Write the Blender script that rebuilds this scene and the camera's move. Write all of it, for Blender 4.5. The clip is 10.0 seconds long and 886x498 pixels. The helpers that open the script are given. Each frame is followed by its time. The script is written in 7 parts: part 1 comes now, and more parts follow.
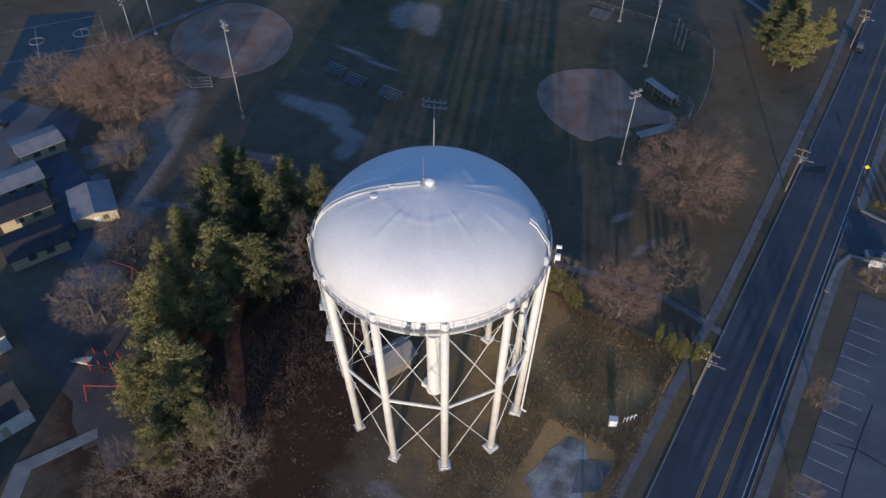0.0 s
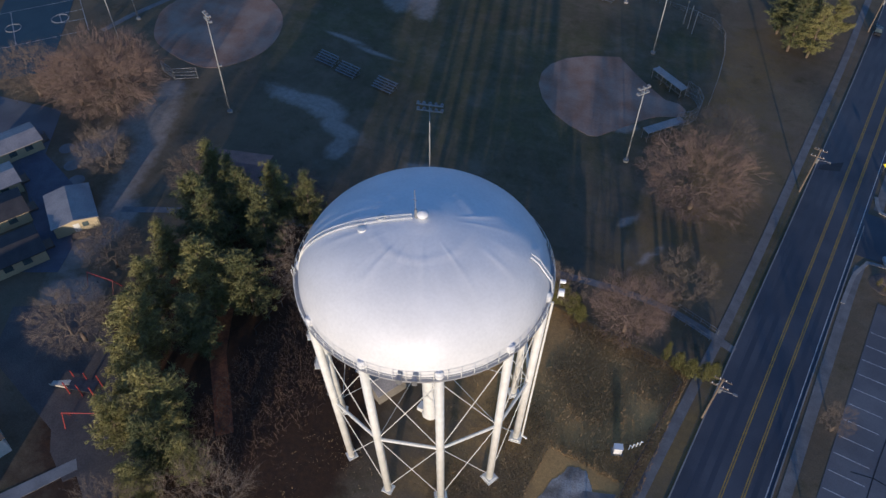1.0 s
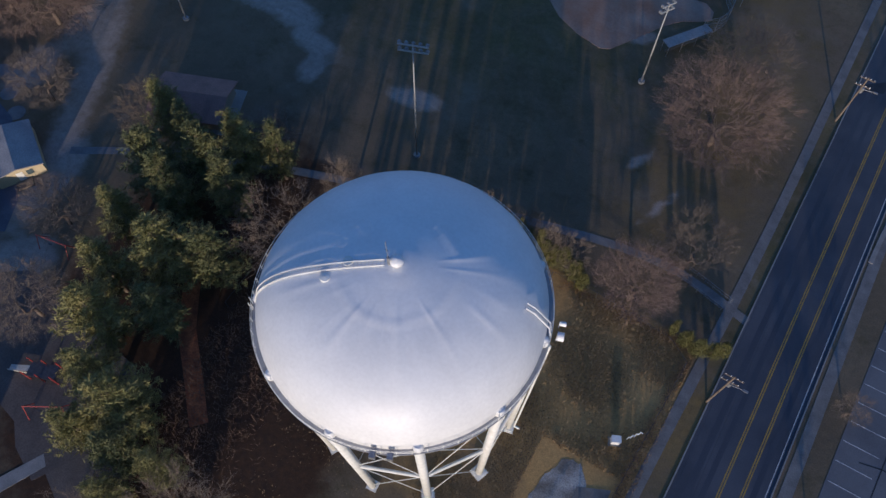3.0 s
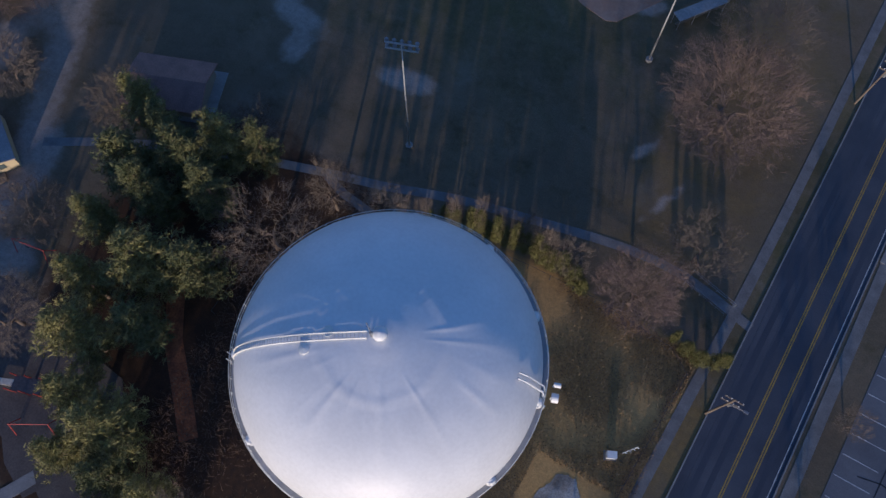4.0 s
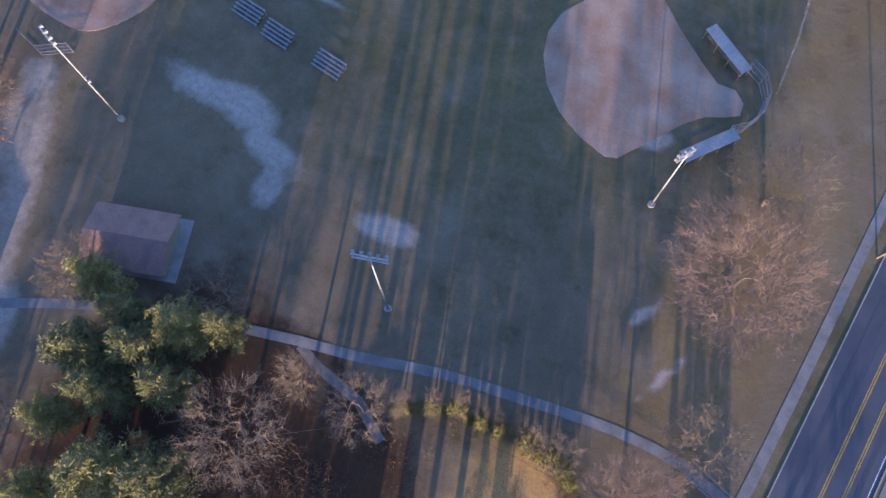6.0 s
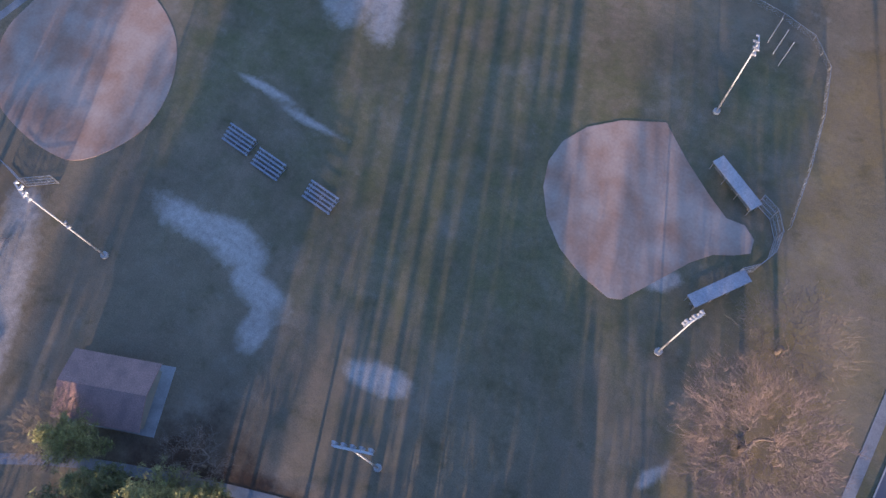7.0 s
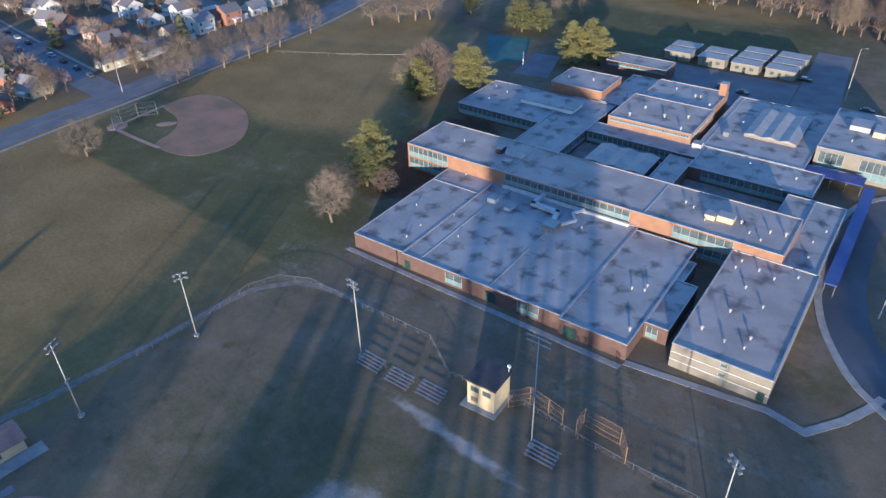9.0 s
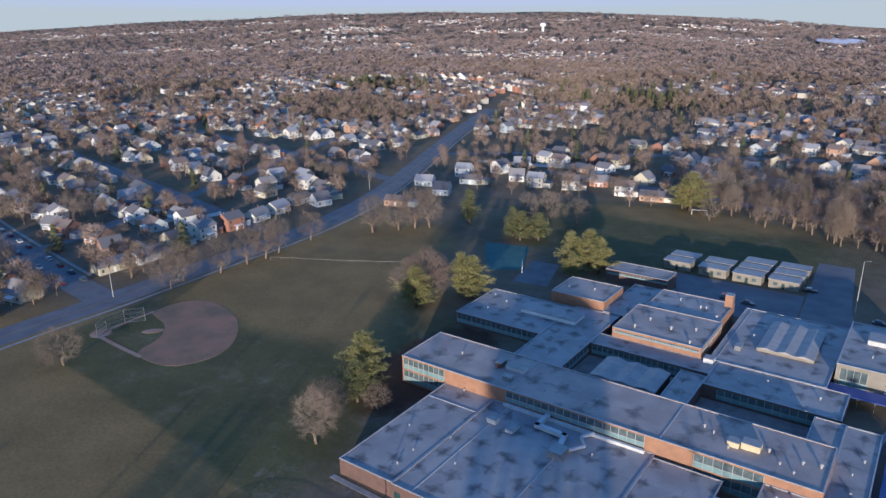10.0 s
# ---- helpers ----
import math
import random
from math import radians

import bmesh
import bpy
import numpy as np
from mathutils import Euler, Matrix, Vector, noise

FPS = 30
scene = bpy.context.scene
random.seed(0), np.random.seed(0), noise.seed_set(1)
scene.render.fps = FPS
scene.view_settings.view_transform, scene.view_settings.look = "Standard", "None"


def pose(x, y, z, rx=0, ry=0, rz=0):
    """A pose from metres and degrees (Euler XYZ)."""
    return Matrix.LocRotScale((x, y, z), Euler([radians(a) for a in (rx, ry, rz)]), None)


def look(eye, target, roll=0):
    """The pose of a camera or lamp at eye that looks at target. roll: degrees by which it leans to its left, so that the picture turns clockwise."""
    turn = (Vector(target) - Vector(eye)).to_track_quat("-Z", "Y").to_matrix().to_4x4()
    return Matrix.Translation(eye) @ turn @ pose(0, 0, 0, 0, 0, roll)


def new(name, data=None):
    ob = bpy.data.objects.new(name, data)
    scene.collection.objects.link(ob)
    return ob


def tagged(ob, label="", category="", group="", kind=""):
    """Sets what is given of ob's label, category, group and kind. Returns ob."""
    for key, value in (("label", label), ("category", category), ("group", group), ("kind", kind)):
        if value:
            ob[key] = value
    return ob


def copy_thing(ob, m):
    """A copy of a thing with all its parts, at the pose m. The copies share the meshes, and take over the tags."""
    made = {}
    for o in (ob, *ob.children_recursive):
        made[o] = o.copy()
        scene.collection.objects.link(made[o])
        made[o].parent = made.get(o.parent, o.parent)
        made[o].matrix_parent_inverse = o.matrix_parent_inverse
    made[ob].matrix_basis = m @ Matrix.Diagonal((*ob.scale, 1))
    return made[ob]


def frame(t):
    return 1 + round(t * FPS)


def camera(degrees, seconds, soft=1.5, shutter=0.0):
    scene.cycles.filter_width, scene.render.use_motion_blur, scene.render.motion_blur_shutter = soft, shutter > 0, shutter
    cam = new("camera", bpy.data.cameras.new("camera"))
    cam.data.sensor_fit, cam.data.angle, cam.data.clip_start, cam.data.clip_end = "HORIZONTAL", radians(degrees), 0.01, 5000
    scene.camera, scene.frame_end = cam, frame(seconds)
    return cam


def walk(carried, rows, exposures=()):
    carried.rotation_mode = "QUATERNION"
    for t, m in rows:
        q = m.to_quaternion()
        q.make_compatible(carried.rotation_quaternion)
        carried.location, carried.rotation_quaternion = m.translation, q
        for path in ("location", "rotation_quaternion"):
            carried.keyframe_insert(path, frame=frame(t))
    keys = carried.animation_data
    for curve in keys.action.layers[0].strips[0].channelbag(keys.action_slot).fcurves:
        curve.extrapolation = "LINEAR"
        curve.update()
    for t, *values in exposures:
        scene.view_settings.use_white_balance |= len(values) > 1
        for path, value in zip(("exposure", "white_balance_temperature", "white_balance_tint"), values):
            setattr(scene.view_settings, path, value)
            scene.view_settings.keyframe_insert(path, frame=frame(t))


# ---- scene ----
cam = camera(64.05, 10.0)
# seconds; x, y, z in metres; turn about x, y, z in degrees
ROWS = [
    (0, 0.022, -0.030, 89.892, 45.101, -0.995, 30.950),
    (0.5, -2.055, 4.069, 90.133, 44.015, -0.898, 30.906),
    (1, -4.383, 8.622, 90.687, 42.289, -0.829, 30.868),
    (1.5, -6.818, 13.443, 91.182, 39.311, -0.794, 30.839),
    (2, -9.358, 18.559, 91.692, 35.831, -0.744, 30.795),
    (2.5, -11.930, 23.930, 92.310, 32.256, -0.681, 30.750),
    (4, -20.168, 41.391, 94.393, 21.654, -0.304, 30.588),
    (4.5, -23.040, 47.960, 95.064, 19.568, -0.076, 30.616),
    (5, -26.034, 54.960, 95.644, 18.805, 0.194, 30.686),
    (6.5, -35.701, 78.366, 97.625, 18.160, 1.140, 31.181),
    (7, -38.819, 85.333, 97.360, 21.374, 1.323, 31.366),
    (7.5, -41.401, 91.095, 96.641, 27.307, 1.390, 31.531),
    (8, -43.685, 96.121, 95.215, 35.515, 1.385, 31.673),
    (8.5, -46.027, 101.020, 93.938, 45.411, 1.338, 31.748),
    (9, -48.653, 106.154, 92.766, 55.690, 1.223, 31.845),
    (9.5, -51.439, 111.386, 92.200, 64.520, 1.078, 31.959),
    (10, -53.990, 116.356, 91.700, 71.520, 0.800, 32.060),
]
walk(cam, [(t, pose(x, y, z, a, b, c)) for t, x, y, z, a, b, c in ROWS],
     [(0, 0.15, 5350, 15), (4.0, 0.0, 5200, 19), (4.5, 0.25, 5250, 23), (5.0, 1.12, 5480, 24), (5.2, 1.27, 5500, 25), (6.3, 1.93, 5950, 28), (7.5, 1.82, 5850, 25), (8.5, 1.45, 5180, 14), (9.0, 1.28, 5150, 13), (10, 0.78, 5050, 14)])

# ---- light ----
SUN_AZ, SUN_EL = 158.0, 6.4
world = bpy.data.worlds.new("sky")
scene.world = world
world.use_nodes = True
wn = world.node_tree.nodes
wl = world.node_tree.links
sky = wn.new("ShaderNodeTexSky")
sky.sky_type = "NISHITA"
sky.sun_disc = False
sky.sun_elevation = radians(SUN_EL)
sky.sun_rotation = radians(SUN_AZ)
sky.air_density, sky.dust_density, sky.ozone_density = 1.0, 0.1, 2.4
wn["Background"].inputs["Strength"].default_value = 0.184
# thin high haze evens out the bright band at the skyline
haze = wn.new("ShaderNodeMix")
haze.data_type, haze.blend_type = "RGBA", "DARKEN"
haze.inputs[0].default_value = 1.0
haze.inputs[7].default_value = (1.80, 1.80, 2.20, 1)
deep = wn.new("ShaderNodeHueSaturation")
deep.inputs["Saturation"].default_value = 1.04
wl.new(sky.outputs[0], deep.inputs["Color"])
wl.new(deep.outputs[0], haze.inputs[6])
veil = wn.new("ShaderNodeMix")
veil.data_type, veil.blend_type = "RGBA", "LIGHTEN"
veil.inputs[0].default_value = 1.0
veil.inputs[7].default_value = (0.0, 0.0, 1.50, 1)
wl.new(haze.outputs[2], veil.inputs[6])
wl.new(veil.outputs[2], wn["Background"].inputs["Color"])
sun_dir = Vector((math.sin(radians(SUN_AZ)) * math.cos(radians(SUN_EL)), math.cos(radians(SUN_AZ)) * math.cos(radians(SUN_EL)), math.sin(radians(SUN_EL))))
sun = new("sun", bpy.data.lights.new("sun", "SUN"))
sun.data.energy, sun.data.angle, sun.data.color = 4.3, radians(0.8), (1.0, 0.76, 0.48)
sun.matrix_world = look(sun_dir * 300, (0, 0, 0))


# ---- materials ----
def mat(name, c1, c2, scale=0.5, rough=0.85, bump=0.15, fine=8.0, metal=0.0, grain=0.25, rnd=0.0, island=False):
    """Two tones mixed in broad patches, a fine grain over them, and a little relief."""
    m = bpy.data.materials.new(name)
    m.use_nodes = True
    n, l = m.node_tree.nodes, m.node_tree.links
    bsdf = n["Principled BSDF"]
    bsdf.inputs["Roughness"].default_value = rough
    bsdf.inputs["Metallic"].default_value = metal
    tc = n.new("ShaderNodeTexCoord")
    big, small = n.new("ShaderNodeTexNoise"), n.new("ShaderNodeTexNoise")
    big.inputs["Scale"].default_value, big.inputs["Detail"].default_value = scale, 6
    small.inputs["Scale"].default_value, small.inputs["Detail"].default_value = fine, 4
    for t in (big, small):
        l.new(tc.outputs["Object"], t.inputs["Vector"])
    ramp = n.new("ShaderNodeValToRGB")
    ramp.color_ramp.elements[0].position, ramp.color_ramp.elements[1].position = 0.36, 0.64
    ramp.color_ramp.elements[0].color, ramp.color_ramp.elements[1].color = (*c1, 1), (*c2, 1)
    l.new(big.outputs[0], ramp.inputs[0])
    hsv = n.new("ShaderNodeHueSaturation")
    val = n.new("ShaderNodeMapRange")
    val.inputs[3].default_value, val.inputs[4].default_value = 1 - grain, 1 + grain
    val.inputs[1].default_value, val.inputs[2].default_value = 0.25, 0.75
    l.new(small.outputs[0], val.inputs[0])
    last = val.outputs[0]
    if rnd or island:
        src = n.new("ShaderNodeNewGeometry").outputs["Random Per Island"] if island else n.new("ShaderNodeObjectInfo").outputs["Random"]
        rr = n.new("ShaderNodeMapRange")
        rr.inputs[3].default_value, rr.inputs[4].default_value = 1 - (rnd or 0.3), 1 + (rnd or 0.3)
        l.new(src, rr.inputs[0])
        mul = n.new("ShaderNodeMath")
        mul.operation = "MULTIPLY"
        l.new(last, mul.inputs[0])
        l.new(rr.outputs[0], mul.inputs[1])
        last = mul.outputs[0]
    l.new(last, hsv.inputs["Value"])
    l.new(ramp.outputs[0], hsv.inputs["Color"])
    l.new(hsv.outputs[0], bsdf.inputs["Base Color"])
    if bump:
        b = n.new("ShaderNodeBump")
        b.inputs["Strength"].default_value, b.inputs["Distance"].default_value = bump, 0.08
        l.new(small.outputs[0], b.inputs["Height"])
        l.new(b.outputs[0], bsdf.inputs["Normal"])
    return m


def choice_mat(name, colors, rough=0.85, fine=6.0):
    """One of several paints, picked for each object by its random number."""
    m = mat(name, colors[0], colors[0], 0.4, rough, 0.1, fine, grain=0.18)
    n, l = m.node_tree.nodes, m.node_tree.links
    info, ramp = n.new("ShaderNodeObjectInfo"), n.new("ShaderNodeValToRGB")
    ramp.color_ramp.interpolation = "CONSTANT"
    els = ramp.color_ramp.elements
    while len(els) < len(colors):
        els.new(0.5)
    for k, c in enumerate(colors):
        els[k].position, els[k].color = k / len(colors), (*c, 1)
    l.new(info.outputs["Random"], ramp.inputs[0])
    l.new(ramp.outputs[0], n["Hue/Saturation/Value"].inputs["Color"])
    return m


WHITE = mat("white_paint", (0.77, 0.78, 0.785), (0.71, 0.72, 0.725), 0.25, 0.5, 0.03, 3, grain=0.05)
OLDWHITE = mat("weathered_white_paint", (0.78, 0.78, 0.74), (0.68, 0.68, 0.63), 0.8, 0.55, 0.05, 6, grain=0.1)
COPING = mat("pale_metal_coping", (0.36, 0.365, 0.38), (0.29, 0.295, 0.31), 0.5, 0.5, 0.03, 4, grain=0.08)
STEEL = mat("galvanised_steel", (0.33, 0.335, 0.34), (0.26, 0.265, 0.27), 2, 0.45, 0.05, 12, metal=0.6, grain=0.1)
DARKSTEEL = mat("dark_steel", (0.06, 0.06, 0.065), (0.09, 0.09, 0.095), 2, 0.5, 0.05, 12, metal=0.4)
# asphalt grey with a slight blue painted in for reflected sky
ASPHALT = mat("asphalt", (0.042, 0.046, 0.060), (0.078, 0.082, 0.098), 0.09, 0.62, 0.12, 14, grain=0.2)
OLDASPHALT = mat("old_asphalt", (0.11, 0.11, 0.122), (0.155, 0.155, 0.165), 0.15, 0.75, 0.12, 10, grain=0.2)
CONCRETE = mat("concrete", (0.30, 0.29, 0.275), (0.22, 0.215, 0.205), 0.5, 0.85, 0.12, 7, grain=0.15)
GRAVEL = mat("pale_gravel", (0.42, 0.40, 0.38), (0.17, 0.15, 0.13), 0.35, 0.95, 0.4, 5, grain=0.35)
MASTPAINT = mat("grey_mast_paint", (0.38, 0.38, 0.365), (0.31, 0.31, 0.30), 0.8, 0.5, 0.03, 6, grain=0.08)
PATHCONC = mat("worn_path_concrete", (0.20, 0.195, 0.19), (0.145, 0.14, 0.138), 0.5, 0.9, 0.12, 6, grain=0.2)
YELLOW = mat("yellow_line_paint", (0.42, 0.27, 0.04), (0.28, 0.19, 0.06), 1.2, 0.7, 0.1, 9, grain=0.3)
WHITELINE = mat("white_line_paint", (0.62, 0.62, 0.6), (0.38, 0.38, 0.38), 1.5, 0.7, 0.1, 9, grain=0.3)
CLAY = mat("infield_clay", (0.275, 0.152, 0.098), (0.345, 0.252, 0.196), 0.16, 0.95, 0.15, 2.2, grain=0.11)
# red brick, its colour darkened to stand for shade on the low walls
BRICK = mat("red_brick", (0.130, 0.078, 0.064), (0.100, 0.062, 0.053), 0.6, 0.9, 0.15, 14, grain=0.25)
ORANGEBRICK = mat("orange_brick", (0.31, 0.170, 0.100), (0.25, 0.135, 0.082), 0.5, 0.9, 0.15, 14, grain=0.2)
TANPANEL = mat("tan_block", (0.240, 0.217, 0.178), (0.200, 0.182, 0.150), 0.5, 0.85, 0.08, 9, grain=0.1)
CREAM = mat("cream_siding", (0.52, 0.44, 0.28), (0.46, 0.385, 0.245), 0.6, 0.75, 0.06, 9, grain=0.08)
METALROOF = mat("pale_metal_roof", (0.34, 0.32, 0.31), (0.26, 0.25, 0.25), 0.4, 0.5, 0.05, 6, metal=0.2)
SHINGLE = mat("brown_shingles", (0.30, 0.175, 0.14), (0.22, 0.135, 0.11), 0.5, 0.9, 0.25, 7, grain=0.3)
DARKROOF = mat("dark_shingles", (0.045, 0.042, 0.045), (0.065, 0.06, 0.06), 0.5, 0.9, 0.25, 7, grain=0.25)
WOODRAW = mat("weathered_wood", (0.20, 0.16, 0.12), (0.145, 0.115, 0.088), 0.8, 0.85, 0.2, 9, grain=0.25)
ALU = mat("aluminium_plank", (0.27, 0.275, 0.285), (0.215, 0.22, 0.23), 1.5, 0.5, 0.03, 9, metal=0.5, grain=0.08)
WINGLASS = mat("window_glass", (0.06, 0.085, 0.095), (0.11, 0.14, 0.145), 0.6, 0.12, 0.0, 3, grain=0.2)
TEALPANEL = mat("teal_window_panel", (0.13, 0.225, 0.235), (0.185, 0.27, 0.275), 0.6, 0.5, 0.03, 4, grain=0.12)
BLUEROOF = mat("blue_canopy", (0.03, 0.055, 0.20), (0.045, 0.07, 0.23), 0.4, 0.5, 0.04, 5)
REDPLAY = mat("red_plastic", (0.42, 0.06, 0.045), (0.34, 0.05, 0.04), 1, 0.4, 0.02, 4)
BARK = mat("grey_brown_bark", (0.22, 0.165, 0.12), (0.15, 0.11, 0.08), 1.2, 0.95, 0.4, 8, grain=0.3)
TWIG = mat("reddish_twigs", (0.215, 0.150, 0.120), (0.158, 0.114, 0.092), 0.5, 0.95, 0.0, 5, grain=0.25, rnd=0.18)
TWIGPALE = mat("grey_twigs", (0.200, 0.157, 0.118), (0.150, 0.119, 0.090), 0.5, 0.95, 0.0, 5, grain=0.25, rnd=0.18)
NEEDLE = mat("pine_needles", (0.165, 0.165, 0.052), (0.265, 0.238, 0.082), 0.35, 0.75, 0.0, 4, grain=0.3, island=True)
NEEDLEDARK = mat("dark_spruce_needles", (0.100, 0.115, 0.042), (0.160, 0.155, 0.058), 0.35, 0.8, 0.0, 4, grain=0.3, island=True)
CEDAR = mat("cedar_leaves", (0.145, 0.138, 0.035), (0.102, 0.104, 0.030), 0.8, 0.8, 0.0, 6, grain=0.3, island=True)
DRYGRASS = mat("dry_grass", (0.300, 0.212, 0.110), (0.200, 0.145, 0.078), 0.5, 0.95, 0.0, 6, grain=0.35, island=True)
BRUSH = mat("bare_brush", (0.19, 0.125, 0.085), (0.13, 0.088, 0.062), 0.3, 0.95, 0.0, 5, grain=0.35, island=True)


def roof_mat(name, c1, c2, stain, cell):
    """Flat membrane roof: pale film with dark star-shaped ponding stains in a loose grid."""
    m = mat(name, c1, c2, 0.16, 0.6, 0.06, 2.5, grain=0.08)
    n, l = m.node_tree.nodes, m.node_tree.links
    tc = n.new("ShaderNodeTexCoord")
    wob = n.new("ShaderNodeTexNoise")
    wob.inputs["Scale"].default_value, wob.inputs["Detail"].default_value = 0.55, 5
    l.new(tc.outputs["Object"], wob.inputs["Vector"])
    vor = n.new("ShaderNodeTexVoronoi")
    vor.distance, vor.voronoi_dimensions = "MINKOWSKI", "2D"
    vor.inputs["Scale"].default_value, vor.inputs["Randomness"].default_value, vor.inputs["Exponent"].default_value = 1.0 / cell, 0.55, 0.72
    warp, shift = n.new("ShaderNodeTexNoise"), n.new("ShaderNodeMix")
    warp.inputs["Scale"].default_value, warp.inputs["Detail"].default_value = 0.22, 3
    l.new(tc.outputs["Object"], warp.inputs["Vector"])
    shift.data_type, shift.blend_type = "RGBA", "LINEAR_LIGHT"
    shift.clamp_factor = False
    shift.inputs[0].default_value = 2.4
    l.new(tc.outputs["Object"], shift.inputs[6])
    l.new(warp.outputs["Color"], shift.inputs[7])
    l.new(shift.outputs[2], vor.inputs["Vector"])
    add = n.new("ShaderNodeMath")
    add.operation = "MULTIPLY_ADD"
    l.new(wob.outputs[0], add.inputs[0])
    add.inputs[1].default_value = 0.85
    l.new(vor.outputs["Distance"], add.inputs[2])
    ramp = n.new("ShaderNodeValToRGB")
    ramp.color_ramp.elements[0].position, ramp.color_ramp.elements[0].color = 0.46, (0.85, 0.85, 0.85, 1)
    ramp.color_ramp.elements[1].position, ramp.color_ramp.elements[1].color = 0.92, (0, 0, 0, 1)
    l.new(add.outputs[0], ramp.inputs[0])
    mix = n.new("ShaderNodeMix")
    mix.data_type = "RGBA"
    l.new(ramp.outputs[0], mix.inputs[0])
    l.new(n["Hue/Saturation/Value"].outputs[0], mix.inputs[6])
    mix.inputs[7].default_value = (*stain, 1)
    l.new(mix.outputs[2], n["Principled BSDF"].inputs["Base Color"])
    return m


ROOFFILM = roof_mat("grey_roof_membrane", (0.335, 0.318, 0.308), (0.245, 0.235, 0.230), (0.060, 0.054, 0.056), 6.6)
# same membrane, tinted warmer and paler for the sunlight on these roofs
ROOFSUN = roof_mat("sunlit_tan_roof_membrane", (0.375, 0.318, 0.285), (0.280, 0.240, 0.216), (0.095, 0.082, 0.078), 9.0)
WALLS = choice_mat("house_siding", [(0.58, 0.58, 0.57), (0.54, 0.51, 0.45), (0.64, 0.64, 0.63), (0.28, 0.135, 0.09), (0.40, 0.44, 0.47), (0.57, 0.55, 0.50), (0.40, 0.25, 0.17), (0.48, 0.44, 0.33)])
ROOFS = choice_mat("house_shingles", [(0.17, 0.165, 0.17), (0.12, 0.12, 0.13), (0.22, 0.21, 0.21), (0.14, 0.13, 0.13), (0.30, 0.30, 0.31), (0.18, 0.14, 0.12)])
PAINTS = choice_mat("car_paint", [(0.02, 0.022, 0.028), (0.45, 0.45, 0.46), (0.10, 0.11, 0.13), (0.55, 0.55, 0.56), (0.04, 0.05, 0.09), (0.25, 0.03, 0.03)], 0.25)


# ---- mesh helpers ----
class Bag:
    """Collects vertices and faces of one mesh."""

    def __init__(self):
        self.v, self.f = [], []

    def face(self, *pts):
        k = len(self.v)
        self.v += [tuple(p) for p in pts]
        self.f.append(tuple(range(k, k + len(pts))))

    def box(self, x0, x1, y0, y1, z0, z1, m=None):
        self.prism([(x0, y0), (x1, y0), (x1, y1), (x0, y1)], z0, z1, m)

    def prism(self, poly, z0, z1, m=None):
        k, n = len(self.v), len(poly)
        pts = [Vector((x, y, z0)) for x, y in poly] + [Vector((x, y, z1)) for x, y in poly]
        self.v += [tuple(m @ p) if m else tuple(p) for p in pts]
        self.f += [tuple(k + i for i in reversed(range(n))), tuple(k + n + i for i in range(n))]
        self.f += [(k + i, k + (i + 1) % n, k + n + (i + 1) % n, k + n + i) for i in range(n)]

    def tube(self, p, q, r0, r1=None, n=6, cap=True):
        p, q = Vector(p), Vector(q)
        r1 = r0 if r1 is None else r1
        d = (q - p).normalized()
        a = d.orthogonal().normalized()
        b = d.cross(a)
        k = len(self.v)
        ring = [(math.cos(2 * math.pi * i / n), math.sin(2 * math.pi * i / n)) for i in range(n)]
        self.v += [tuple(p + (a * c + b * s) * r0) for c, s in ring]
        if r1 <= 0:
            self.v.append(tuple(q))
            self.f += [(k + i, k + (i + 1) % n, k + n) for i in range(n)]
            return
        self.v += [tuple(q + (a * c + b * s) * r1) for c, s in ring]
        self.f += [(k + i, k + (i + 1) % n, k + n + (i + 1) % n, k + n + i) for i in range(n)]
        if cap:
            self.f += [tuple(k + i for i in reversed(range(n))), tuple(k + n + i for i in range(n))]

    def path(self, pts, r, n=4):
        """One bent tube through all the points."""
        pts = [Vector(p) for p in pts]
        k = len(self.v)
        for i, p in enumerate(pts):
            d = (pts[min(i + 1, len(pts) - 1)] - pts[max(i - 1, 0)]).normalized()
            a = d.cross(Vector((0, 0, 1))).normalized()
            c = a.cross(d)
            self.v += [tuple(p + (a * math.cos(2 * math.pi * j / n) + c * math.sin(2 * math.pi * j / n)) * r) for j in range(n)]
        for i in range(len(pts) - 1):
            self.f += [(k + i * n + j, k + i * n + (j + 1) % n, k + (i + 1) * n + (j + 1) % n, k + (i + 1) * n + j) for j in range(n)]

    def lathe(self, profile, n=24, centre=(0, 0, 0), a0=0.0, a1=2 * math.pi):
        k, m = len(self.v), len(profile)
        full = abs(a1 - a0 - 2 * math.pi) < 1e-6
        cols = n if full else n + 1
        for i in range(cols):
            t = a0 + (a1 - a0) * i / n
            self.v += [(centre[0] + r * math.cos(t), centre[1] + r * math.sin(t), centre[2] + z) for r, z in profile]
        for i in range(n):
            j = (i + 1) % cols
            self.f += [(k + i * m + s, k + j * m + s, k + j * m + s + 1, k + i * m + s + 1) for s in range(m - 1)]

    def mesh(self, name, material, smooth=False):
        me = bpy.data.meshes.new(name)
        me.from_pydata(self.v, [], self.f)
        me.materials.append(material)
        if smooth:
            me.polygons.foreach_set("use_smooth", [True] * len(me.polygons))
        me.update()
        return me


def part(name, bag, material, parent, label="", smooth=False):
    ob = new(name, bag.mesh(name, material, smooth))
    ob.parent = parent
    if label:
        tagged(ob, label)
    return ob


def share(name, me, parent, m):
    """A further part on a mesh that exists already."""
    ob = new(name, me)
    ob.parent = parent
    ob.matrix_basis = m
    return ob


def thing(name, label, category, group="", m=None):
    ob = new(name)
    if m:
        ob.matrix_basis = m
    return tagged(ob, label, category, group)


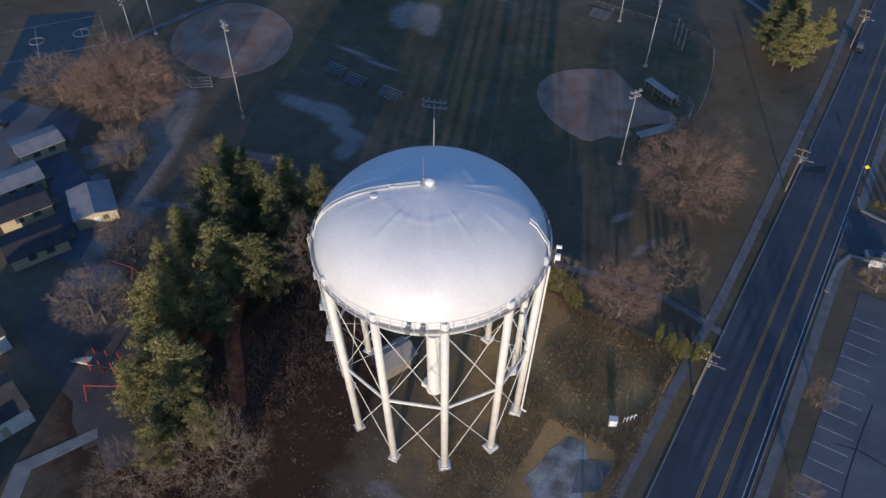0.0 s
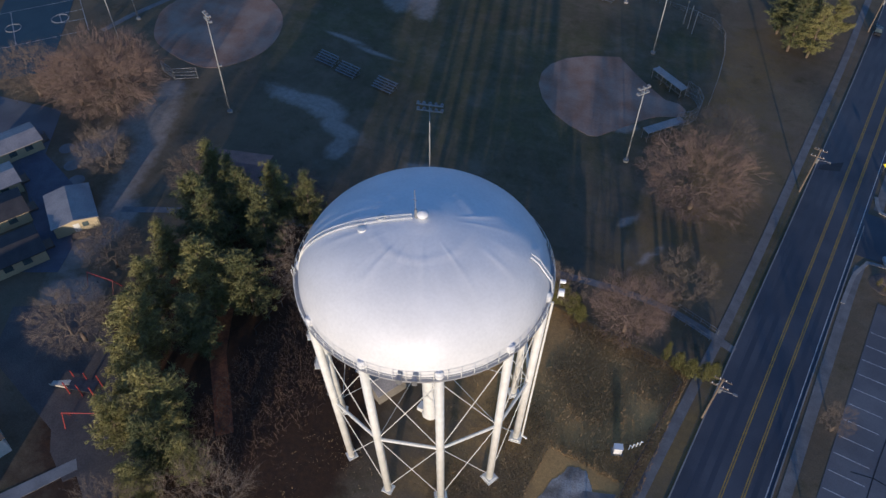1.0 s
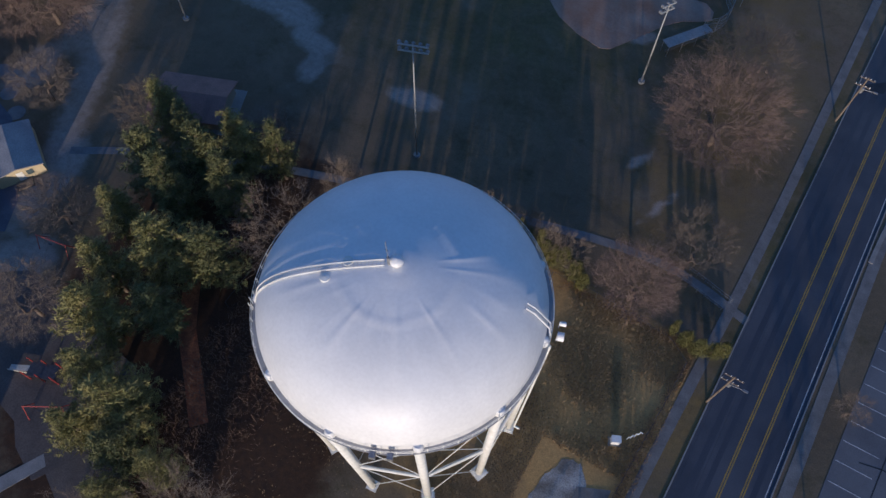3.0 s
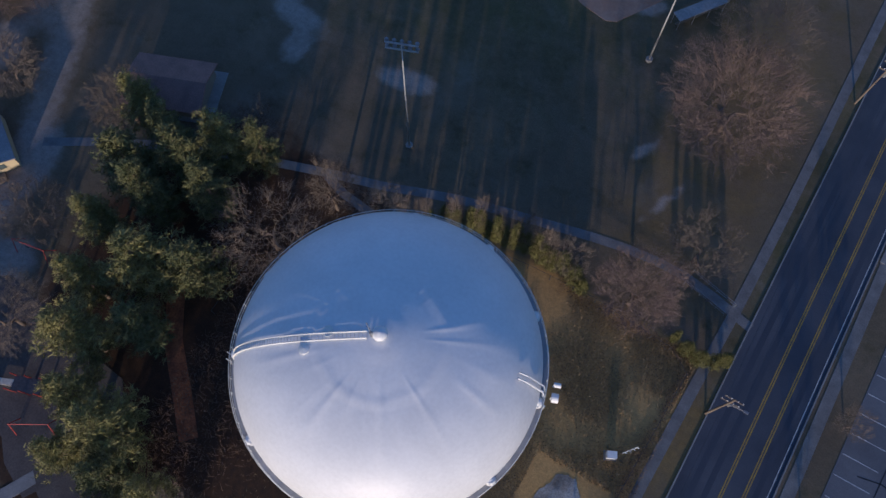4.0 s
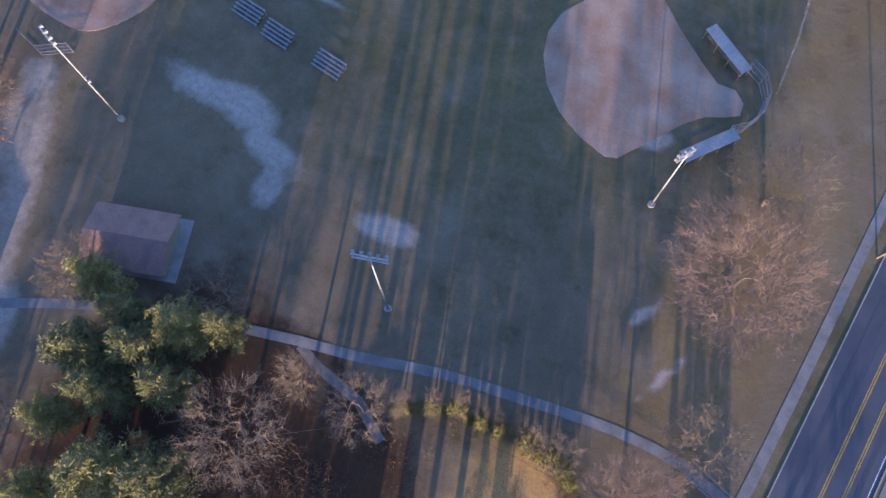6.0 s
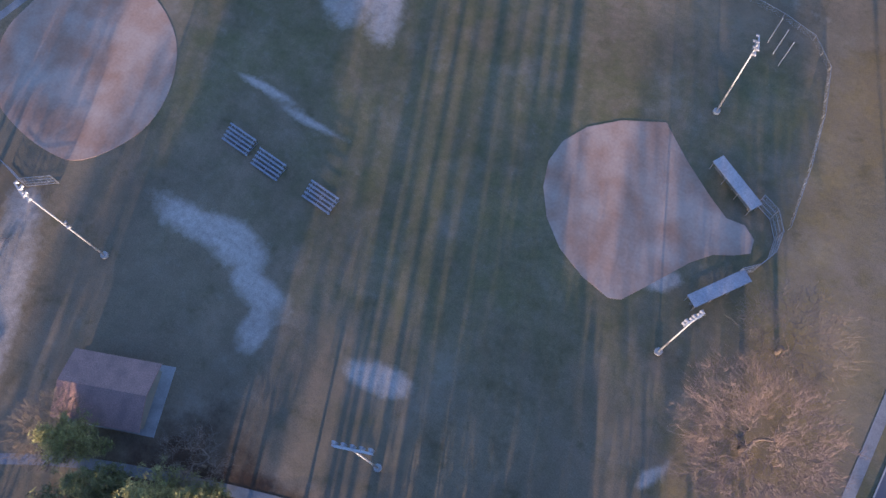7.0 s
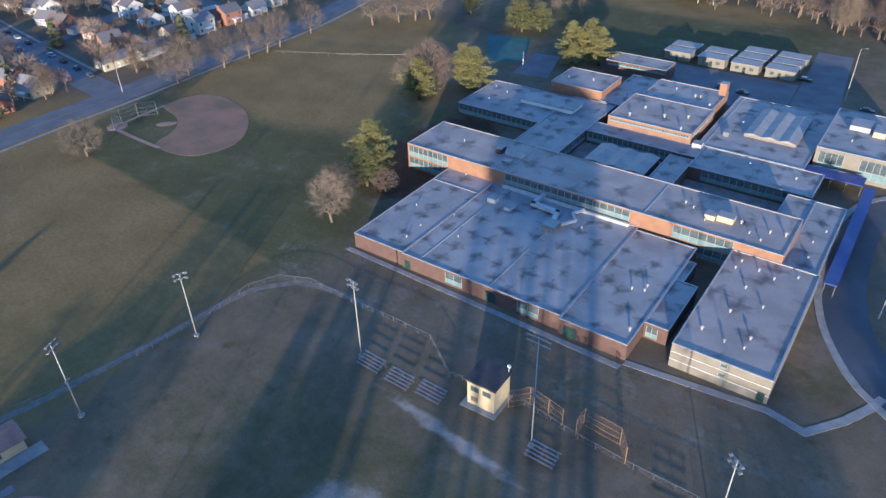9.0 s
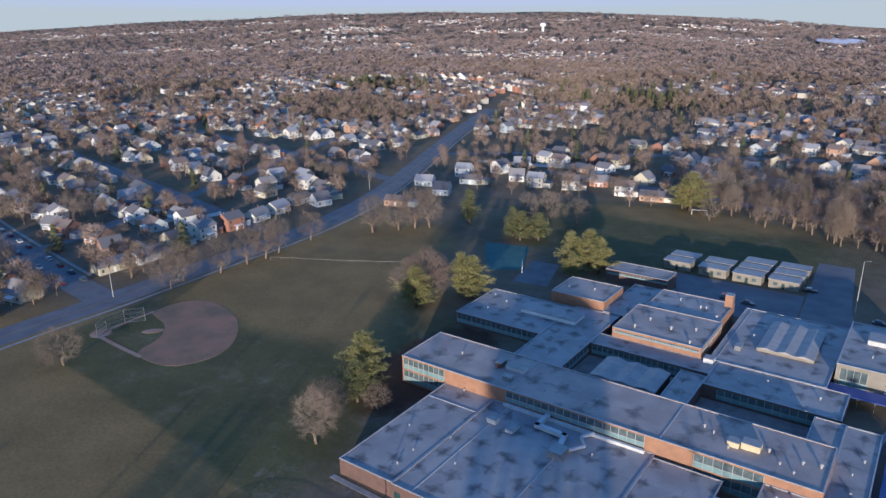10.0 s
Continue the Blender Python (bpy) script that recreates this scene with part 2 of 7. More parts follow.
def structure(name, bag, material, label, category):
    return tagged(new(name, bag.mesh(name, material)), label, category, "", "structure")


def near_line(px, py, pts):
    """Distance of points to a polyline."""
    best = np.full(px.shape, 1e9)
    for (ax, ay), (bx, by) in zip(pts[:-1], pts[1:]):
        dx, dy = bx - ax, by - ay
        t = np.clip(((px - ax) * dx + (py - ay) * dy) / (dx * dx + dy * dy), 0, 1)
        best = np.minimum(best, np.hypot(px - ax - t * dx, py - ay - t * dy))
    return best


def strip(pts, o0, o1, z, step=4.0, z1=None):
    """A band along a polyline between two sideways offsets (to its right); with z1 a raised band."""
    P = [Vector((x, y, 0)) for x, y in pts]
    fine = []
    for i in range(len(P) - 1):
        p0, p1, p2, p3 = P[max(i - 1, 0)], P[i], P[i + 1], P[min(i + 2, len(P) - 1)]
        n = max(1, int((p2 - p1).length / step))
        for k in range(n):
            t = k / n
            fine.append(0.5 * ((2 * p1) + (p2 - p0) * t + (2 * p0 - 5 * p1 + 4 * p2 - p3) * t * t + (3 * p1 - p0 - 3 * p2 + p3) * t ** 3))
    fine.append(P[-1])
    side = []
    for i, p in enumerate(fine):
        d = (fine[min(i + 1, len(fine) - 1)] - fine[max(i - 1, 0)]).normalized()
        side.append(Vector((d.y, -d.x, 0)))
    b = Bag()
    k = 0
    for p, s in zip(fine, side):
        b.v += [tuple(p + s * o0 + Vector((0, 0, z))), tuple(p + s * o1 + Vector((0, 0, z)))]
        if z1 is not None:
            b.v += [tuple(p + s * o0 + Vector((0, 0, z1))), tuple(p + s * o1 + Vector((0, 0, z1)))]
    w = 2 if z1 is None else 4
    for i in range(len(fine) - 1):
        a, c = i * w, (i + 1) * w
        if z1 is None:
            b.f.append((a, a + 1, c + 1, c))
        else:
            b.f += [(a + 2, a + 3, c + 3, c + 2), (a, a + 2, c + 2, c), (a + 1, c + 1, c + 3, a + 3)]
    if z1 is not None:
        e = (len(fine) - 1) * w
        b.f += [(0, 1, 3, 2), (e, e + 2, e + 3, e + 1)]
    return b


def rounded(poly, n=3):
    """Cuts a polygon's corners n times."""
    for _ in range(n):
        out = []
        for (ax, ay), (bx, by) in zip(poly, poly[1:] + poly[:1]):
            out += [(0.75 * ax + 0.25 * bx, 0.75 * ay + 0.25 * by), (0.25 * ax + 0.75 * bx, 0.25 * ay + 0.75 * by)]
        poly = out
    return poly

# ---- ground ----
ROAD = [(5.0, -30), (6.8, 20), (8.1, 55), (9.2, 88), (10.6, 125), (12.0, 165), (13.2, 215), (14.5, 300), (15.5, 420), (17, 700)]
WALK_L = [(-5.0, -20), (-2.2, 30), (-1.0, 55), (0.2, 76), (1.0, 90), (1.8, 112), (2.6, 145), (3.4, 180), (3.6, 215), (4.5, 300)]
WALK_R = [(13.4, 20), (15.4, 60), (16.2, 84), (16.9, 107), (17.3, 114)]
WALK_R2 = [(17.9, 130), (18.6, 150), (19.3, 175), (20.2, 230)]
PATH = [(3.6, 85.4), (1.2, 86.0), (-7.2, 87.8), (-17.0, 87.3), (-29.5, 84.6), (-41, 81.8), (-51, 78.2), (-60, 75.6), (-67, 73.3), (-86, 65.8), (-100, 58)]
BRANCH = [(-59.5, 75.2), (-56, 74.0), (-48.5, 73.0), (-43, 70)]
FAR_ROAD = [(-276, 60), (-273, 150), (-272.5, 213), (-270.5, 245), (-269.5, 290), (-268, 330), (-270, 360), (-277, 398), (-292, 448), (-312, 505), (-340, 583), (-385, 720), (-440, 900), (-520, 1150)]
SIDE_STREET = [(-270, 244), (-300, 249), (-350, 259), (-400, 270), (-480, 290), (-600, 320)]
LOOP = [(-8, 203), (-20, 213), (-29, 221), (-33.4, 226), (-38.5, 237), (-41, 250), (-41.3, 268), (-39.3, 283), (-34, 292), (-24, 296)]


def ellipse(px, py, cx, cy, rx, ry, turn=0.0):
    c, s = math.cos(radians(turn)), math.sin(radians(turn))
    u, v = (px - cx) * c + (py - cy) * s, -(px - cx) * s + (py - cy) * c
    return np.clip(1.6 - 1.1 * np.hypot(u / rx, v / ry), 0, 1)


def spread(lo, a, b, hi, step, grow):
    mid = list(np.arange(a, b + 0.01, step))
    left, right, d = [a], [b], step
    while left[-1] > lo or right[-1] < hi:
        d = min(d * grow, 140)
        left.append(left[-1] - d)
        right.append(right[-1] + d)
    return np.array(left[:0:-1] + mid + right[1:])


xs = spread(-4700, -290, 40, 3200, 1.6, 1.12)
ys = spread(-900, -10, 420, 5000, 1.6, 1.12)
GX, GY = np.meshgrid(xs, ys)
gx, gy = GX.ravel(), GY.ravel()
far = np.hypot(gx + 54, gy - 116)
rise = np.clip((far - 1300) / 3300, 0, 1)
roll_ = np.sin(gx / 330.0 + 1.3) * np.cos(gy / 410.0) + 0.6 * np.sin((gx + gy) / 190.0)
side_ = np.clip((np.degrees(np.arctan2(-(gx + 54), gy - 116)) - 32) / 33, -1.3, 1.3)
crest = 88 - np.where(side_ > 0, 85, 140) * side_ ** 2
gz = crest * rise ** 1.5 + np.clip((far - 700) / 900, 0, 1) * 5 * roll_
bare = np.zeros_like(gx)
for e in ((-96, 101, 8.5, 2.6, -6), (-88, 101.5, 7, 3.4, -8), (-80.5, 97.5, 6.5, 2.6, -12), (-77.2, 92.5, 2.6, 3.6, 10), (-58.2, 95.6, 5.5, 2.4, 10), (-99, 150, 5.5, 8, 20), (-93, 151, 3.6, 9.5, 30), (-95, 125.2, 12, 1.0, -6),
          (-92, 173.9, 18, 1.3, -11), (-28, 34.5, 3, 1.5, 0), (-116, 80, 6, 7, 0), (-118, 68, 4, 7, 0), (-99, 57, 3, 5, 40),
          (-31, 128.6, 3, 1.8, 30), (-14.5, 97, 0.8, 5, -20), (-20.5, 104, 0.9, 3, -20), (-92, 40, 5, 5, 0), (-83, 33.5, 5, 5, 0)):
    bare = np.maximum(bare, ellipse(gx, gy, *e))
bare = np.maximum(bare, np.clip(1.3 - near_line(gx, gy, [(-150, 201), (-125, 202), (-85, 198.5), (-60, 196), (-30, 190)]) / 7.5, 0, 0.35))
bare = np.maximum(bare, np.clip(1.2 - near_line(gx, gy, [(-205, 322), (-188, 300), (-170, 275)]) / 2.0, 0, 0.35))
bare = np.maximum(bare, np.clip(1.35 - near_line(gx, gy, [(-120.2, 90.3), (-112.0, 78.9), (-107.3, 68.6), (-103.2, 60.6), (-98.9, 53.4), (-97.5, 44.0)]) / 3.6, 0, 0.85))
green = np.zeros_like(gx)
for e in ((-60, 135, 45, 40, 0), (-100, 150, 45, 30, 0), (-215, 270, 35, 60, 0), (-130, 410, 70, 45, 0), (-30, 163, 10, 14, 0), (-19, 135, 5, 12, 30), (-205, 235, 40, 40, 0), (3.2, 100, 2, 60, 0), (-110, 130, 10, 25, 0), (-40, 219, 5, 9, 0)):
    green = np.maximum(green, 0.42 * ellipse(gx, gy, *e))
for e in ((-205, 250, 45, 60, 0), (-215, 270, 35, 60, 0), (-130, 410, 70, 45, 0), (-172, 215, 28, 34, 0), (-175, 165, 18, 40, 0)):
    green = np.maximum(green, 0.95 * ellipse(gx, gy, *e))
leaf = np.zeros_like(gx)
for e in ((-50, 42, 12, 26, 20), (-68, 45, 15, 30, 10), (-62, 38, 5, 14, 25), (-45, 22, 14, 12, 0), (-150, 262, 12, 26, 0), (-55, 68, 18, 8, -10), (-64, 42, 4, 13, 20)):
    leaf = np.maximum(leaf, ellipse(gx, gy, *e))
leaf = np.maximum(leaf, np.clip((gx + 70 + 0 * gy) / 40, 0, 1) * np.clip((gy - 420) / 30, 0, 1))
leaf = np.maximum(leaf, 0.3 * np.clip((far - 900) / 600, 0, 1))
# slightly darker brown ground right of a slanting line across the field
leaf = np.maximum(leaf, 0.17 * np.clip((gx + 51.2 - (gy - 103.7) * 0.245) / 1.6, 0, 1) * np.clip((-29 - gx) / 6, 0, 1) * np.clip((gy - 84) / 4, 0, 1) * np.clip((120 - gy) / 3, 0, 1))
tan_far = 0.4 * np.clip((far - 330) / 60, 0, 1) * (np.sin(gx / 23.0) * np.sin(gy / 19.0) > -0.2)
tan_ = np.zeros_like(gx)
# dry tan turf; the last ellipse paints sunlight onto the west field
for e in ((-12, 67, 15, 12, 0), (-20, 73, 10, 5, -10), (-265, 200, 30, 40, 0), (-235, 350, 40, 25, 0), (-252, 290, 9, 60, 0), (-200, 180, 35, 30, 0), (-225, 195, 20, 20, 0), (-125, 440, 45, 14, 0), (-215, 285, 45, 55, 0)):
    tan_ = np.maximum(tan_, ellipse(gx, gy, *e))
for e in ((-10, 110, 12, 40, -5), (-14, 165, 10, 30, 0)):
    tan_ = np.maximum(tan_, 0.45 * ellipse(gx, gy, *e))
# west field: two turf types, coloured sunlit tan south and part-shaded green north
edge = 205.5 - 0.135 * (gx + 209) - gy
west = np.clip((-148 - gx) / 8, 0, 1) * np.clip((gx + 262) / 6, 0, 1) * np.clip((300 - gy) / 20, 0, 1)
tan_ = np.maximum(tan_, west * np.clip(edge / 1.5, 0, 1) * np.clip((gy - 120) / 20, 0, 1) * 0.6)
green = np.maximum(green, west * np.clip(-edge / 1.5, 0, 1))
tan_ *= 1 - 0.8 * west * np.clip(-edge / 1.5, 0, 1) * np.clip((262 - gy) / 14, 0, 1)
tan_ = np.maximum(tan_, tan_far)
gme = bpy.data.meshes.new("ground")
nx, ny = len(xs), len(ys)
ii, jj = np.meshgrid(np.arange(nx - 1), np.arange(ny - 1))
a0 = (jj * nx + ii).ravel()
gme.from_pydata(np.stack([gx, gy, gz], 1).tolist(), [], np.stack([a0, a0 + 1, a0 + nx + 1, a0 + nx], 1).tolist())
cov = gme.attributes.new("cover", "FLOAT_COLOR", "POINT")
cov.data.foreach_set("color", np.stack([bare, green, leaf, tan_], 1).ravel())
# dry lawn by the tower, coloured brighter to stand for sunlight on it
lit_straw = np.zeros_like(gx)
for e in ((-12, 66, 18, 15, 0), (-20, 74, 10, 6, -10), (-7, 60, 9, 18, 0)):
    lit_straw = np.maximum(lit_straw, ellipse(gx, gy, *e))
lit_straw = np.maximum(lit_straw, 0.42 * ellipse(gx, gy, -14, 50, 18, 32))
lit_straw *= (gx < -1.8) * (gy < 79)
gme.attributes.new("lit_straw", "FLOAT", "POINT").data.foreach_set("value", lit_straw)
gme.polygons.foreach_set("use_smooth", [True] * len(gme.polygons))


def ground_mat():
    m = bpy.data.materials.new("winter_turf")
    m.use_nodes = True
    n, l = m.node_tree.nodes, m.node_tree.links
    bsdf = n["Principled BSDF"]
    bsdf.inputs["Roughness"].default_value = 0.95
    bsdf.inputs["Specular IOR Level"].default_value = 0.2
    tc = n.new("ShaderNodeTexCoord")

    def nz(scale, detail=6, rough=0.6):
        t = n.new("ShaderNodeTexNoise")
        t.inputs["Scale"].default_value, t.inputs["Detail"].default_value, t.inputs["Roughness"].default_value = scale, detail, rough
        l.new(tc.outputs["Object"], t.inputs["Vector"])
        return t.outputs[0]

    def ramp(src, p0, p1, c0=(0, 0, 0), c1=(1, 1, 1)):
        r = n.new("ShaderNodeValToRGB")
        e = r.color_ramp.elements
        e[0].position, e[0].color, e[1].position, e[1].color = p0, (*c0, 1), p1, (*c1, 1)
        l.new(src, r.inputs[0])
        return r.outputs[0]

    def mix(f, a, b):
        x = n.new("ShaderNodeMix")
        x.data_type = "RGBA"
        l.new(f, x.inputs[0])
        l.new(a, x.inputs[6])
        l.new(b, x.inputs[7])
        return x.outputs[2]

    def span(src, lo, hi):
        r = n.new("ShaderNodeMapRange")
        r.interpolation_type = "SMOOTHSTEP"
        r.inputs[1].default_value, r.inputs[2].default_value = lo, hi
        l.new(src, r.inputs[0])
        return r.outputs[0]

    def both(mask, noise_out, lo, hi):
        s = n.new("ShaderNodeMath")
        s.operation = "MULTIPLY_ADD"
        l.new(noise_out, s.inputs[0])
        s.inputs[1].default_value = 0.9
        l.new(mask, s.inputs[2])
        return span(s.outputs[0], lo, hi)

    def both2(mask, lo, hi):
        a = n.new("ShaderNodeMath")
        a.operation = "MULTIPLY_ADD"
        l.new(fine, a.inputs[0])
        a.inputs[1].default_value = 0.55
        l.new(mask, a.inputs[2])
        c = n.new("ShaderNodeMath")
        c.operation = "MULTIPLY_ADD"
        l.new(mid, c.inputs[0])
        c.inputs[1].default_value = 1.5
        l.new(a.outputs[0], c.inputs[2])
        return span(c.outputs[0], lo, hi)

    att = n.new("ShaderNodeAttribute")
    att.attribute_name = "cover"
    sep = n.new("ShaderNodeSeparateColor")
    l.new(att.outputs["Color"], sep.inputs[0])
    big, mid, fine, tiny = nz(0.03), nz(0.22, 9, 0.72), nz(1.1, 6, 0.7), nz(5.0, 3)
    turf = ramp(mid, 0.35, 0.68, (0.178, 0.138, 0.100), (0.118, 0.101, 0.070))
    turf = mix(ramp(big, 0.42, 0.62), turf, ramp(fine, 0.3, 0.7, (0.120, 0.104, 0.072), (0.178, 0.142, 0.098)))
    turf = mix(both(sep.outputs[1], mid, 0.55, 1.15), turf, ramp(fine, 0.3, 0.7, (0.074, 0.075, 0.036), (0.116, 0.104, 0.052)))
    turf = mix(span(nz(0.085, 10, 0.7), 0.50, 0.80), turf, ramp(fine, 0.3, 0.7, (0.230, 0.195, 0.155), (0.150, 0.128, 0.096)))
    turf = mix(span(nz(0.30, 9, 0.7), 0.54, 0.80), turf, ramp(fine, 0.3, 0.7, (0.215, 0.180, 0.142), (0.130, 0.112, 0.082)))
    turf = mix(span(nz(0.19, 8, 0.65), 0.54, 0.74), turf, ramp(fine, 0.3, 0.7, (0.078, 0.072, 0.042), (0.108, 0.090, 0.054)))
    turf = mix(both(att.outputs["Alpha"], mid, 0.6, 1.3), turf, ramp(fine, 0.32, 0.68, (0.270, 0.190, 0.096), (0.168, 0.126, 0.066)))
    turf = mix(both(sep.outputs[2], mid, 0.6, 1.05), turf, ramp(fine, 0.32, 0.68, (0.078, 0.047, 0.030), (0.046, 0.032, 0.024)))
    # dry grass colour with the lawn's sunlight painted in
    dry = n.new("ShaderNodeAttribute")
    dry.attribute_name = "lit_straw"
    turf = mix(both(dry.outputs["Fac"], mid, 0.6, 1.15), turf, ramp(nz(2.2, 6, 0.8), 0.3, 0.7, (0.560, 0.375, 0.185), (0.330, 0.222, 0.116)))
    turf = mix(both2(sep.outputs[0], 1.34, 2.0), turf, ramp(fine, 0.3, 0.75, (0.385, 0.338, 0.296), (0.22, 0.190, 0.162)))
    hsv = n.new("ShaderNodeHueSaturation")
    vr = n.new("ShaderNodeMapRange")
    vr.inputs[1].default_value, vr.inputs[2].default_value, vr.inputs[3].default_value, vr.inputs[4].default_value = 0.25, 0.75, 0.8, 1.2
    l.new(tiny, vr.inputs[0])
    wide = n.new("ShaderNodeMapRange")
    wide.inputs[1].default_value, wide.inputs[2].default_value, wide.inputs[3].default_value, wide.inputs[4].default_value = 0.32, 0.68, 0.80, 1.20
    l.new(nz(0.05, 7, 0.65), wide.inputs[0])
    mul = n.new("ShaderNodeMath")
    mul.operation = "MULTIPLY"
    l.new(vr.outputs[0], mul.inputs[0])
    l.new(wide.outputs[0], mul.inputs[1])
    hsv.inputs["Saturation"].default_value = 1.14
    l.new(mul.outputs[0], hsv.inputs["Value"])
    l.new(turf, hsv.inputs["Color"])
    l.new(hsv.outputs[0], bsdf.inputs["Base Color"])
    b = n.new("ShaderNodeBump")
    b.inputs["Strength"].default_value, b.inputs["Distance"].default_value = 0.25, 0.2
    l.new(fine, b.inputs["Height"])
    l.new(b.outputs[0], bsdf.inputs["Normal"])
    return m


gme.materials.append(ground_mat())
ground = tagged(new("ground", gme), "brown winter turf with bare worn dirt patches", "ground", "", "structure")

structure("road", strip(ROAD, -5.6, 5.6, 0.03), ASPHALT, "dark asphalt two-lane road with a middle strip", "road")
for name, o in (("road_marking", -0.25), ("road_marking", 0.05), ("road_marking", 2.3), ("road_marking", 2.6)):
    structure(name, strip(ROAD, o, o + 0.16, 0.045), YELLOW, "worn double yellow line on the road", "road marking")
structure("road_marking", strip(ROAD, 5.0, 5.12, 0.045), WHITELINE, "thin worn white edge line on asphalt", "road marking")
structure("kerb", strip(ROAD, -5.78, -5.6, 0.0, 4, 0.14), CONCRETE, "pale concrete kerb along the road", "kerb")
structure("kerb", strip(ROAD[:5] , 5.6, 5.78, 0.0, 4, 0.14), CONCRETE, "pale concrete kerb along the road", "kerb")
structure("pavement", strip(WALK_L, -0.75, 0.75, 0.05), PATHCONC, "narrow concrete pavement beside the road", "pavement")
structure("pavement", strip(WALK_R, -0.8, 0.8, 0.05), PATHCONC, "narrow concrete pavement beside the car park", "pavement")
structure("pavement", strip(WALK_R2, -0.8, 0.8, 0.05), PATHCONC, "narrow concrete pavement beside the road", "pavement")
structure("footpath", strip(PATH, -0.72, 0.72, 0.035), PATHCONC, "pale concrete footpath crossing the park", "footpath")
structure("footpath", strip([(-150.4, 97.9), (-150.0, 106.1), (-148.7, 114.1), (-147.1, 122.8), (-145.5, 129.8)], -0.8, 0.8, 0.03), PATHCONC, "narrow concrete footpath behind the clay infield", "footpath")
structure("footpath", strip(BRANCH, -0.7, 0.7, 0.03), OLDASPHALT, "short worn branch of the footpath", "footpath")
b = Bag()
b.prism([(17.0, 20), (60, 20), (60, 107), (21.2, 107)], -0.1, 0.035)
structure("car_park", b, OLDASPHALT, "cracked grey asphalt car park with painted stalls", "car park")
for i in range(24):
    b = Bag()
    y = 30 + i * 3.05
    b.box(17.8 + 0.047 * (y - 30), 22.5 + 0.047 * (y - 30), y, y + 0.11, 0.04, 0.046)
    structure("stall_line", b, WHITELINE, "thin white painted stall line on asphalt", "stall line")
b = Bag()
b.prism([(15.2, 116.5), (60, 119), (60, 129), (15.6, 128.5)], -0.1, 0.026)
structure("side_road", b, ASPHALT, "asphalt side road joining the main road", "road")
structure("far_road", strip(FAR_ROAD, -6.5, 6.5, 0.05, 8), OLDASPHALT, "suburban asphalt road beyond the ball fields", "road")
structure("far_road_marking", strip(FAR_ROAD, -0.12, 0.12, 0.08, 8), YELLOW, "faded yellow centre line of the suburban road", "road marking")
for line, o in ((FAR_ROAD, 8.6), (SIDE_STREET[1:], 7.4), (SIDE_STREET[1:], -7.4)):
    structure("pavement", strip(line, o - 0.7, o + 0.7, 0.06, 8), CONCRETE, "pale concrete pavement along the suburban street", "pavement")
structure("side_street", strip(SIDE_STREET, -5.5, 5.5, 0.045, 8), OLDASPHALT, "residential asphalt street lined with parked cars", "road")
for pts in ([(-285, 330), (-340, 345), (-420, 366), (-560, 402)], [(-292, 440), (-360, 462), (-470, 492), (-640, 535)], [(-225, 505), (-190, 497), (-120, 482), (-40, 460)], [(-345, 262), (-360, 330), (-378, 400), (-398, 470), (-420, 560)], [(-312, 520), (-240, 560), (-130, 600), (0, 640)]):
    structure("side_street", strip(pts, -4.2, 4.2, 0.09 + 0.012 * (pts[0][0] % 7), 8), OLDASPHALT, "quiet residential asphalt street between houses", "road")
structure("school_drive", strip(LOOP, -4.2, 4.2, 0.05), ASPHALT, "dark asphalt loop drive beside the school", "road")
structure("drive_kerb", strip(LOOP, -5.7, -4.2, 0.0, 3, 0.12), CONCRETE, "pale concrete walk along the loop drive", "kerb")

DIRT = mat("worn_dirt_track", (0.225, 0.190, 0.160), (0.150, 0.128, 0.105), 0.5, 0.95, 0.2, 4, grain=0.25)
structure("dirt_track", strip([(-164, 130), (-159.6, 141), (-156.2, 155), (-153.6, 168), (-151.4, 180), (-148.6, 188), (-143, 193.4), (-134, 195.2), (-124, 194.6)], -0.9, 0.8, 0.03), DIRT, "worn pale dirt track along the outfield fence", "footpath")
b = Bag()
rg = random.Random(3)
edge_pts = []
pad = [(-12.9, 46.0), (-11.6, 52.0), (-10.3, 55.0), (-8.4, 55.6), (-6.6, 53.4), (-5.2, 49.0), (-4.6, 44.5), (-9.6, 43.0)]
for (xa, ya), (xb, yb) in zip(pad, pad[1:] + pad[:1]):
    for i in range(9):
        edge_pts.append((xa + (xb - xa) * i / 9 + rg.gauss(0, .1), ya + (yb - ya) * i / 9 + rg.gauss(0, .1)))
b.prism(edge_pts, -0.05, 0.03)
structure("gravel_pad", b, GRAVEL, "worn pale gravel pad in the dry grass", "gravel")
b = Bag()
b.prism([(-7.6, 52.6), (-3.6, 54.4), (-3.4, 49.8), (-6.6, 47.4)], -0.05, 0.05)
structure("concrete_slab", b, PATHCONC, "stained old concrete slab beside the gravel", "slab")
MULCH = mat("dark_mulch", (0.135, 0.112, 0.098), (0.105, 0.090, 0.080), 0.4, 0.95, 0.3, 6, grain=0.3)
b = Bag()
b.prism([(-92.0, 25.6), (-97.5, 33.5), (-89.0, 39.5), (-77.0, 37.2), (-66, 36), (-56.4, 25.0), (-61.5, 17.2), (-70, 21.4)], -0.05, 0.034)
structure("play_surface", b, MULCH, "brown-grey mulch surface under the playground", "play surface")
LITTER = mat("orange_leaf_litter", (0.34, 0.125, 0.05), (0.16, 0.06, 0.03), 0.7, 0.95, 0.4, 4, grain=0.4)
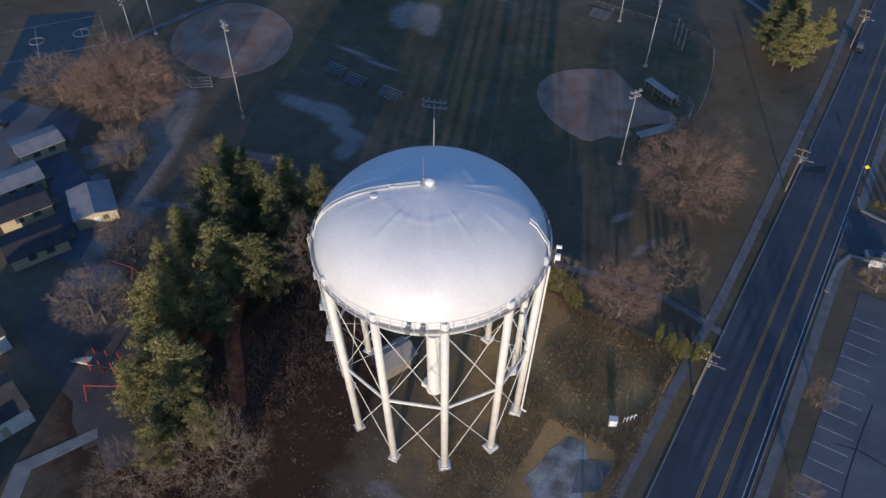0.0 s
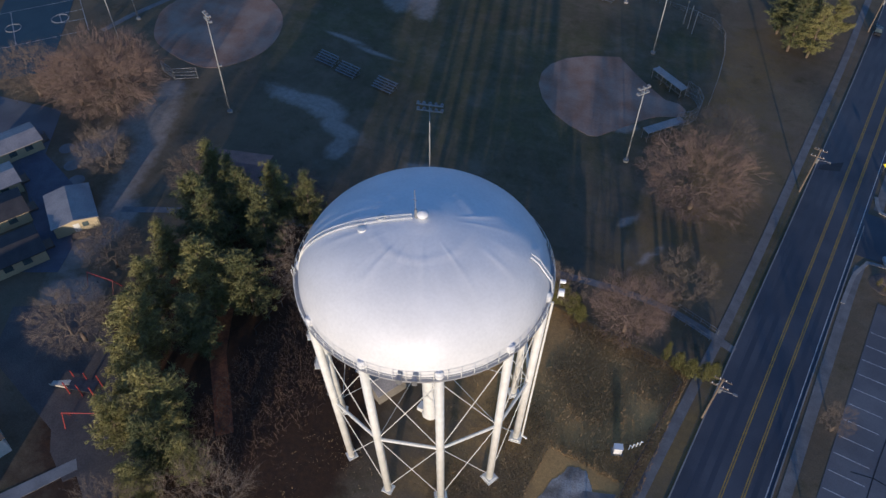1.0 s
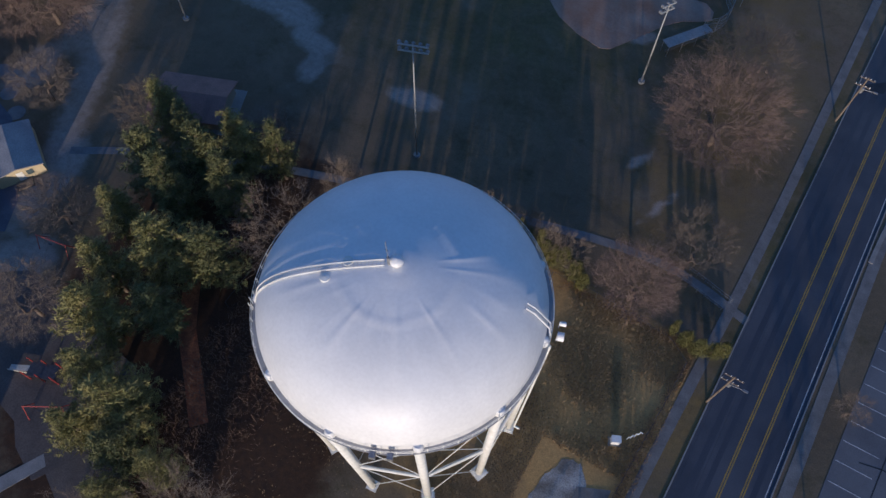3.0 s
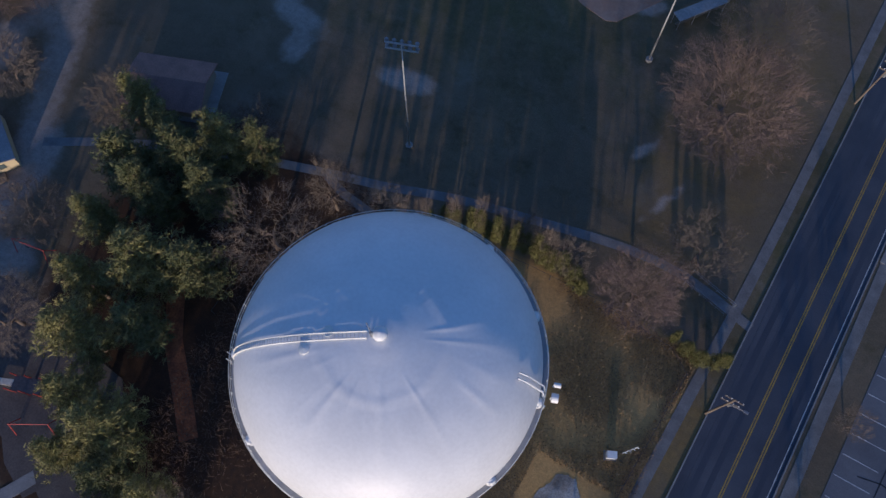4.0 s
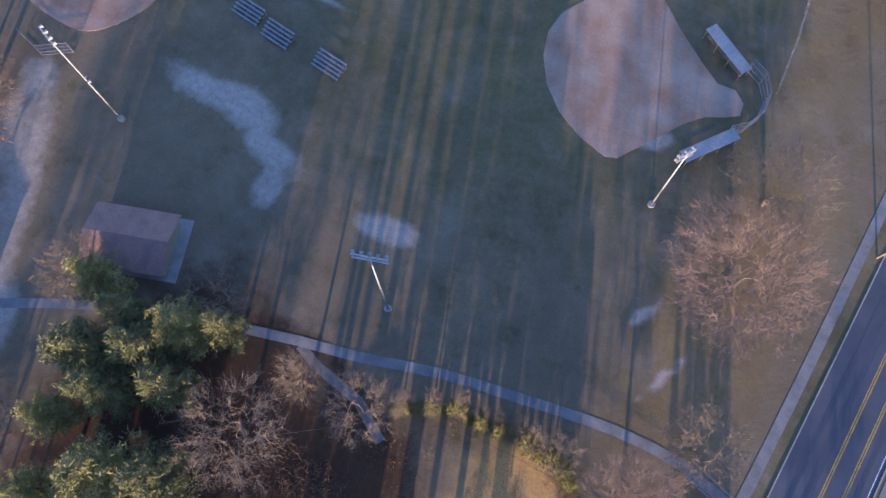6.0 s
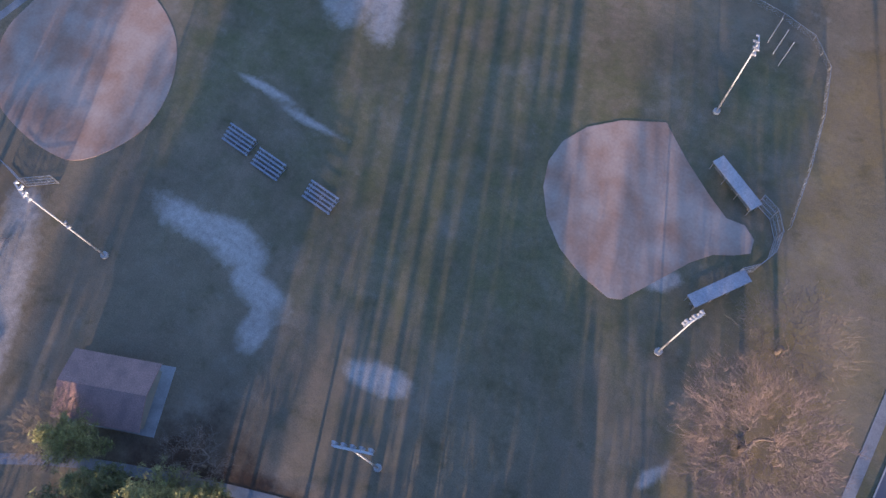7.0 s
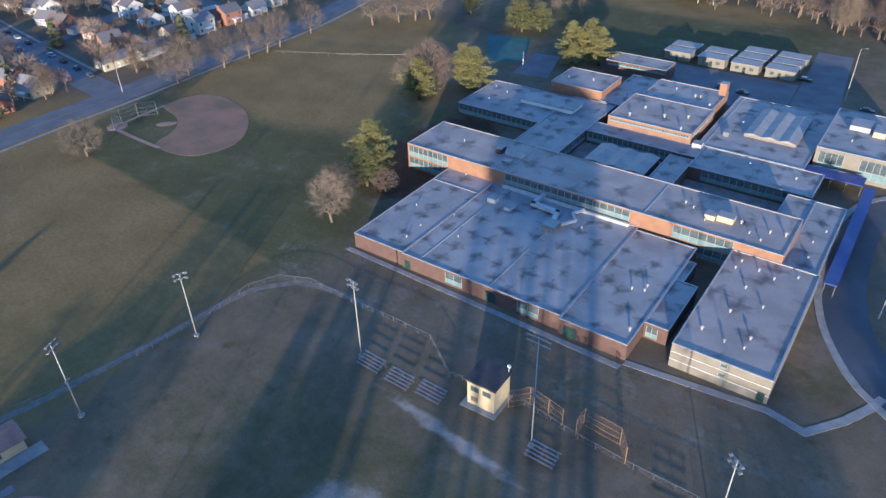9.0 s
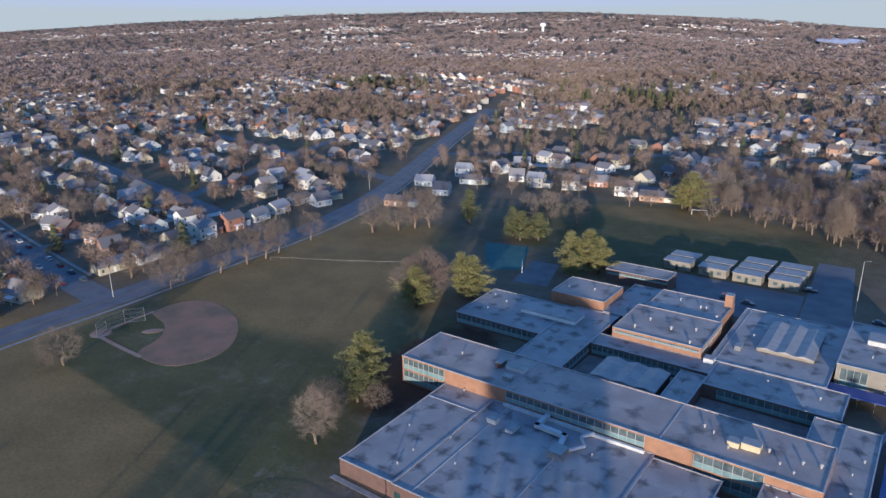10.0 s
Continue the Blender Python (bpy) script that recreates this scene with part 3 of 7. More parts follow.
structure("leaf_path", strip([(-71.5, 54.5), (-69, 51.5), (-63.6, 43.6), (-58.6, 39), (-53.6, 34.2)], -1.3, 1.2, 0.03), LITTER, "narrow path covered in orange fallen leaves", "footpath")
b = Bag()
b.prism([(6.0, 138.1), (9.9, 141.3), (9.7, 138.0), (5.9, 136.4)], 0.031, 0.042)
structure("road_patch", b, mat("fresh_asphalt", (0.022, 0.024, 0.03), (0.03, 0.032, 0.038), 0.5, 0.7, 0.1, 9), "dark fresh asphalt patch in the road", "road patch")
TAR = mat("crack_tar", (0.02, 0.02, 0.022), (0.03, 0.03, 0.032), 1, 0.6, 0.05, 9)
for pts in ([(26.3, 83.8), (25.6, 78.1), (25.1, 72.2), (24.8, 66.7), (24.9, 58)], [(30.5, 90), (29.8, 80), (30.4, 70), (29.7, 60)], [(22.5, 74), (25.4, 74.6), (30, 73.8)]):
    structure("crack_seal", strip(pts, -0.09, 0.09, 0.043, 2), TAR, "wavy dark tar line sealing a car park crack", "crack seal")
for o0, o1 in ((-3.9, -3.1), (-2.1, -1.4), (3.4, 4.1)):
    structure("wheel_track", strip(ROAD[1:8], o0, o1, 0.037, 5), mat("worn_wheel_track", (0.040, 0.044, 0.058), (0.058, 0.062, 0.078), 0.05, 0.55, 0.1, 14, grain=0.2), "slightly darker worn wheel track on asphalt", "road")

# infields
SOFT1 = [(-41.5, 153.0), (-35.9, 148.4), (-30.6, 144.7), (-27.0, 142.5), (-24.1, 142.8), (-22.1, 141.3), (-21.7, 139.1), (-23.6, 137.6), (-26.3, 136.1), (-28.6, 133.4), (-32.7, 126.4), (-34.7, 123.1), (-36.4, 122.4), (-41.1, 123.4), (-45.9, 125.6), (-49.9, 129.0), (-52.8, 133.3), (-54.2, 137.6), (-53.9, 141.8), (-51.8, 146.0), (-47.7, 149.8)]
SOFT2 = [(-117.5, 99.4), (-113.4, 105.5), (-111.9, 111.6), (-113.6, 118.4), (-117.4, 124.8), (-122.8, 129.0), (-129.5, 131.8), (-137, 132.2), (-142.5, 130.2), (-145.5, 125.5), (-146.0, 119), (-146, 112.5), (-142.5, 107), (-137.5, 101.4), (-130, 99.2), (-123, 98.6)]
DIAMOND = [(-249.4, 245.6), (-248.5, 255.8), (-242.5, 262.0), (-230.1, 260.9), (-218.5, 255.4), (-209.7, 246.3), (-205.3, 237.3), (-207.2, 229.5), (-212.1, 223.2), (-226.6, 223.0), (-228.5, 227.5), (-229.5, 233.5), (-233.0, 238.8), (-238.8, 242.6), (-245.0, 244.2)]
DARKCLAY = mat("dark_infield_clay", (0.290, 0.158, 0.100), (0.165, 0.118, 0.072), 0.11, 0.95, 0.15, 2.2, grain=0.15)
for poly in (SOFT1, SOFT2, DIAMOND):
    b = Bag()
    b.prism(rounded(poly, 0 if poly is SOFT1 else 2), -0.05, 0.05)
    structure("infield", b, DARKCLAY if poly is DIAMOND else CLAY, "reddish clay softball infield worn into the turf", "infield")
b = Bag()
b.prism(rounded([(-239.2, 234.2), (-237.9, 237.5), (-233.8, 239.9), (-233.5, 236.9), (-236.1, 234.2)], 2), -0.05, 0.066)
structure("pitching_mound", b, CLAY, "small worn clay pitching mound", "infield")
for pts in ([(-248.8, 226.0), (-236, 224.6), (-224.0, 223.6)], [(-249.2, 226.2), (-249.0, 236), (-248.8, 246.5)]):
    structure("base_path", strip(pts, -0.7, 0.7, 0.056, 2), CLAY, "narrow worn clay path between the bases", "infield")
b = Bag()
b.prism([(-248.6 + 3.2 * math.cos(i * 0.45), 227.4 + 3.2 * math.sin(i * 0.45)) for i in range(14)], -0.05, 0.062)
structure("home_plate_circle", b, CLAY, "round worn clay patch at home plate", "infield")
b = Bag()
b.prism([(-163, 353.4), (-151.9, 353.5), (-146.9, 331), (-160.0, 330)], -0.05, 0.045)
structure("hard_court", b, OLDASPHALT, "dark grey asphalt court beside the tennis court", "court")
b = Bag()
b.prism([(-190, 365), (-171, 368), (-162.2, 342), (-174, 336)], -0.05, 0.05)
TEAL = mat("teal_court", (0.03, 0.105, 0.105), (0.045, 0.125, 0.12), 0.2, 0.8, 0.05, 6)
structure("tennis_court", b, TEAL, "faded teal tennis court beside pine trees", "court")
b = Bag()
b.prism([(-157, 67.0), (-182, 95), (-169.5, 106), (-147, 80)], -0.05, 0.05)
structure("play_court", b, mat("dark_blue_court", (0.020, 0.055, 0.080), (0.028, 0.066, 0.092), 0.2, 0.8, 0.05, 6), "blue-green painted basketball court with white lines", "court")
m = pose(-168.9, 87.4, 0.062, 0, 0, 57)
for u0, u1, v0, v1 in ((-16, 16, -8.2, -8.12), (-16, 16, 8.12, 8.2), (-16, -15.9, -8.2, 8.2), (15.9, 16, -8.2, 8.2), (-0.05, 0.05, -8.2, 8.2), (-16, -10.5, -2.4, -2.3), (-16, -10.5, 2.3, 2.4), (10.5, 16, -2.4, -2.3), (10.5, 16, 2.3, 2.4), (-10.6, -10.5, -2.4, 2.4), (10.5, 10.6, -2.4, 2.4)):
    b = Bag()
    b.box(u0, u1, v0, v1, 0, 0.006, m)
    structure("court_line", b, WHITELINE, "thin white painted line on the play court", "court line")
for cu, r in ((0, 1.8), (-10.5, 2.0), (10.5, 2.0)):
    b = Bag()
    pts = [m @ Vector((cu + r * math.cos(i * math.pi / 16), r * math.sin(i * math.pi / 16), 0.003)) for i in range(33)]
    for p, q in zip(pts, pts[1:]):
        b.tube(p, q, 0.05, n=4, cap=False)
    structure("court_line", b, WHITELINE, "white painted circle on the play court", "court line")
for cx, cy in [(-122.2, 64.3), (-117.3, 61.4), (-113.1, 59.0)]:
    b = Bag()
    b.prism([(cx + 1.5 * math.cos(i * 0.2618), cy + 1.5 * math.sin(i * 0.2618)) for i in range(24)], -0.05, 0.036)
    structure("painted_circle", b, PATHCONC, "pale painted circle on the school yard", "court line")
b = Bag()
b.prism([(-185, 30), (-127, 42), (-122, 58), (-133, 72), (-158, 66), (-185, 88)], -0.05, 0.028)
structure("school_yard", b, OLDASPHALT, "grey asphalt yard beside the portable classrooms", "car park")

# ---- water tower ----
def water_tower(cx, cy):
    t = thing("water_tower", "white steel water tower on eleven legs with a domed tank", "water tower", "", pose(cx, cy, 0, 0.9, -0.9, 0))
    LEGS, R, FOOT, ZB = 11, 13.7, 12.5, 31.7
    ang = [radians(-85 + 360 / LEGS * k) for k in range(LEGS)]
    crown = lambda s: 6.6 * max(0.0, 1 - s ** 3.2) ** 0.5 + 1.4 * (1 - s)
    # tank: bowl below the balcony, dented dome above
    b = Bag()
    n, m = 320, 96
    for j in range(m + 1):
        u = j / m
        for i in range(n):
            a = 2 * math.pi * i / n
            if u < 0.3:
                w = u / 0.3
                r, z = R * math.sin(w * math.pi / 2) ** 0.8, ZB - 6.2 * math.cos(w * math.pi / 2)
                if j == 0:
                    r = 0.01
            else:
                w = (u - 0.3) / 0.7
                ph = w ** 1.35 * math.pi / 2
                s = max(math.cos(ph), 0.0)
                r, z = R * s, ZB + 0.2 + crown(s)
                if j == m:
                    r = 0.01
                d = noise.noise((math.cos(a) * 3.2 + 5, math.sin(a) * 3.2, r * 0.12))
                ridge = 0.5 + 0.5 * math.cos(a * 26 + 2.6 * d)
                mask = max(0.0, min(1, (r - 3.4) / 2.2)) * max(0.0, min(1, (11.6 - r) / 3))
                z += 0.10 * ridge ** 3 * mask * max(0.0, d + 0.25) * (0.45 if math.sin(a) > 0.1 else 1.0) + 0.055 * math.exp(-((r - 5.2 - 0.25 * d) / 0.25) ** 2) + 0.03 * math.exp(-((r - 1.6) / 0.3) ** 2) + 0.022 * noise.noise((r * math.cos(a) * 0.5, r * math.sin(a) * 0.5, 3.3))
            b.v.append((r * math.cos(a), r * math.sin(a), z))
    for j in range(m):
        for i in range(n):
            k = (i + 1) % n
            b.f.append((j * n + i, j * n + k, (j + 1) * n + k, (j + 1) * n + i))
    part("tank", b, WHITE, t, "glossy white domed steel tank, slightly dented", True)
    b = Bag()
    b.lathe([(R - 0.1, ZB - 0.35), (R + 0.47, ZB - 0.35), (R + 0.5, ZB - 0.05), (R - 0.1, ZB - 0.05), (R - 0.1, ZB - 0.35)], 96)
    balcony = part("balcony", b, COPING, t, "grey steel balcony ring round the tank")
    for zr in (0.45, 0.95):
        b = Bag()
        pts = [((R + 0.45) * math.cos(2 * math.pi * i / 96), (R + 0.45) * math.sin(2 * math.pi * i / 96), ZB + zr) for i in range(97)]
        b.path(pts, 0.03)
        part("rail", b, OLDWHITE, balcony)
    post = Bag()
    post.tube((0, 0, -0.05), (0, 0, 1.0), 0.035, n=4)
    pm = post.mesh("post", OLDWHITE)
    for i in range(66):
        a = 2 * math.pi * i / 66
        share("post", pm, balcony, pose((R + 0.45) * math.cos(a), (R + 0.45) * math.sin(a), ZB))
    # legs with shoes and caps
    lb = Bag()
    lb.tube((FOOT, 0, 0.35), (R - 0.05, 0, ZB + 0.15), 0.49, 0.49, 16)
    legm = lb.mesh("leg", OLDWHITE, True)
    sb = Bag()
    sb.box(FOOT - 0.68, FOOT + 0.68, -0.68, 0.68, 0.12, 0.36)
    sb.box(FOOT - 0.85, FOOT + 0.85, -0.85, 0.85, 0.0, 0.14)
    shoem = sb.mesh("leg_shoe", OLDWHITE)
    cb = Bag()
    cb.lathe([(0.49, 0), (0.49, 0.55), (0.3, 0.8), (0.01, 0.85)], 12, (R - 0.05, 0, ZB + 0.1))
    capm = cb.mesh("leg_cap", WHITE, True)
    for a in ang:
        leg = share("leg", legm, t, pose(0, 0, 0, 0, 0, math.degrees(a)))
        share("leg_shoe", shoem, leg, Matrix.Identity(4))
        share("leg_cap", capm, leg, Matrix.Identity(4))
    ZS = 15.2
    rad = lambda z: FOOT + (R - FOOT) * z / ZB
    at = lambda a, z: Vector((rad(z) * math.cos(a), rad(z) * math.sin(a), z))
    for k in range(LEGS):
        a, c = ang[k], ang[(k + 1) % LEGS]
        b = Bag()
        b.tube(at(a, ZS), at(c, ZS), 0.2, n=8)
        part("strut", b, OLDWHITE, t)
        for z0, z1 in ((0.9, ZS), (ZS, ZB - 1.2)):
            for p, q in ((at(a, z0), at(c, z1)), (at(c, z0), at(a, z1))):
                b = Bag()
                b.tube(p, q, 0.05, n=5)
                part("brace_rod", b, OLDWHITE, t)
        b = Bag()
        b.tube(at(a, ZS), Vector((0.9 * math.cos(a), 0.9 * math.sin(a), ZS)), 0.035, n=4)
        part("spoke_rod", b, OLDWHITE, t)
        b = Bag()
        b.tube(at(a, ZB - 0.2) * 1.0, Vector(((R + 0.45) * math.cos(a), (R + 0.45) * math.sin(a), ZB - 0.35)), 0.08, n=4)
        part("balcony_bracket", b, OLDWHITE, t)
    b = Bag()
    b.lathe([(1.25, 0.1), (1.25, 0.5), (1.0, 0.7), (1.0, ZB - 6.3), (1.5, ZB - 5.4)], 24)
    riser = part("riser", b, OLDWHITE, t, "white central riser pipe with rust near its foot", True)
    b = Bag()
    b.box(-1.9, -0.9, -0.6, 0.6, 0, 0.9)
    part("valve_box", b, OLDWHITE, riser)
    # cap, mast and small gear on the crown
    b = Bag()
    b.lathe([(0.01, 0.0), (0.32, 0.0), (0.38, 0.35), (0.62, 0.42), (0.62, 0.62), (0.4, 0.86), (0.01, 0.95)], 20, (0, 0, ZB + 8.05))
    part("vent_cap", b, WHITE, t, "round white vent cap", True)
    b = Bag()
    b.tube((-0.55, -0.4, ZB + 8.1), (-0.55, -0.4, ZB + 12.0), 0.035, n=5)
    b.tube((-0.55, -0.4, ZB + 8.1), (-0.55, -0.4, ZB + 9.3), 0.14, n=8)
    b.tube((-0.75, -0.4, ZB + 10.6), (-0.35, -0.4, ZB + 10.6), 0.03, n=4)
    part("mast", b, STEEL, t, "thin grey antenna mast")

    def dome(a, w):
        ph = w * math.pi / 2
        s = math.cos(ph)
        return Vector((R * s * math.cos(a), R * s * math.sin(a), ZB + 0.2 + crown(s)))

    # handrail climbing the dome
    side = Vector((-math.sin(radians(211)), math.cos(radians(211)), 0))
    for s in (-0.28, 0.28):
        line = [dome(radians(211), 0.03 + 0.92 * i / 24) + side * s for i in range(25)]
        for h in (0.12, 0.26):
            b = Bag()
            b.path([p + Vector((0, 0, h)) for p in line], 0.035)
            part("dome_rail", b, OLDWHITE, t, "white pipe handrail climbing the dome")
        for p in line[::3]:
            b = Bag()
            b.tube(p, p + Vector((0, 0, 0.26)), 0.03, n=4)
            part("rail_post", b, OLDWHITE, t)
    for i in range(60):
        b = Bag()
        p = dome(radians(211), 0.03 + 0.92 * i / 59) + Vector((0, 0, 0.03))
        b.tube(p - side * 0.27, p + side * 0.27, 0.025, n=4)
        part("rung", b, OLDWHITE, t)
    for i in range(2):
        b = Bag()
        q = dome(radians(205 + 14 * i), 0.80 - 0.1 * i)
        b.lathe([(0.45, -0.2), (0.45, 0.18), (0.01, 0.24)], 14, tuple(q))
        part("roof_hatch", b, OLDWHITE, t)
    # bent ladder on the sunny flank
    b = Bag()
    a = radians(17)
    sd = Vector((-math.sin(a), math.cos(a), 0))
    out = Vector((math.cos(a), math.sin(a), 0))
    for s in (-0.25, 0.25):
        pts = [dome(a, 0.01) + out * 0.35, dome(a, 0.13) + out * 0.35 + Vector((0, 0, 0.2)), dome(a, 0.30) + Vector((0, 0, 0.5)), dome(a, 0.38) + Vector((0, 0, 0.35))]
        for p, q in zip(pts, pts[1:]):
            b.tube(p + sd * s, q + sd * s, 0.09, n=5)
    for i in range(14):
        p = pts[0].lerp(pts[1], i / 14)
        b.tube(p - sd * 0.5, p, 0.03, n=4)
    part("side_ladder", b, WHITE, t, "white bent ladder on the tank's flank")
    for da, dz in ((16, 0.6), (20, 1.2)):
        b = Bag()
        p = Vector(((R + 1.0) * math.cos(radians(da)), (R + 1.0) * math.sin(radians(da)), ZB + dz))
        b.tube(p, p + Vector((0.55, 0.2, 0)), 0.42 if dz < 1 else 0.22, n=16)
        b.tube(p - Vector((0, 0, 1.0)), p + Vector((0, 0, 0.3)), 0.05, n=5)
        part("dish_antenna", b, WHITE, t, "small round white dish on the balcony rail")
    for da in (-68, -62):
        b = Bag()
        p = Vector(((R + 0.75) * math.cos(radians(da)), (R + 0.75) * math.sin(radians(da)), ZB))
        b.box(-0.3, 0.3, -0.25, 0.25, 0.1, 0.9, pose(p.x, p.y, p.z, 0, 0, da))
        part("equipment_box", b, STEEL, t, "grey equipment box on the balcony")
    # caged ladder with rest platforms down one leg
    a = radians(-85 - 2 * 360 / LEGS)
    b = Bag()
    o = Vector((math.cos(a), math.sin(a), 0))
    sd = Vector((-math.sin(a), math.cos(a), 0))
    for s in (-0.3, 0.3):
        b.tube(o * (FOOT + 0.9) + sd * s + Vector((0, 0, 3)), o * (R + 1.0) + sd * s + Vector((0, 0, ZB)), 0.05, n=4)
    for i in range(70):
        p = o * (FOOT + 0.9) + Vector((0, 0, 3 + i * 0.4))
        b.tube(p - sd * 0.3, p + sd * 0.3, 0.025, n=4)
    ladder = part("ladder", b, OLDWHITE, t, "white caged ladder down one leg")
    for i in range(14):
        b = Bag()
        c = o * (FOOT + 1.25) + Vector((0, 0, 5 + i * 1.9))
        ring = [c + sd * 0.42 * math.cos(v) + o * 0.42 * math.sin(v) for v in [2 * math.pi * q / 10 for q in range(11)]]
        for p, q in zip(ring, ring[1:]):
            b.tube(p, q, 0.025, n=4, cap=False)
        part("cage_hoop", b, OLDWHITE, ladder)
    for z in (12.5, 19.0, 25.0):
        b = Bag()
        mm = pose(0, 0, z, 0, 0, math.degrees(a))
        b.box(FOOT + 0.6, FOOT + 2.2, -0.9, 0.9, 0, 0.1, mm)
        for x, y in ((0.7, -0.85), (2.1, -0.85), (2.1, 0.85), (0.7, 0.85)):
            b.tube(mm @ Vector((FOOT + x, y, 0)), mm @ Vector((FOOT + x, y, 1.1)), 0.035, n=4)
        for h in (0.55, 1.1):
            for p, q in (((0.7, -0.85), (2.1, -0.85)), ((2.1, -0.85), (2.1, 0.85)), ((2.1, 0.85), (0.7, 0.85))):
                b.tube(mm @ Vector((FOOT + p[0], p[1], h)), mm @ Vector((FOOT + q[0], q[1], h)), 0.03, n=4)
        part("rest_platform", b, OLDWHITE, t, "small railed steel rest platform")
    # overflow pipe by one leg
    b = Bag()
    a = radians(-85 + 3 * 360 / LEGS)
    o = Vector((math.cos(a), math.sin(a), 0))
    b.tube(o * (FOOT + 0.8) + Vector((0, 0, 0.9)), o * (R + 0.6) + Vector((0, 0, ZB - 0.4)), 0.13, n=8)
    b.tube(o * (FOOT + 0.8) + Vector((0, 0, 0.9)), o * (FOOT + 1.5) + Vector((0, 0, 0.5)), 0.15, n=8)
    part("overflow_pipe", b, OLDWHITE, t)
    return t


water_tower(-30.85, 52.0)

# ---- school ----
SC = pose(-140.4, 211.3, 0, 0, 0, -3.4)


def wing(label, x0, x1, y0, y1, h, wall, roof, windows=(), doors=(), vents=(), seams=(), parapet=0.25, coping=COPING, trim=None):
    """A flat-roofed wing with parapet, ribbon windows and rooftop vents.
    windows: (side, from, to, sill, head, panes); side is s, n, w or e."""
    t = thing("school_wing", label, "school", "school wings", SC)
    T = 0.3
    # walls as four thick slabs
    for a in ((x0, x1, y0, y0 + T), (x0, x1, y1 - T, y1), (x0, x0 + T, y0 + T, y1 - T), (x1 - T, x1, y0 + T, y1 - T)):
        b = Bag()
        b.box(*a, 0, h)
        part("wall", b, wall, t)
    b = Bag()
    b.box(x0 + T, x1 - T, y0 + T, y1 - T, h - 0.35, h - 0.05)
    rf = part("roof", b, roof, t, "stained grey membrane roof")
    for a in ((x0 - 0.06, x1 + 0.06, y0 - 0.06, y0 + 0.24), (x0 - 0.06, x1 + 0.06, y1 - 0.24, y1 + 0.06), (x0 - 0.06, x0 + 0.24, y0 + 0.24, y1 - 0.24), (x1 - 0.24, x1 + 0.06, y0 + 0.24, y1 - 0.24)):
        b = Bag()
        b.box(*a, h + 0.003, h + parapet * 0.6)
        part("coping", b, coping, t)
    for axis, p in seams:
        b = Bag()
        if axis == "x":
            b.box(p - 0.12, p + 0.12, y0 + 0.33, y1 - 0.33, h - 0.05, h + 0.08)
        else:
            b.box(x0 + 0.33, x1 - 0.33, p - 0.12, p + 0.12, h - 0.05, h + 0.08)
        part("roof_seam", b, coping, rf)
    for vx, vy, s in vents:
        s *= 0.66
        b = Bag()
        b.tube((vx, vy, h - 0.06), (vx, vy, h + 0.55 * s), 0.22 * s, n=10)
        b.lathe([(0.22 * s, 0), (0.42 * s, 0.05), (0.42 * s, 0.25 * s), (0.01, 0.5 * s)], 12, (vx, vy, h + 0.55 * s))
        part("roof_vent", b, VENT, rf, "pale grey roof vent")
    for side, a, c, sill, head, panes in windows:
        w = thing_part("window", t)
        step = (c - a) / panes
        for i in range(panes):
            u0, u1 = a + i * step + 0.05, a + (i + 1) * step - 0.05
            g, p, f = Bag(), Bag(), Bag()
            mid = sill + (head - sill) * 0.42
            for bag, z0, z1, d in ((p, sill, mid, 0.03), (g, mid, head, 0.02), (f, mid - 0.05, mid + 0.05, 0.07)):
                if side == "s":
                    bag.box(u0, u1, y0 - d, y0 + 0.1, z0, z1)
                elif side == "n":
                    bag.box(u0, u1, y1 - 0.1, y1 + d, z0, z1)
                elif side == "w":
                    bag.box(x0 - d, x0 + 0.1, u0, u1, z0, z1)
                else:
                    bag.box(x1 - 0.1, x1 + d, u0, u1, z0, z1)
            part("pane", g, WINGLASS, w)
            part("panel", p, TEALPANEL, w)
            part("transom", f, VENT, w)
        f = Bag()
        for i in range(panes + 1):
            u = a + i * step
            if side in "sn":
                yy = (y0 - 0.09, y0 + 0.05) if side == "s" else (y1 - 0.05, y1 + 0.09)
                f.box(u - 0.05, u + 0.05, *yy, sill - 0.06, head + 0.06)
            else:
                xx = (x0 - 0.09, x0 + 0.05) if side == "w" else (x1 - 0.05, x1 + 0.09)
                f.box(*xx, u - 0.05, u + 0.05, sill - 0.06, head + 0.06)
        part("mullions", f, VENT, w)
    for side, a, c, head in doors:
        b = Bag()
        if side == "s":
            b.box(a, c, y0 - 0.05, y0 + 0.1, 0.02, head)
        else:
            b.box(x1 - 0.1, x1 + 0.05, a, c, 0.02, head)
        part("door", b, DOORGREEN, t, "dark green metal double door")
    if trim:
        b = Bag()
        for z0, z1 in trim:
            b.box(x0 - 0.03, x1 + 0.03, y0 - 0.03, y0 + 0.02, z0, z1)
        part("trim_band", b, WHITE, t, "pale horizontal trim bands")
    return t


def thing_part(name, parent):
    ob = new(name)
    ob.parent = parent
    return ob


DOORGREEN = mat("dark_green_door", (0.02, 0.05, 0.045), (0.03, 0.06, 0.055), 1, 0.4, 0.02, 5)
VENT = mat("dull_vent_metal", (0.37, 0.37, 0.37), (0.30, 0.30, 0.31), 1.5, 0.6, 0.03, 6, grain=0.1)
H1, H2, HF = 3.7, 7.4, 5.4
wing("low red-brick classroom wing with a stained grey flat roof", 0, 14.2, 0, 43.4, H1, BRICK, ROOFFILM, [], [], [(11.2, 5.4, .9), (6.1, 37.6, 1), (11, 11, .8), (4.5, 18, .8)], [("y", 31.2)])
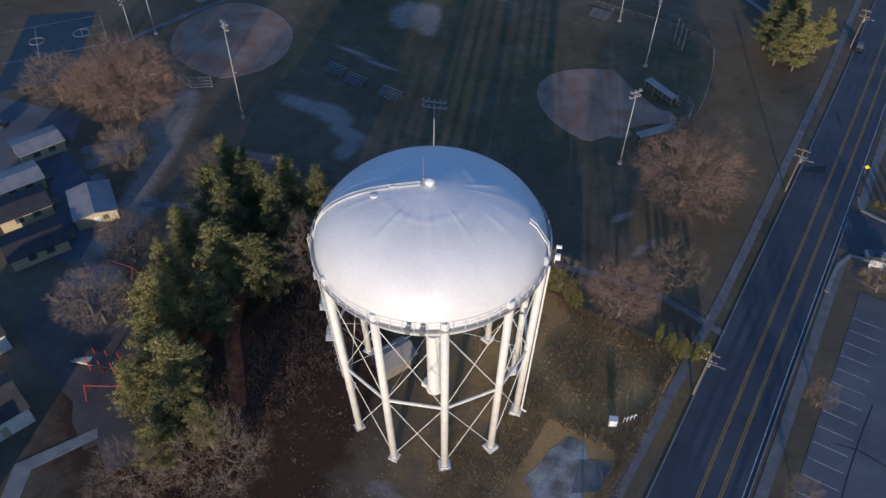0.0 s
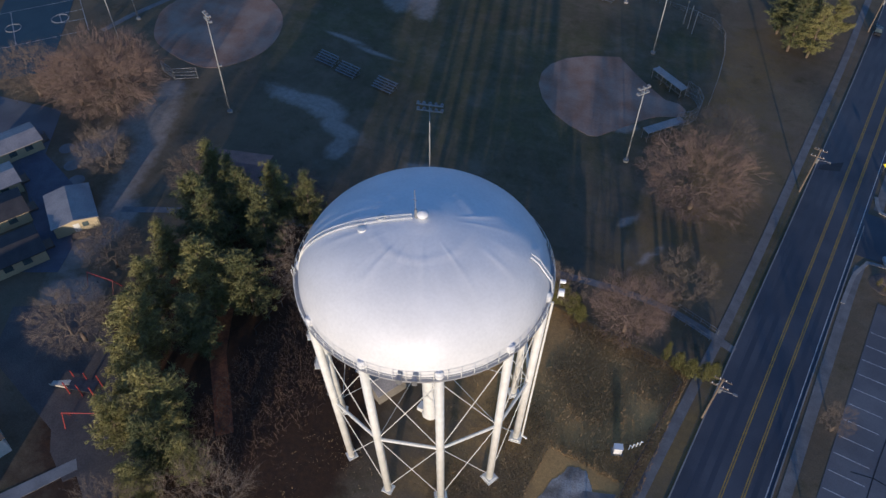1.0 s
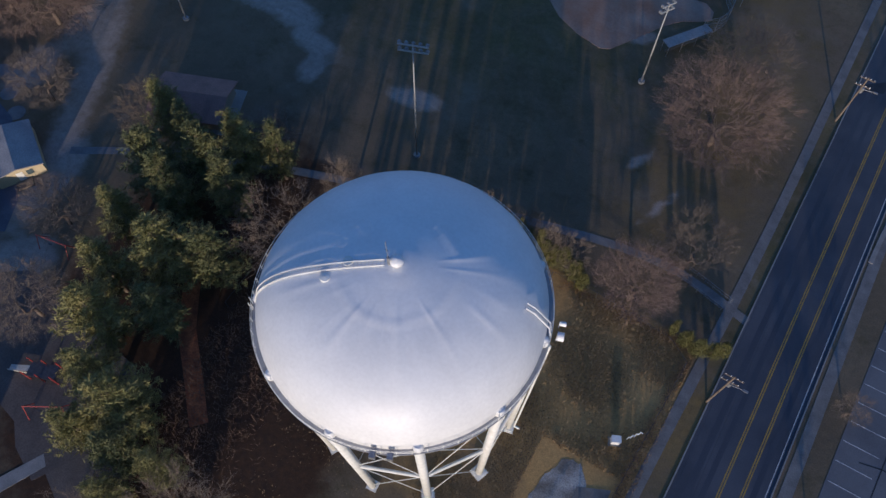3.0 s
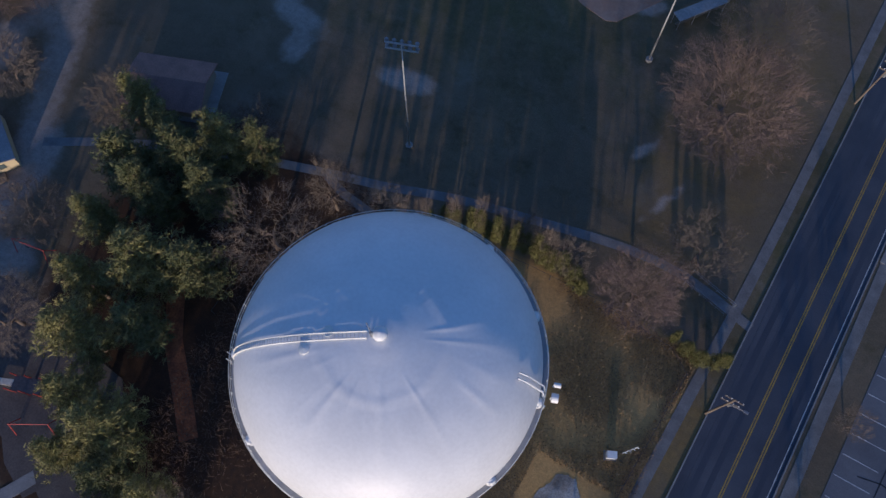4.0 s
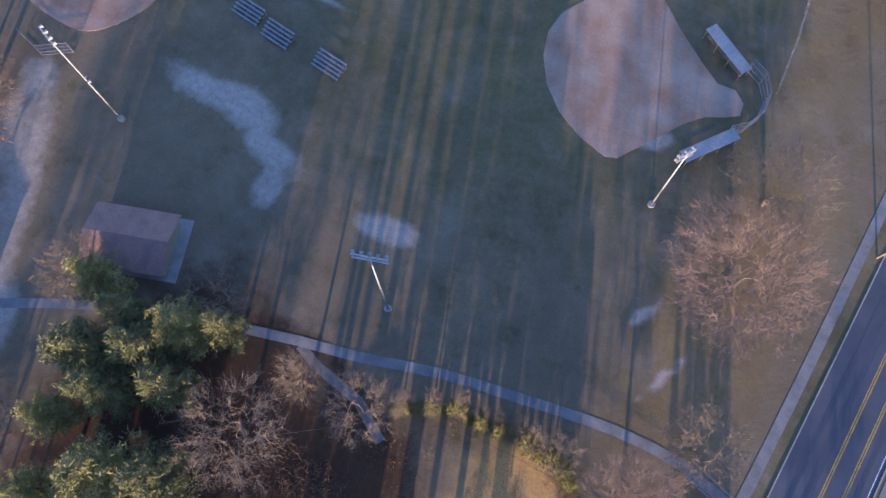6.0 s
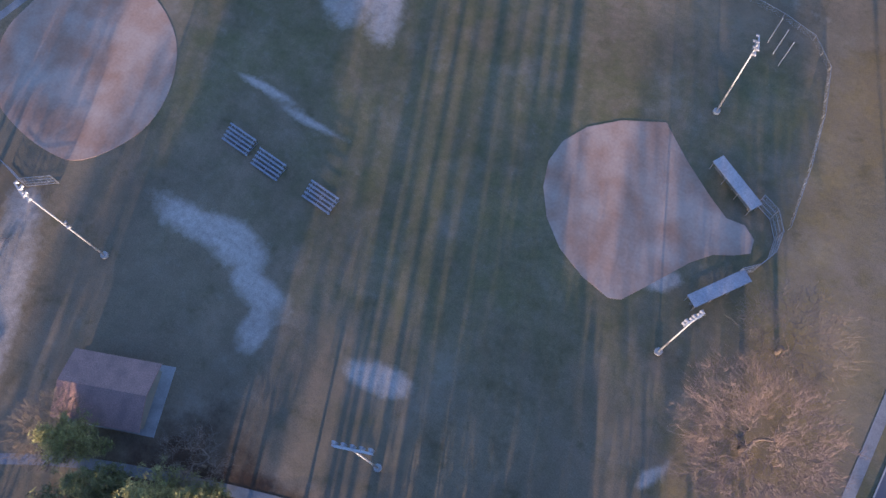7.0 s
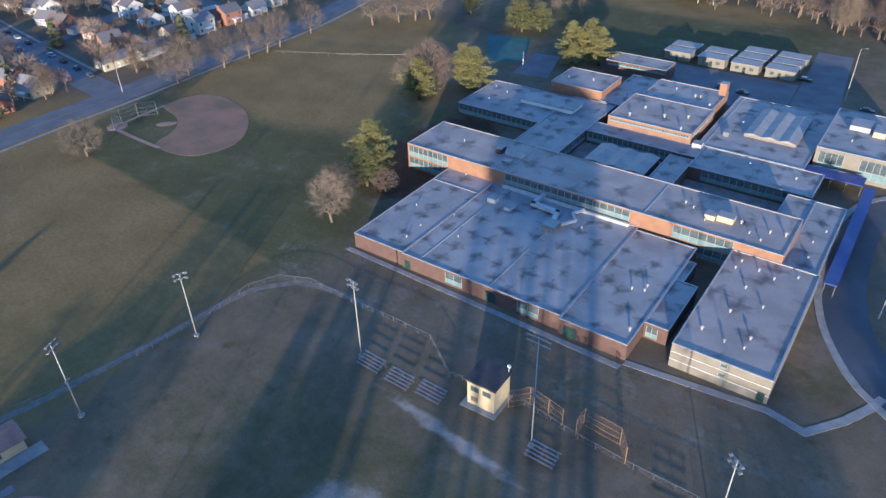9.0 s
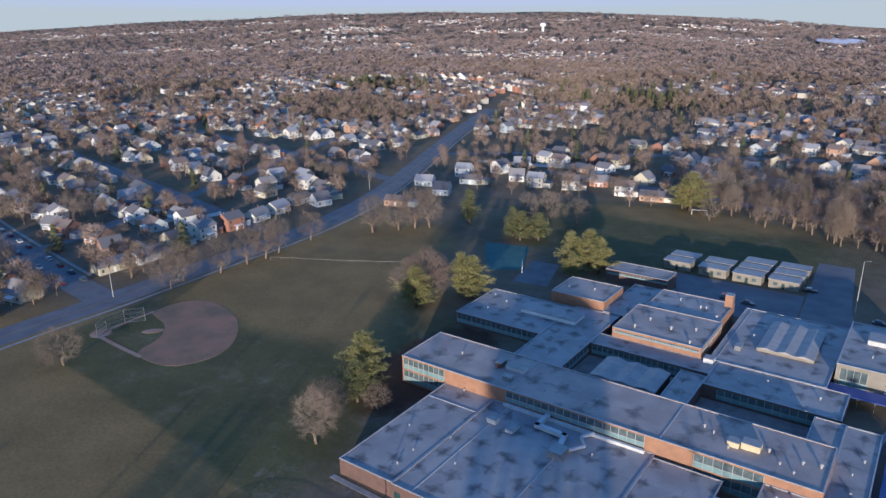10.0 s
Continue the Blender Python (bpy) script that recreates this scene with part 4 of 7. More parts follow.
wing("wide low red-brick wing with stained grey flat roof", 14.25, 53.5, -0.3, 38.2, H1, BRICK, ROOFFILM,
     [("s", 26.0, 30.2, 0.6, 3.2, 2), ("s", 43.8, 48.6, 0.6, 3.2, 2)], [("s", 36.2, 38.6, 2.4), ("s", 14.8, 16.4, 2.2)],
     [(14.9, 19.2, .8), (34.3, 24.8, 1), (42.9, 30.5, 1), (21, 12, .8), (31, 31, .8)], [("x", 19.0), ("x", 36.8)])
wing("low red-brick corner wing with stained grey flat roof", 53.55, 67.6, -1.1, 36.9, H1, BRICK, ROOFFILM, [], [("s", 54.6, 57.4, 2.6)], [(61.5, 15.4, 1.1), (63.9, 16.2, 1.1), (63.8, 17.9, 1.1), (66.2, 3.2, 1.4)])
wing("small brick link of the low wing beside a sunken yard", 67.65, 72.4, 7.0, 23.4, H1, BRICK, ROOFFILM, [("s", 68.2, 70.4, 0.5, 3.0, 2)], [])
wing("small low brick bay with flat roof", 67.65, 69.4, 23.45, 31.3, H1, BRICK, ROOFFILM)
wing("two-storey classroom wing with long window bands and flat roof", -13.7, 84.6, 38.3, 55.4, H2, ORANGEBRICK, ROOFSUN,
     [("s", -13.2, -0.4, 0.6, 3.5, 8), ("s", -13.2, -0.4, 4.0, 7.0, 8), ("s", 17.5, 51, 4.4, 7.0, 18), ("s", 61.3, 74.5, 0.6, 3.5, 7), ("s", 61.3, 74.5, 4.0, 7.0, 7), ("n", -12, 50, 4.3, 6.8, 26), ("w", 39, 54, 4.2, 6.8, 7), ("w", 39, 54, 0.8, 3.4, 7)], [],
     [(-1.3, 47.9, 1), (25.2, 42.7, 1.2), (37, 42.7, 1.3), (37.2, 45.4, 1), (60.4, 48.3, 1.2), (66.5, 43.2, 1), (73.6, 46.4, 1.3), (79.9, 45.7, 1.2), (83, 46.4, 1.5), (79, 41.5, 1), (76.2, 43.2, 1), (62.6, 47.2, .9)], [("x", 17.2), ("x", 54.0)])
wing("tan block wing with pale roof, dark cracks and many vents", 74.6, 92.2, 2.2, 38.25, HF, TANPANEL, ROOFSUN, [("s", 83.4, 84.6, 1.6, 2.8, 1), ("s", 83.4, 84.6, 4.0, 5.0, 1)], [("s", 90.3, 91.6, 2.2)],
     [(74.9 + 2.2, 31.7, 1), (80.8, 25.9, 1.1), (85.3, 21.4, 1), (80.5, 16.8, 1.2), (77.7, 8.9, 1.4), (82.2, 7.7, 1.1), (85.9, 11, 1.2), (85.7, 7.8, 1), (84.7, 31.9, 1.1), (81.4, 33.2, 1.2), (77.5, 34.7, 1), (88.6, 35, 1)], [], 0.3, COPING, [(1.75, 1.83), (3.55, 3.63)])
wing("low block wing behind the two-storey wing with grey flat roof", 84.65, 91.6, 38.3, 71, 4.4, TANPANEL, ROOFFILM, [], [], [(88.5, 45, 1), (88, 52, .8), (89.5, 58, 1)])
wing("low rear wing round the courtyard with grey flat roof", 78.3, 84.6, 55.45, 71.5, 4.2, BRICK, ROOFFILM)
wing("low rear classroom wing with teal window band", -23, 6, 76.5, 99.5, H1, BRICK, ROOFFILM, [("s", -22.5, 5.5, 0.6, 3.2, 16), ("w", 77, 99, 0.7, 3.2, 12)], [], [(-14, 92, 1), (-16, 84, 1.1), (-6, 81, 1), (-20, 95, .8)])
wing("low corridor wing joining classroom blocks", 6.05, 20.2, 55.45, 101, 3.65, BRICK, ROOFFILM, [("e", 56, 82, 0.8, 3.0, 12)], [], [(10, 70, 1), (13, 84, 1), (16, 60, .9)])
wing("long low corridor wing north of the courtyard", 20.25, 52.8, 79.5, 86.55, 3.7, BRICK, ROOFFILM, [("s", 21, 52, 0.7, 3.2, 20)])
wing("low wing with blue-grey roof beside a second courtyard", 52.85, 83.5, 73.5, 87.4, 3.8, BRICK, ROOFFILM, [("s", 56.5, 82, 0.7, 3.3, 14)], [], [(60, 80, 1), (66, 83, 1.1), (72, 79, 1), (78, 81, 1.2)])
wing("narrow low link wing beside the courtyard", 46.3, 52.8, 55.45, 77.45, 3.72, BRICK, ROOFFILM, [], [], [(50, 66, 1.4)])
wing("broad low wing behind the hall with a weathered flat roof", 50.4, 78.4, 87.45, 128, 3.9, BRICK, ROOFFILM, [], [], [(55, 100, 1), (57, 108, 1.2), (65, 117, 1), (70, 121, 1), (75, 118, 1.2), (63, 124, 1)], [("x", 52.0)])
wing("tall orange-brick gymnasium with a row of high windows", 23.8, 48.6, 86.6, 106.6, 6.6, ORANGEBRICK, ROOFSUN, [("s", 24.4, 48.0, 5.1, 6.0, 30), ("e", 87.4, 105.8, 5.1, 6.0, 18)], [], [(29, 90, 1.6), (31, 97, 1.5), (38, 94, 1.7), (44, 97, 1.5), (45, 88, 1.6)])
wing("tall brick hall with stained roof behind the gymnasium", 25.6, 47.6, 106.65, 124, 6.0, ORANGEBRICK, ROOFFILM, [], [], [(40, 115, 1.5), (41.5, 115.6, 1.2), (46, 110, 1.6), (33, 118, 1.2)])
wing("orange-brick block with flat roof", -3.4, 14.6, 102.2, 117.4, 6.5, ORANGEBRICK, ROOFSUN, [], [("s", 2, 4, 2.2)], [(0, 108, 1.2), (8, 110, 1.3)])
wing("low flat-roofed wing between brick blocks", 14.65, 23.75, 101.1, 128, 4.0, BRICK, ROOFFILM, [], [], [(20, 110, 1), (24, 118, 1.2)])
wing("long low brick wing with pale flat roof", 1.2, 23.2, 135.2, 144.8, 4.8, BRICK, ROOFSUN, [("s", 2, 23, 3.2, 4.2, 16)])
wing("cream two-storey hall with tall windows", 79.0, 100, 96, 126, 7.2, TANPANEL, ROOFFILM, [("s", 80, 86, 1, 6.2, 4), ("s", 90, 98, 1, 6.2, 5), ("w", 100, 124, 4, 6.4, 10)], [], [(84, 118, 1.6), (86, 104, 1)])
# clerestory strip on the rear classroom roof
t = thing("roof_monitor", "long white raised roof monitor on the rear wing", "roof monitor", "", SC)
b = Bag()
b.box(-6.4, 11.7, 87.6, 94.6, H1 - 0.08, 5.0)
part("body", b, WHITE, t)
b = Bag()
b.box(-6.9, 12.2, 87.0, 95.2, 5.003, 5.15)
part("roof", b, ROOFFILM, t)
# barrel-roofed hall and courtyard building
for x0, x1, y0, y1, z0, z1, humps, lab in ((59.6, 73.6, 99.6, 119.0, 3.85, 4.7, 3, "low folded-roof hall rising from the school roof"), (27.5, 44.6, 63.6, 74.6, 0.0, 3.2, 3, "small courtyard pavilion with a folded metal roof")):
    t = thing("folded_roof_hall", lab, "school building", "", SC)
    b = Bag()
    b.box(x0, x1, y0, y1, z0, z1)
    part("wall", b, TANPANEL if z0 else BRICK, t)
    k = (x1 - x0) / humps
    for i in range(humps):
        b = Bag()
        a0, a1, am = x0 + i * k - 0.001, x0 + (i + 1) * k, x0 + (i + 0.5) * k
        for (p, zp), (q, zq) in (((a0, 0.004), (am, 0.55)), ((am, 0.55), (a1, 0.004))):
            v = [(p, y0 - 0.5, z1 + zp), (q, y0 - 0.5, z1 + zq), (q, y1 + 0.5, z1 + zq), (p, y1 + 0.5, z1 + zp)]
            b.face(*v)
            b.face(*[(x, y, z + 0.18) for x, y, z in v])
        b.face((a0, y0 - 0.5, z1 + 0.004), (a1, y0 - 0.5, z1 + 0.004), (a1, y0 - 0.5, z1 + 0.18), (am, y0 - 0.5, z1 + 0.73), (a0, y0 - 0.5, z1 + 0.18))
        part("roof_fold", b, METALROOF, t)
# rooftop ducts and plant
DUCT = mat("dull_white_duct", (0.52, 0.525, 0.53), (0.42, 0.425, 0.43), 0.8, 0.5, 0.04, 5, grain=0.12)
t = thing("rooftop_duct", "bent silver ventilation duct on the low flat roof", "duct", "", SC)
b = Bag()
for p, q in (((28.8, 37.6), (28.8, 33.0)), ((28.8, 33.0), (35.5, 32.6)), ((35.5, 32.6), (36.8, 27.2))):
    d = Vector((q[0] - p[0], q[1] - p[1], 0)).normalized()
    s = Vector((-d.y, d.x, 0)) * 0.55
    P, Q = Vector((*p, 0)) - d * 0.55, Vector((*q, 0)) + d * 0.55
    b.prism([(P + s)[:2], (P - s)[:2], (Q - s)[:2], (Q + s)[:2]], H1 + 0.35, H1 + 1.35)
part("duct", b, DUCT, t)
b = Bag()
b.box(35.3, 38.5, 25.0, 28.6, H1 - 0.04, H1 + 1.5)
part("fan_box", b, STEEL, t, "grey fan box")
b = Bag()
for p, q in (((40.2, 37.4), (38.6, 34.5)), ((38.6, 34.5), (40.6, 31.8)), ((40.6, 31.8), (38.6, 28.6))):
    b.tube((*p, H1 + 0.7), (*q, H1 + 0.7), 0.4, n=8)
part("pipe_run", b, DUCT, t)
b = Bag()
b.box(17.4, 51.5, 37.0, 37.7, H1 - 0.04, H1 + 0.7)
part("duct", b, DUCT, t)
for x0, x1, y0, y1, z0, z1, col in ((9.5, 11.2, 46.5, 49.2, H2, 1.3, BRICK), (12.2, 17.2, 47.0, 49.4, H2, 1.0, DUCT), (14.2, 16.4, 42.0, 43.6, H2, .9, STEEL), (66.0, 68.3, 44.0, 46.2, H2, 1.1, CREAM), (68.6, 72.2, 44.6, 47.2, H2, 1.3, CREAM), (18, 20.2, 29, 31.0, H1, 1.1, DUCT), (23.4, 25.2, 28.0, 31.4, H1, .8, DUCT),
                                    (49.8, 52.3, 84.5, 87, 3.72, 1.5, DUCT), (84, 89, 112, 118, 7.2, 1.2, DUCT), (90, 93, 110, 116, 7.2, 1.4, CREAM), (46, 48.2, 118, 120.4, 7.0, 3.6, ORANGEBRICK), (54.5, 56.8, 58.0, 63.0, 0.04, 3.0, DUCT), (54.6, 56.2, 96.5, 99.5, 3.9, 1.1, STEEL)):
    t = thing("rooftop_unit", "boxy ventilation unit standing on the flat school roof", "air unit", "rooftop units", SC)
    b = Bag()
    b.box(x0, x1, y0, y1, z0 - 0.06, z0 + z1)
    part("casing", b, col, t)
    b = Bag()
    b.box(x0 - 0.08, x1 + 0.08, y0 - 0.08, y1 + 0.08, z0 + z1 + 0.003, z0 + z1 + 0.12)
    part("cover", b, METALROOF, t)
# covered walks
for poly, lab in (([(77.6, 87.8), (92.6, 87.8), (92.6, 92.9), (77.6, 92.9)], "long blue canopy roof over the school entrance"), ([(93.0, 40), (95.6, 40), (95.6, 87.6), (93.0, 87.6)], "blue covered walkway along the school wall")):
    t = thing("canopy", lab, "canopy", "blue canopies", SC)
    b = Bag()
    b.prism(poly, 2.9, 3.2)
    part("roof", b, BLUEROOF, t)
    (xa, ya), (xb, yb) = poly[0], poly[2]
    for i in range(5):
        f = i / 4
        for x, y in (((xa + 0.3 + f * (xb - xa - 0.6), ya + 0.3), (xa + 0.3 + f * (xb - xa - 0.6), yb - 0.3)) if xb - xa > yb - ya else ((xa + 0.3, ya + 0.3 + f * (yb - ya - 0.6)), (xb - 0.3, ya + 0.3 + f * (yb - ya - 0.6)))):
            b = Bag()
            b.tube((x, y, 0.02), (x, y, 2.9), 0.08, n=6)
            part("post", b, STEEL, t)
# walks by the walls
for poly in ([(-1, -2.2), (67.5, -4.0), (67.5, -2.6), (-1, -0.9)], [(67.7, -2.4), (92.6, 0.1), (99.4, -1.6), (104.6, 5.0), (107.6, 10.4), (109.2, 14.6), (107.8, 15.2), (106.2, 11.2), (103.4, 6.2), (98.8, 0.2), (93.0, 1.6), (67.7, -0.9)]):
    b = Bag()
    b.prism([tuple((SC @ Vector((x, y, 0)))[:2]) for x, y in poly], -0.05, 0.06)
    structure("school_walk", b, CONCRETE, "pale concrete walk along the school wall", "footpath")
b = Bag()
b.prism([tuple((SC @ Vector(p + (0,)))[:2]) for p in ((64, 129.5), (62.8, 155), (60.4, 197), (72.5, 197), (76.6, 152), (78.6, 142), (112, 141), (112, 129.5))], -0.05, 0.04)
structure("school_car_park", b, OLDASPHALT, "blue-grey asphalt car park behind the school", "car park")
b = Bag()
b.prism([tuple((SC @ Vector(p + (0,)))[:2]) for p in ((23.4, 129), (23.4, 146), (10, 147), (10, 158), (62, 158), (63.8, 129))], -0.05, 0.042)
structure("service_yard", b, OLDASPHALT, "asphalt service yard behind the school", "yard")
COURT = mat("brown_court_paving", (0.270, 0.225, 0.190), (0.180, 0.150, 0.128), 0.3, 0.9, 0.2, 5, grain=0.2)
for x0, x1, y0, y1 in ((20.25, 46.25, 55.5, 79.45), (52.85, 78.25, 55.5, 73.45)):
    b = Bag()
    b.prism([tuple((SC @ Vector(p + (0,)))[:2]) for p in ((x0, y0), (x1, y0), (x1, y1), (x0, y1))], -0.05, 0.05)
    structure("courtyard", b, COURT, "brown-grey paved courtyard between the school wings", "courtyard")
for x0, y0, n in ((13.6, 160.5, 2), (26.4, 160.0, 2), (38.2, 160.0, 3), (50.0, 160.5, 3)):
    for i in range(n):
        t = thing("portable_classroom", "cream portable classroom with a low grey roof", "classroom", "portable classrooms", SC @ pose(x0 + i * 0.3, y0 + i * 7.4, 0))
        b = Bag()
        b.box(0, 9.6, 0, 5.6, 0.1, 3.2)
        part("body", b, TANPANEL, t)
        b = Bag()
        b.prism([(-0.3, -0.3), (9.9, -0.3), (9.9, 5.9), (-0.3, 5.9)], 3.203, 3.4)
        part("roof", b, METALROOF, t)
        for x in (1.5, 6.5):
            b = Bag()
            b.box(x, x + 1.4, -0.04, 0.1, 1.2, 2.3)
            part("window", b, WINGLASS, t)
        b = Bag()
        b.box(4.2, 5.2, -0.04, 0.1, 0.15, 2.2)
        part("door", b, DOORGREEN, t)

# ---- sports field ----
def flood_mast(x, y, h, facing, lamps=6, low=False):
    t = thing("floodlight_mast", "tall pale grey floodlight mast with lamps on crossarms", "floodlight", "field floodlights", pose(x, y, 0, 0, 0, facing))
    b = Bag()
    b.tube((0, 0, 0.25), (0, 0, h), 0.15, 0.08, 10)
    part("pole", b, MASTPAINT, t, "", True)
    b = Bag()
    b.tube((0, 0, 0), (0, 0, 0.45), 0.55, n=12)
    part("base", b, CONCRETE, t, "round concrete base")
    w = 4.2 if lamps > 6 else 2.6
    rows = ((h - 0.2, lamps // 2), (h - 1.3, lamps - lamps // 2))
    for z, k in rows:
        b = Bag()
        b.box(-w / 2, w / 2, -0.09, 0.09, z - 0.09, z + 0.09)
        arm = part("crossarm", b, MASTPAINT, t)
        for i in range(k):
            u = -w / 2 + 0.2 + (w - 0.4) * i / (k - 1)
            b = Bag()
            b.tube((u, 0.1, z + 0.1), (u, 0.40, z + 0.02), 0.17, 0.30, 10)
            b.tube((u, 0, z), (u, 0.15, z + 0.12), 0.07, n=5)
            part("lamp", b, ALU, arm)
    if low:
        b = Bag()
        b.box(-0.5, 0.5, -0.1, 0.1, h * 0.5, h * 0.5 + 0.12)
        part("crossarm", b, MASTPAINT, t)
        b = Bag()
        for u in (-0.45, 0.45):
            b.tube((u, 0.05, h * 0.5 + 0.15), (u, 0.4, h * 0.5 + 0.1), 0.15, 0.26, 8)
        part("lamp", b, ALU, t)
    return t


for x, y, h, f, k, low in ((-51.8, 85.8, 24.5, 20, 10, False), (-27.0, 118.9, 17.2, 60, 6, False), (-103.2, 90.0, 22.3, -20, 6, True), (-35.6, 158.7, 17.4, 110, 6, False), (-149.5, 144.8, 17, -70, 6, True), (-148.4, 170.0, 15.5, -120, 6, False),
                           (-116.4, 182.0, 18, 170, 6, False), (-79.2, 179.1, 23.6, 175, 8, True), (-49.4, 177.4, 17.0, 140, 6, False), (-144.2, 97.3, 14, -60, 4, False), (-147.2, 106.1, 18, -60, 4, False)):
    flood_mast(x, y, h, f, k, low)


def bleacher_mesh():
    t = thing("bleacher", "small aluminium bleacher with five plank rows", "bleacher", "bleachers", pose(0, 0, 0))
    for i in range(5):
        b = Bag()
        b.box(-2.7, 2.7, i * 0.62, i * 0.62 + 0.30, 0.42 + i * 0.26, 0.47 + i * 0.26)
        part("seat_plank", b, ALU, t)
        if i:
            b = Bag()
            b.box(-2.6, 2.6, i * 0.62 - 0.20, i * 0.62 - 0.08, 0.16 + i * 0.26, 0.20 + i * 0.26)
            part("foot_plank", b, DARKSTEEL, t)
    for x in (-2.3, 0, 2.3):
        b = Bag()
        b.tube((x, 0.1, 0.42), (x, 2.75, 1.5), 0.035, n=4)
        b.tube((x, 0.0, 0.03), (x, 2.9, 0.03), 0.035, n=4)
        b.tube((x, 2.7, 0.03), (x, 2.7, 1.48), 0.035, n=4)
        b.tube((x, 1.3, 0.03), (x, 1.4, 0.94), 0.035, n=4)
        part("frame", b, STEEL, t)
    return t


bl = bleacher_mesh()
bl.matrix_basis = pose(-97.6, 114.4, 0, 0, 0, -5)
for x, y, r in ((-91.0, 113.2, -5), (-80.8, 112.7, -5), (-113.4, 179.6, -6), (-106.4, 178.7, -5), (-99.6, 178.8, -5), (-76.8, 176.4, -5), (-54.9, 175.0, -4)):
    copy_thing(bl, pose(x, y, 0, 0, 0, r))

# score booth
t = thing("score_booth", "two-storey cream score booth with a dark flat roof", "booth", "", pose(-90.3, 184.7, 0, 0, 0, -2))
b = Bag()
b.box(-2.7, 2.7, -2.7, 2.7, 0.1, 5.6)
body = part("body", b, CREAM, t, "cream block walls")
b = Bag()
b.prism([(-3.1, -3.1), (3.1, -3.1), (3.1, 3.1), (-3.1, 3.1)], 5.603, 5.9)
part("roof", b, DARKROOF, t, "dark flat roof")
b = Bag()
b.box(-3.6, 3.4, -3.9, 2.9, 0, 0.12)
part("slab", b, CONCRETE, t)
for x0, x1, z0, z1, m in ((-2.0, -0.4, 3.4, 4.5, WINGLASS), (0.4, 2.0, 3.4, 4.5, WINGLASS), (0.6, 1.6, 0.14, 2.2, CREAM), (-2.0, -0.6, 1.0, 2.1, WOODRAW)):
    b = Bag()
    b.box(x0, x1, -2.76, -2.65, z0, z1)
    part("window" if z0 > 0.5 else "door", b, m, t)
b = Bag()
b.tube((2.6, 2.4, 5.6), (2.6, 2.4, 7.3), 0.06, n=6)
b.box(2.3, 2.9, 2.2, 2.6, 7.0, 7.4)
part("loudspeaker_mast", b, OLDWHITE, t)


def chain_fence(pts, h=1.2, step=3.0, label="low chain-link fence with steel rails", rails=(1.0,), mesh=False, metal=STEEL):
    t = thing("fence", label, "fence", "fences")
    P = [Vector((x, y, 0)) for x, y in pts]
    pb = Bag()
    pb.tube((0, 0, 0), (0, 0, h), 0.045, n=5)
    pm = pb.mesh("post", metal)
    for p, q in zip(P, P[1:]):
        n = max(1, round((q - p).length / step))
        for i in range(n):
            share("post", pm, t, Matrix.Translation(p.lerp(q, i / n)))
        b = Bag()
        for r in rails:
            b.tube(p + Vector((0, 0, h * r)), q + Vector((0, 0, h * r)), 0.035, n=4)
        part("rail", b, metal, t)
        if mesh:
            b = Bag()
            d = (q - p)
            L = d.length
            k = int((L + h) / 0.55)
            for s in (1, -1):
                for i in range(k):
                    u = i * 0.55 - (h if s > 0 else 0)
                    a, c = max(0, -u) if s > 0 else max(0, u - L), None
                    u0 = u if s > 0 else u
                    zz0, zz1 = 0.0, h
                    x0, x1 = (u0, u0 + h) if s > 0 else (u0, u0 - h)
                    if x0 < 0 or x1 < 0 or x0 > L or x1 > L:
                        continue
                    b.tube(p + d * (x0 / L) + Vector((0, 0, 0.02)), p + d * (x1 / L) + Vector((0, 0, h)), 0.012, n=3, cap=False)
            if b.v:
                part("wire_mesh", b, metal, t)
    share("post", pm, t, Matrix.Translation(P[-1]))
    return t


chain_fence([(-161, 138.8), (-157.2, 148.3), (-153, 163), (-151.0, 176), (-150.4, 186.5), (-147, 192.5), (-140, 195), (-125, 193.6), (-116.9, 193.4), (-107.5, 192.6), (-99, 185.8), (-94, 186.6)], 1.3, 3, mesh=True)
chain_fence([(-86.7, 187.0), (-73.2, 184.2), (-63.3, 183.0), (-53.1, 182.2), (-39.3, 181.7), (-33.5, 181.0), (-27.5, 179.3), (-23.3, 174.8), (-21.0, 166), (-19.5, 156), (-18.5, 145.3)], 1.3, 3, mesh=True)
def dugout(x0, y0, x1, y1):
    """A bench under a flat metal roof on posts, open to the field."""
    L = math.hypot(x1 - x0, y1 - y0)
    t = thing("dugout", "open dugout with a pale flat metal roof on posts", "dugout", "dugouts", pose(x0, y0, 0, 0, 0, math.degrees(math.atan2(y1 - y0, x1 - x0))))
    b = Bag()
    b.box(-0.2, L + 0.2, -1.0, 1.0, 2.32, 2.42)
    part("roof", b, METALROOF, t, "pale weathered metal roof")
    for i in range(4):
        for y in (-0.85, 0.85):
            b = Bag()
            b.tube((i * L / 3, y, 0), (i * L / 3, y, 2.32), 0.05, n=6)
            part("post", b, STEEL, t)
    b = Bag()
    b.box(0.2, L - 0.2, -0.2, 0.2, 0.42, 0.47)
    for x in (0.6, L / 2, L - 0.6):
        b.box(x - 0.05, x + 0.05, -0.15, 0.15, 0, 0.42)
    part("bench", b, WOODRAW, t, "weathered wooden bench")
    return t


dugout(-32.0, 149.5, -24.3, 145.1)
dugout(-26.3, 127.1, -21.3, 134.4)
chain_fence([(-253, 303.3), (-227, 313.5), (-203, 324.8)], 1.2, 5, "low fence along the far field path")
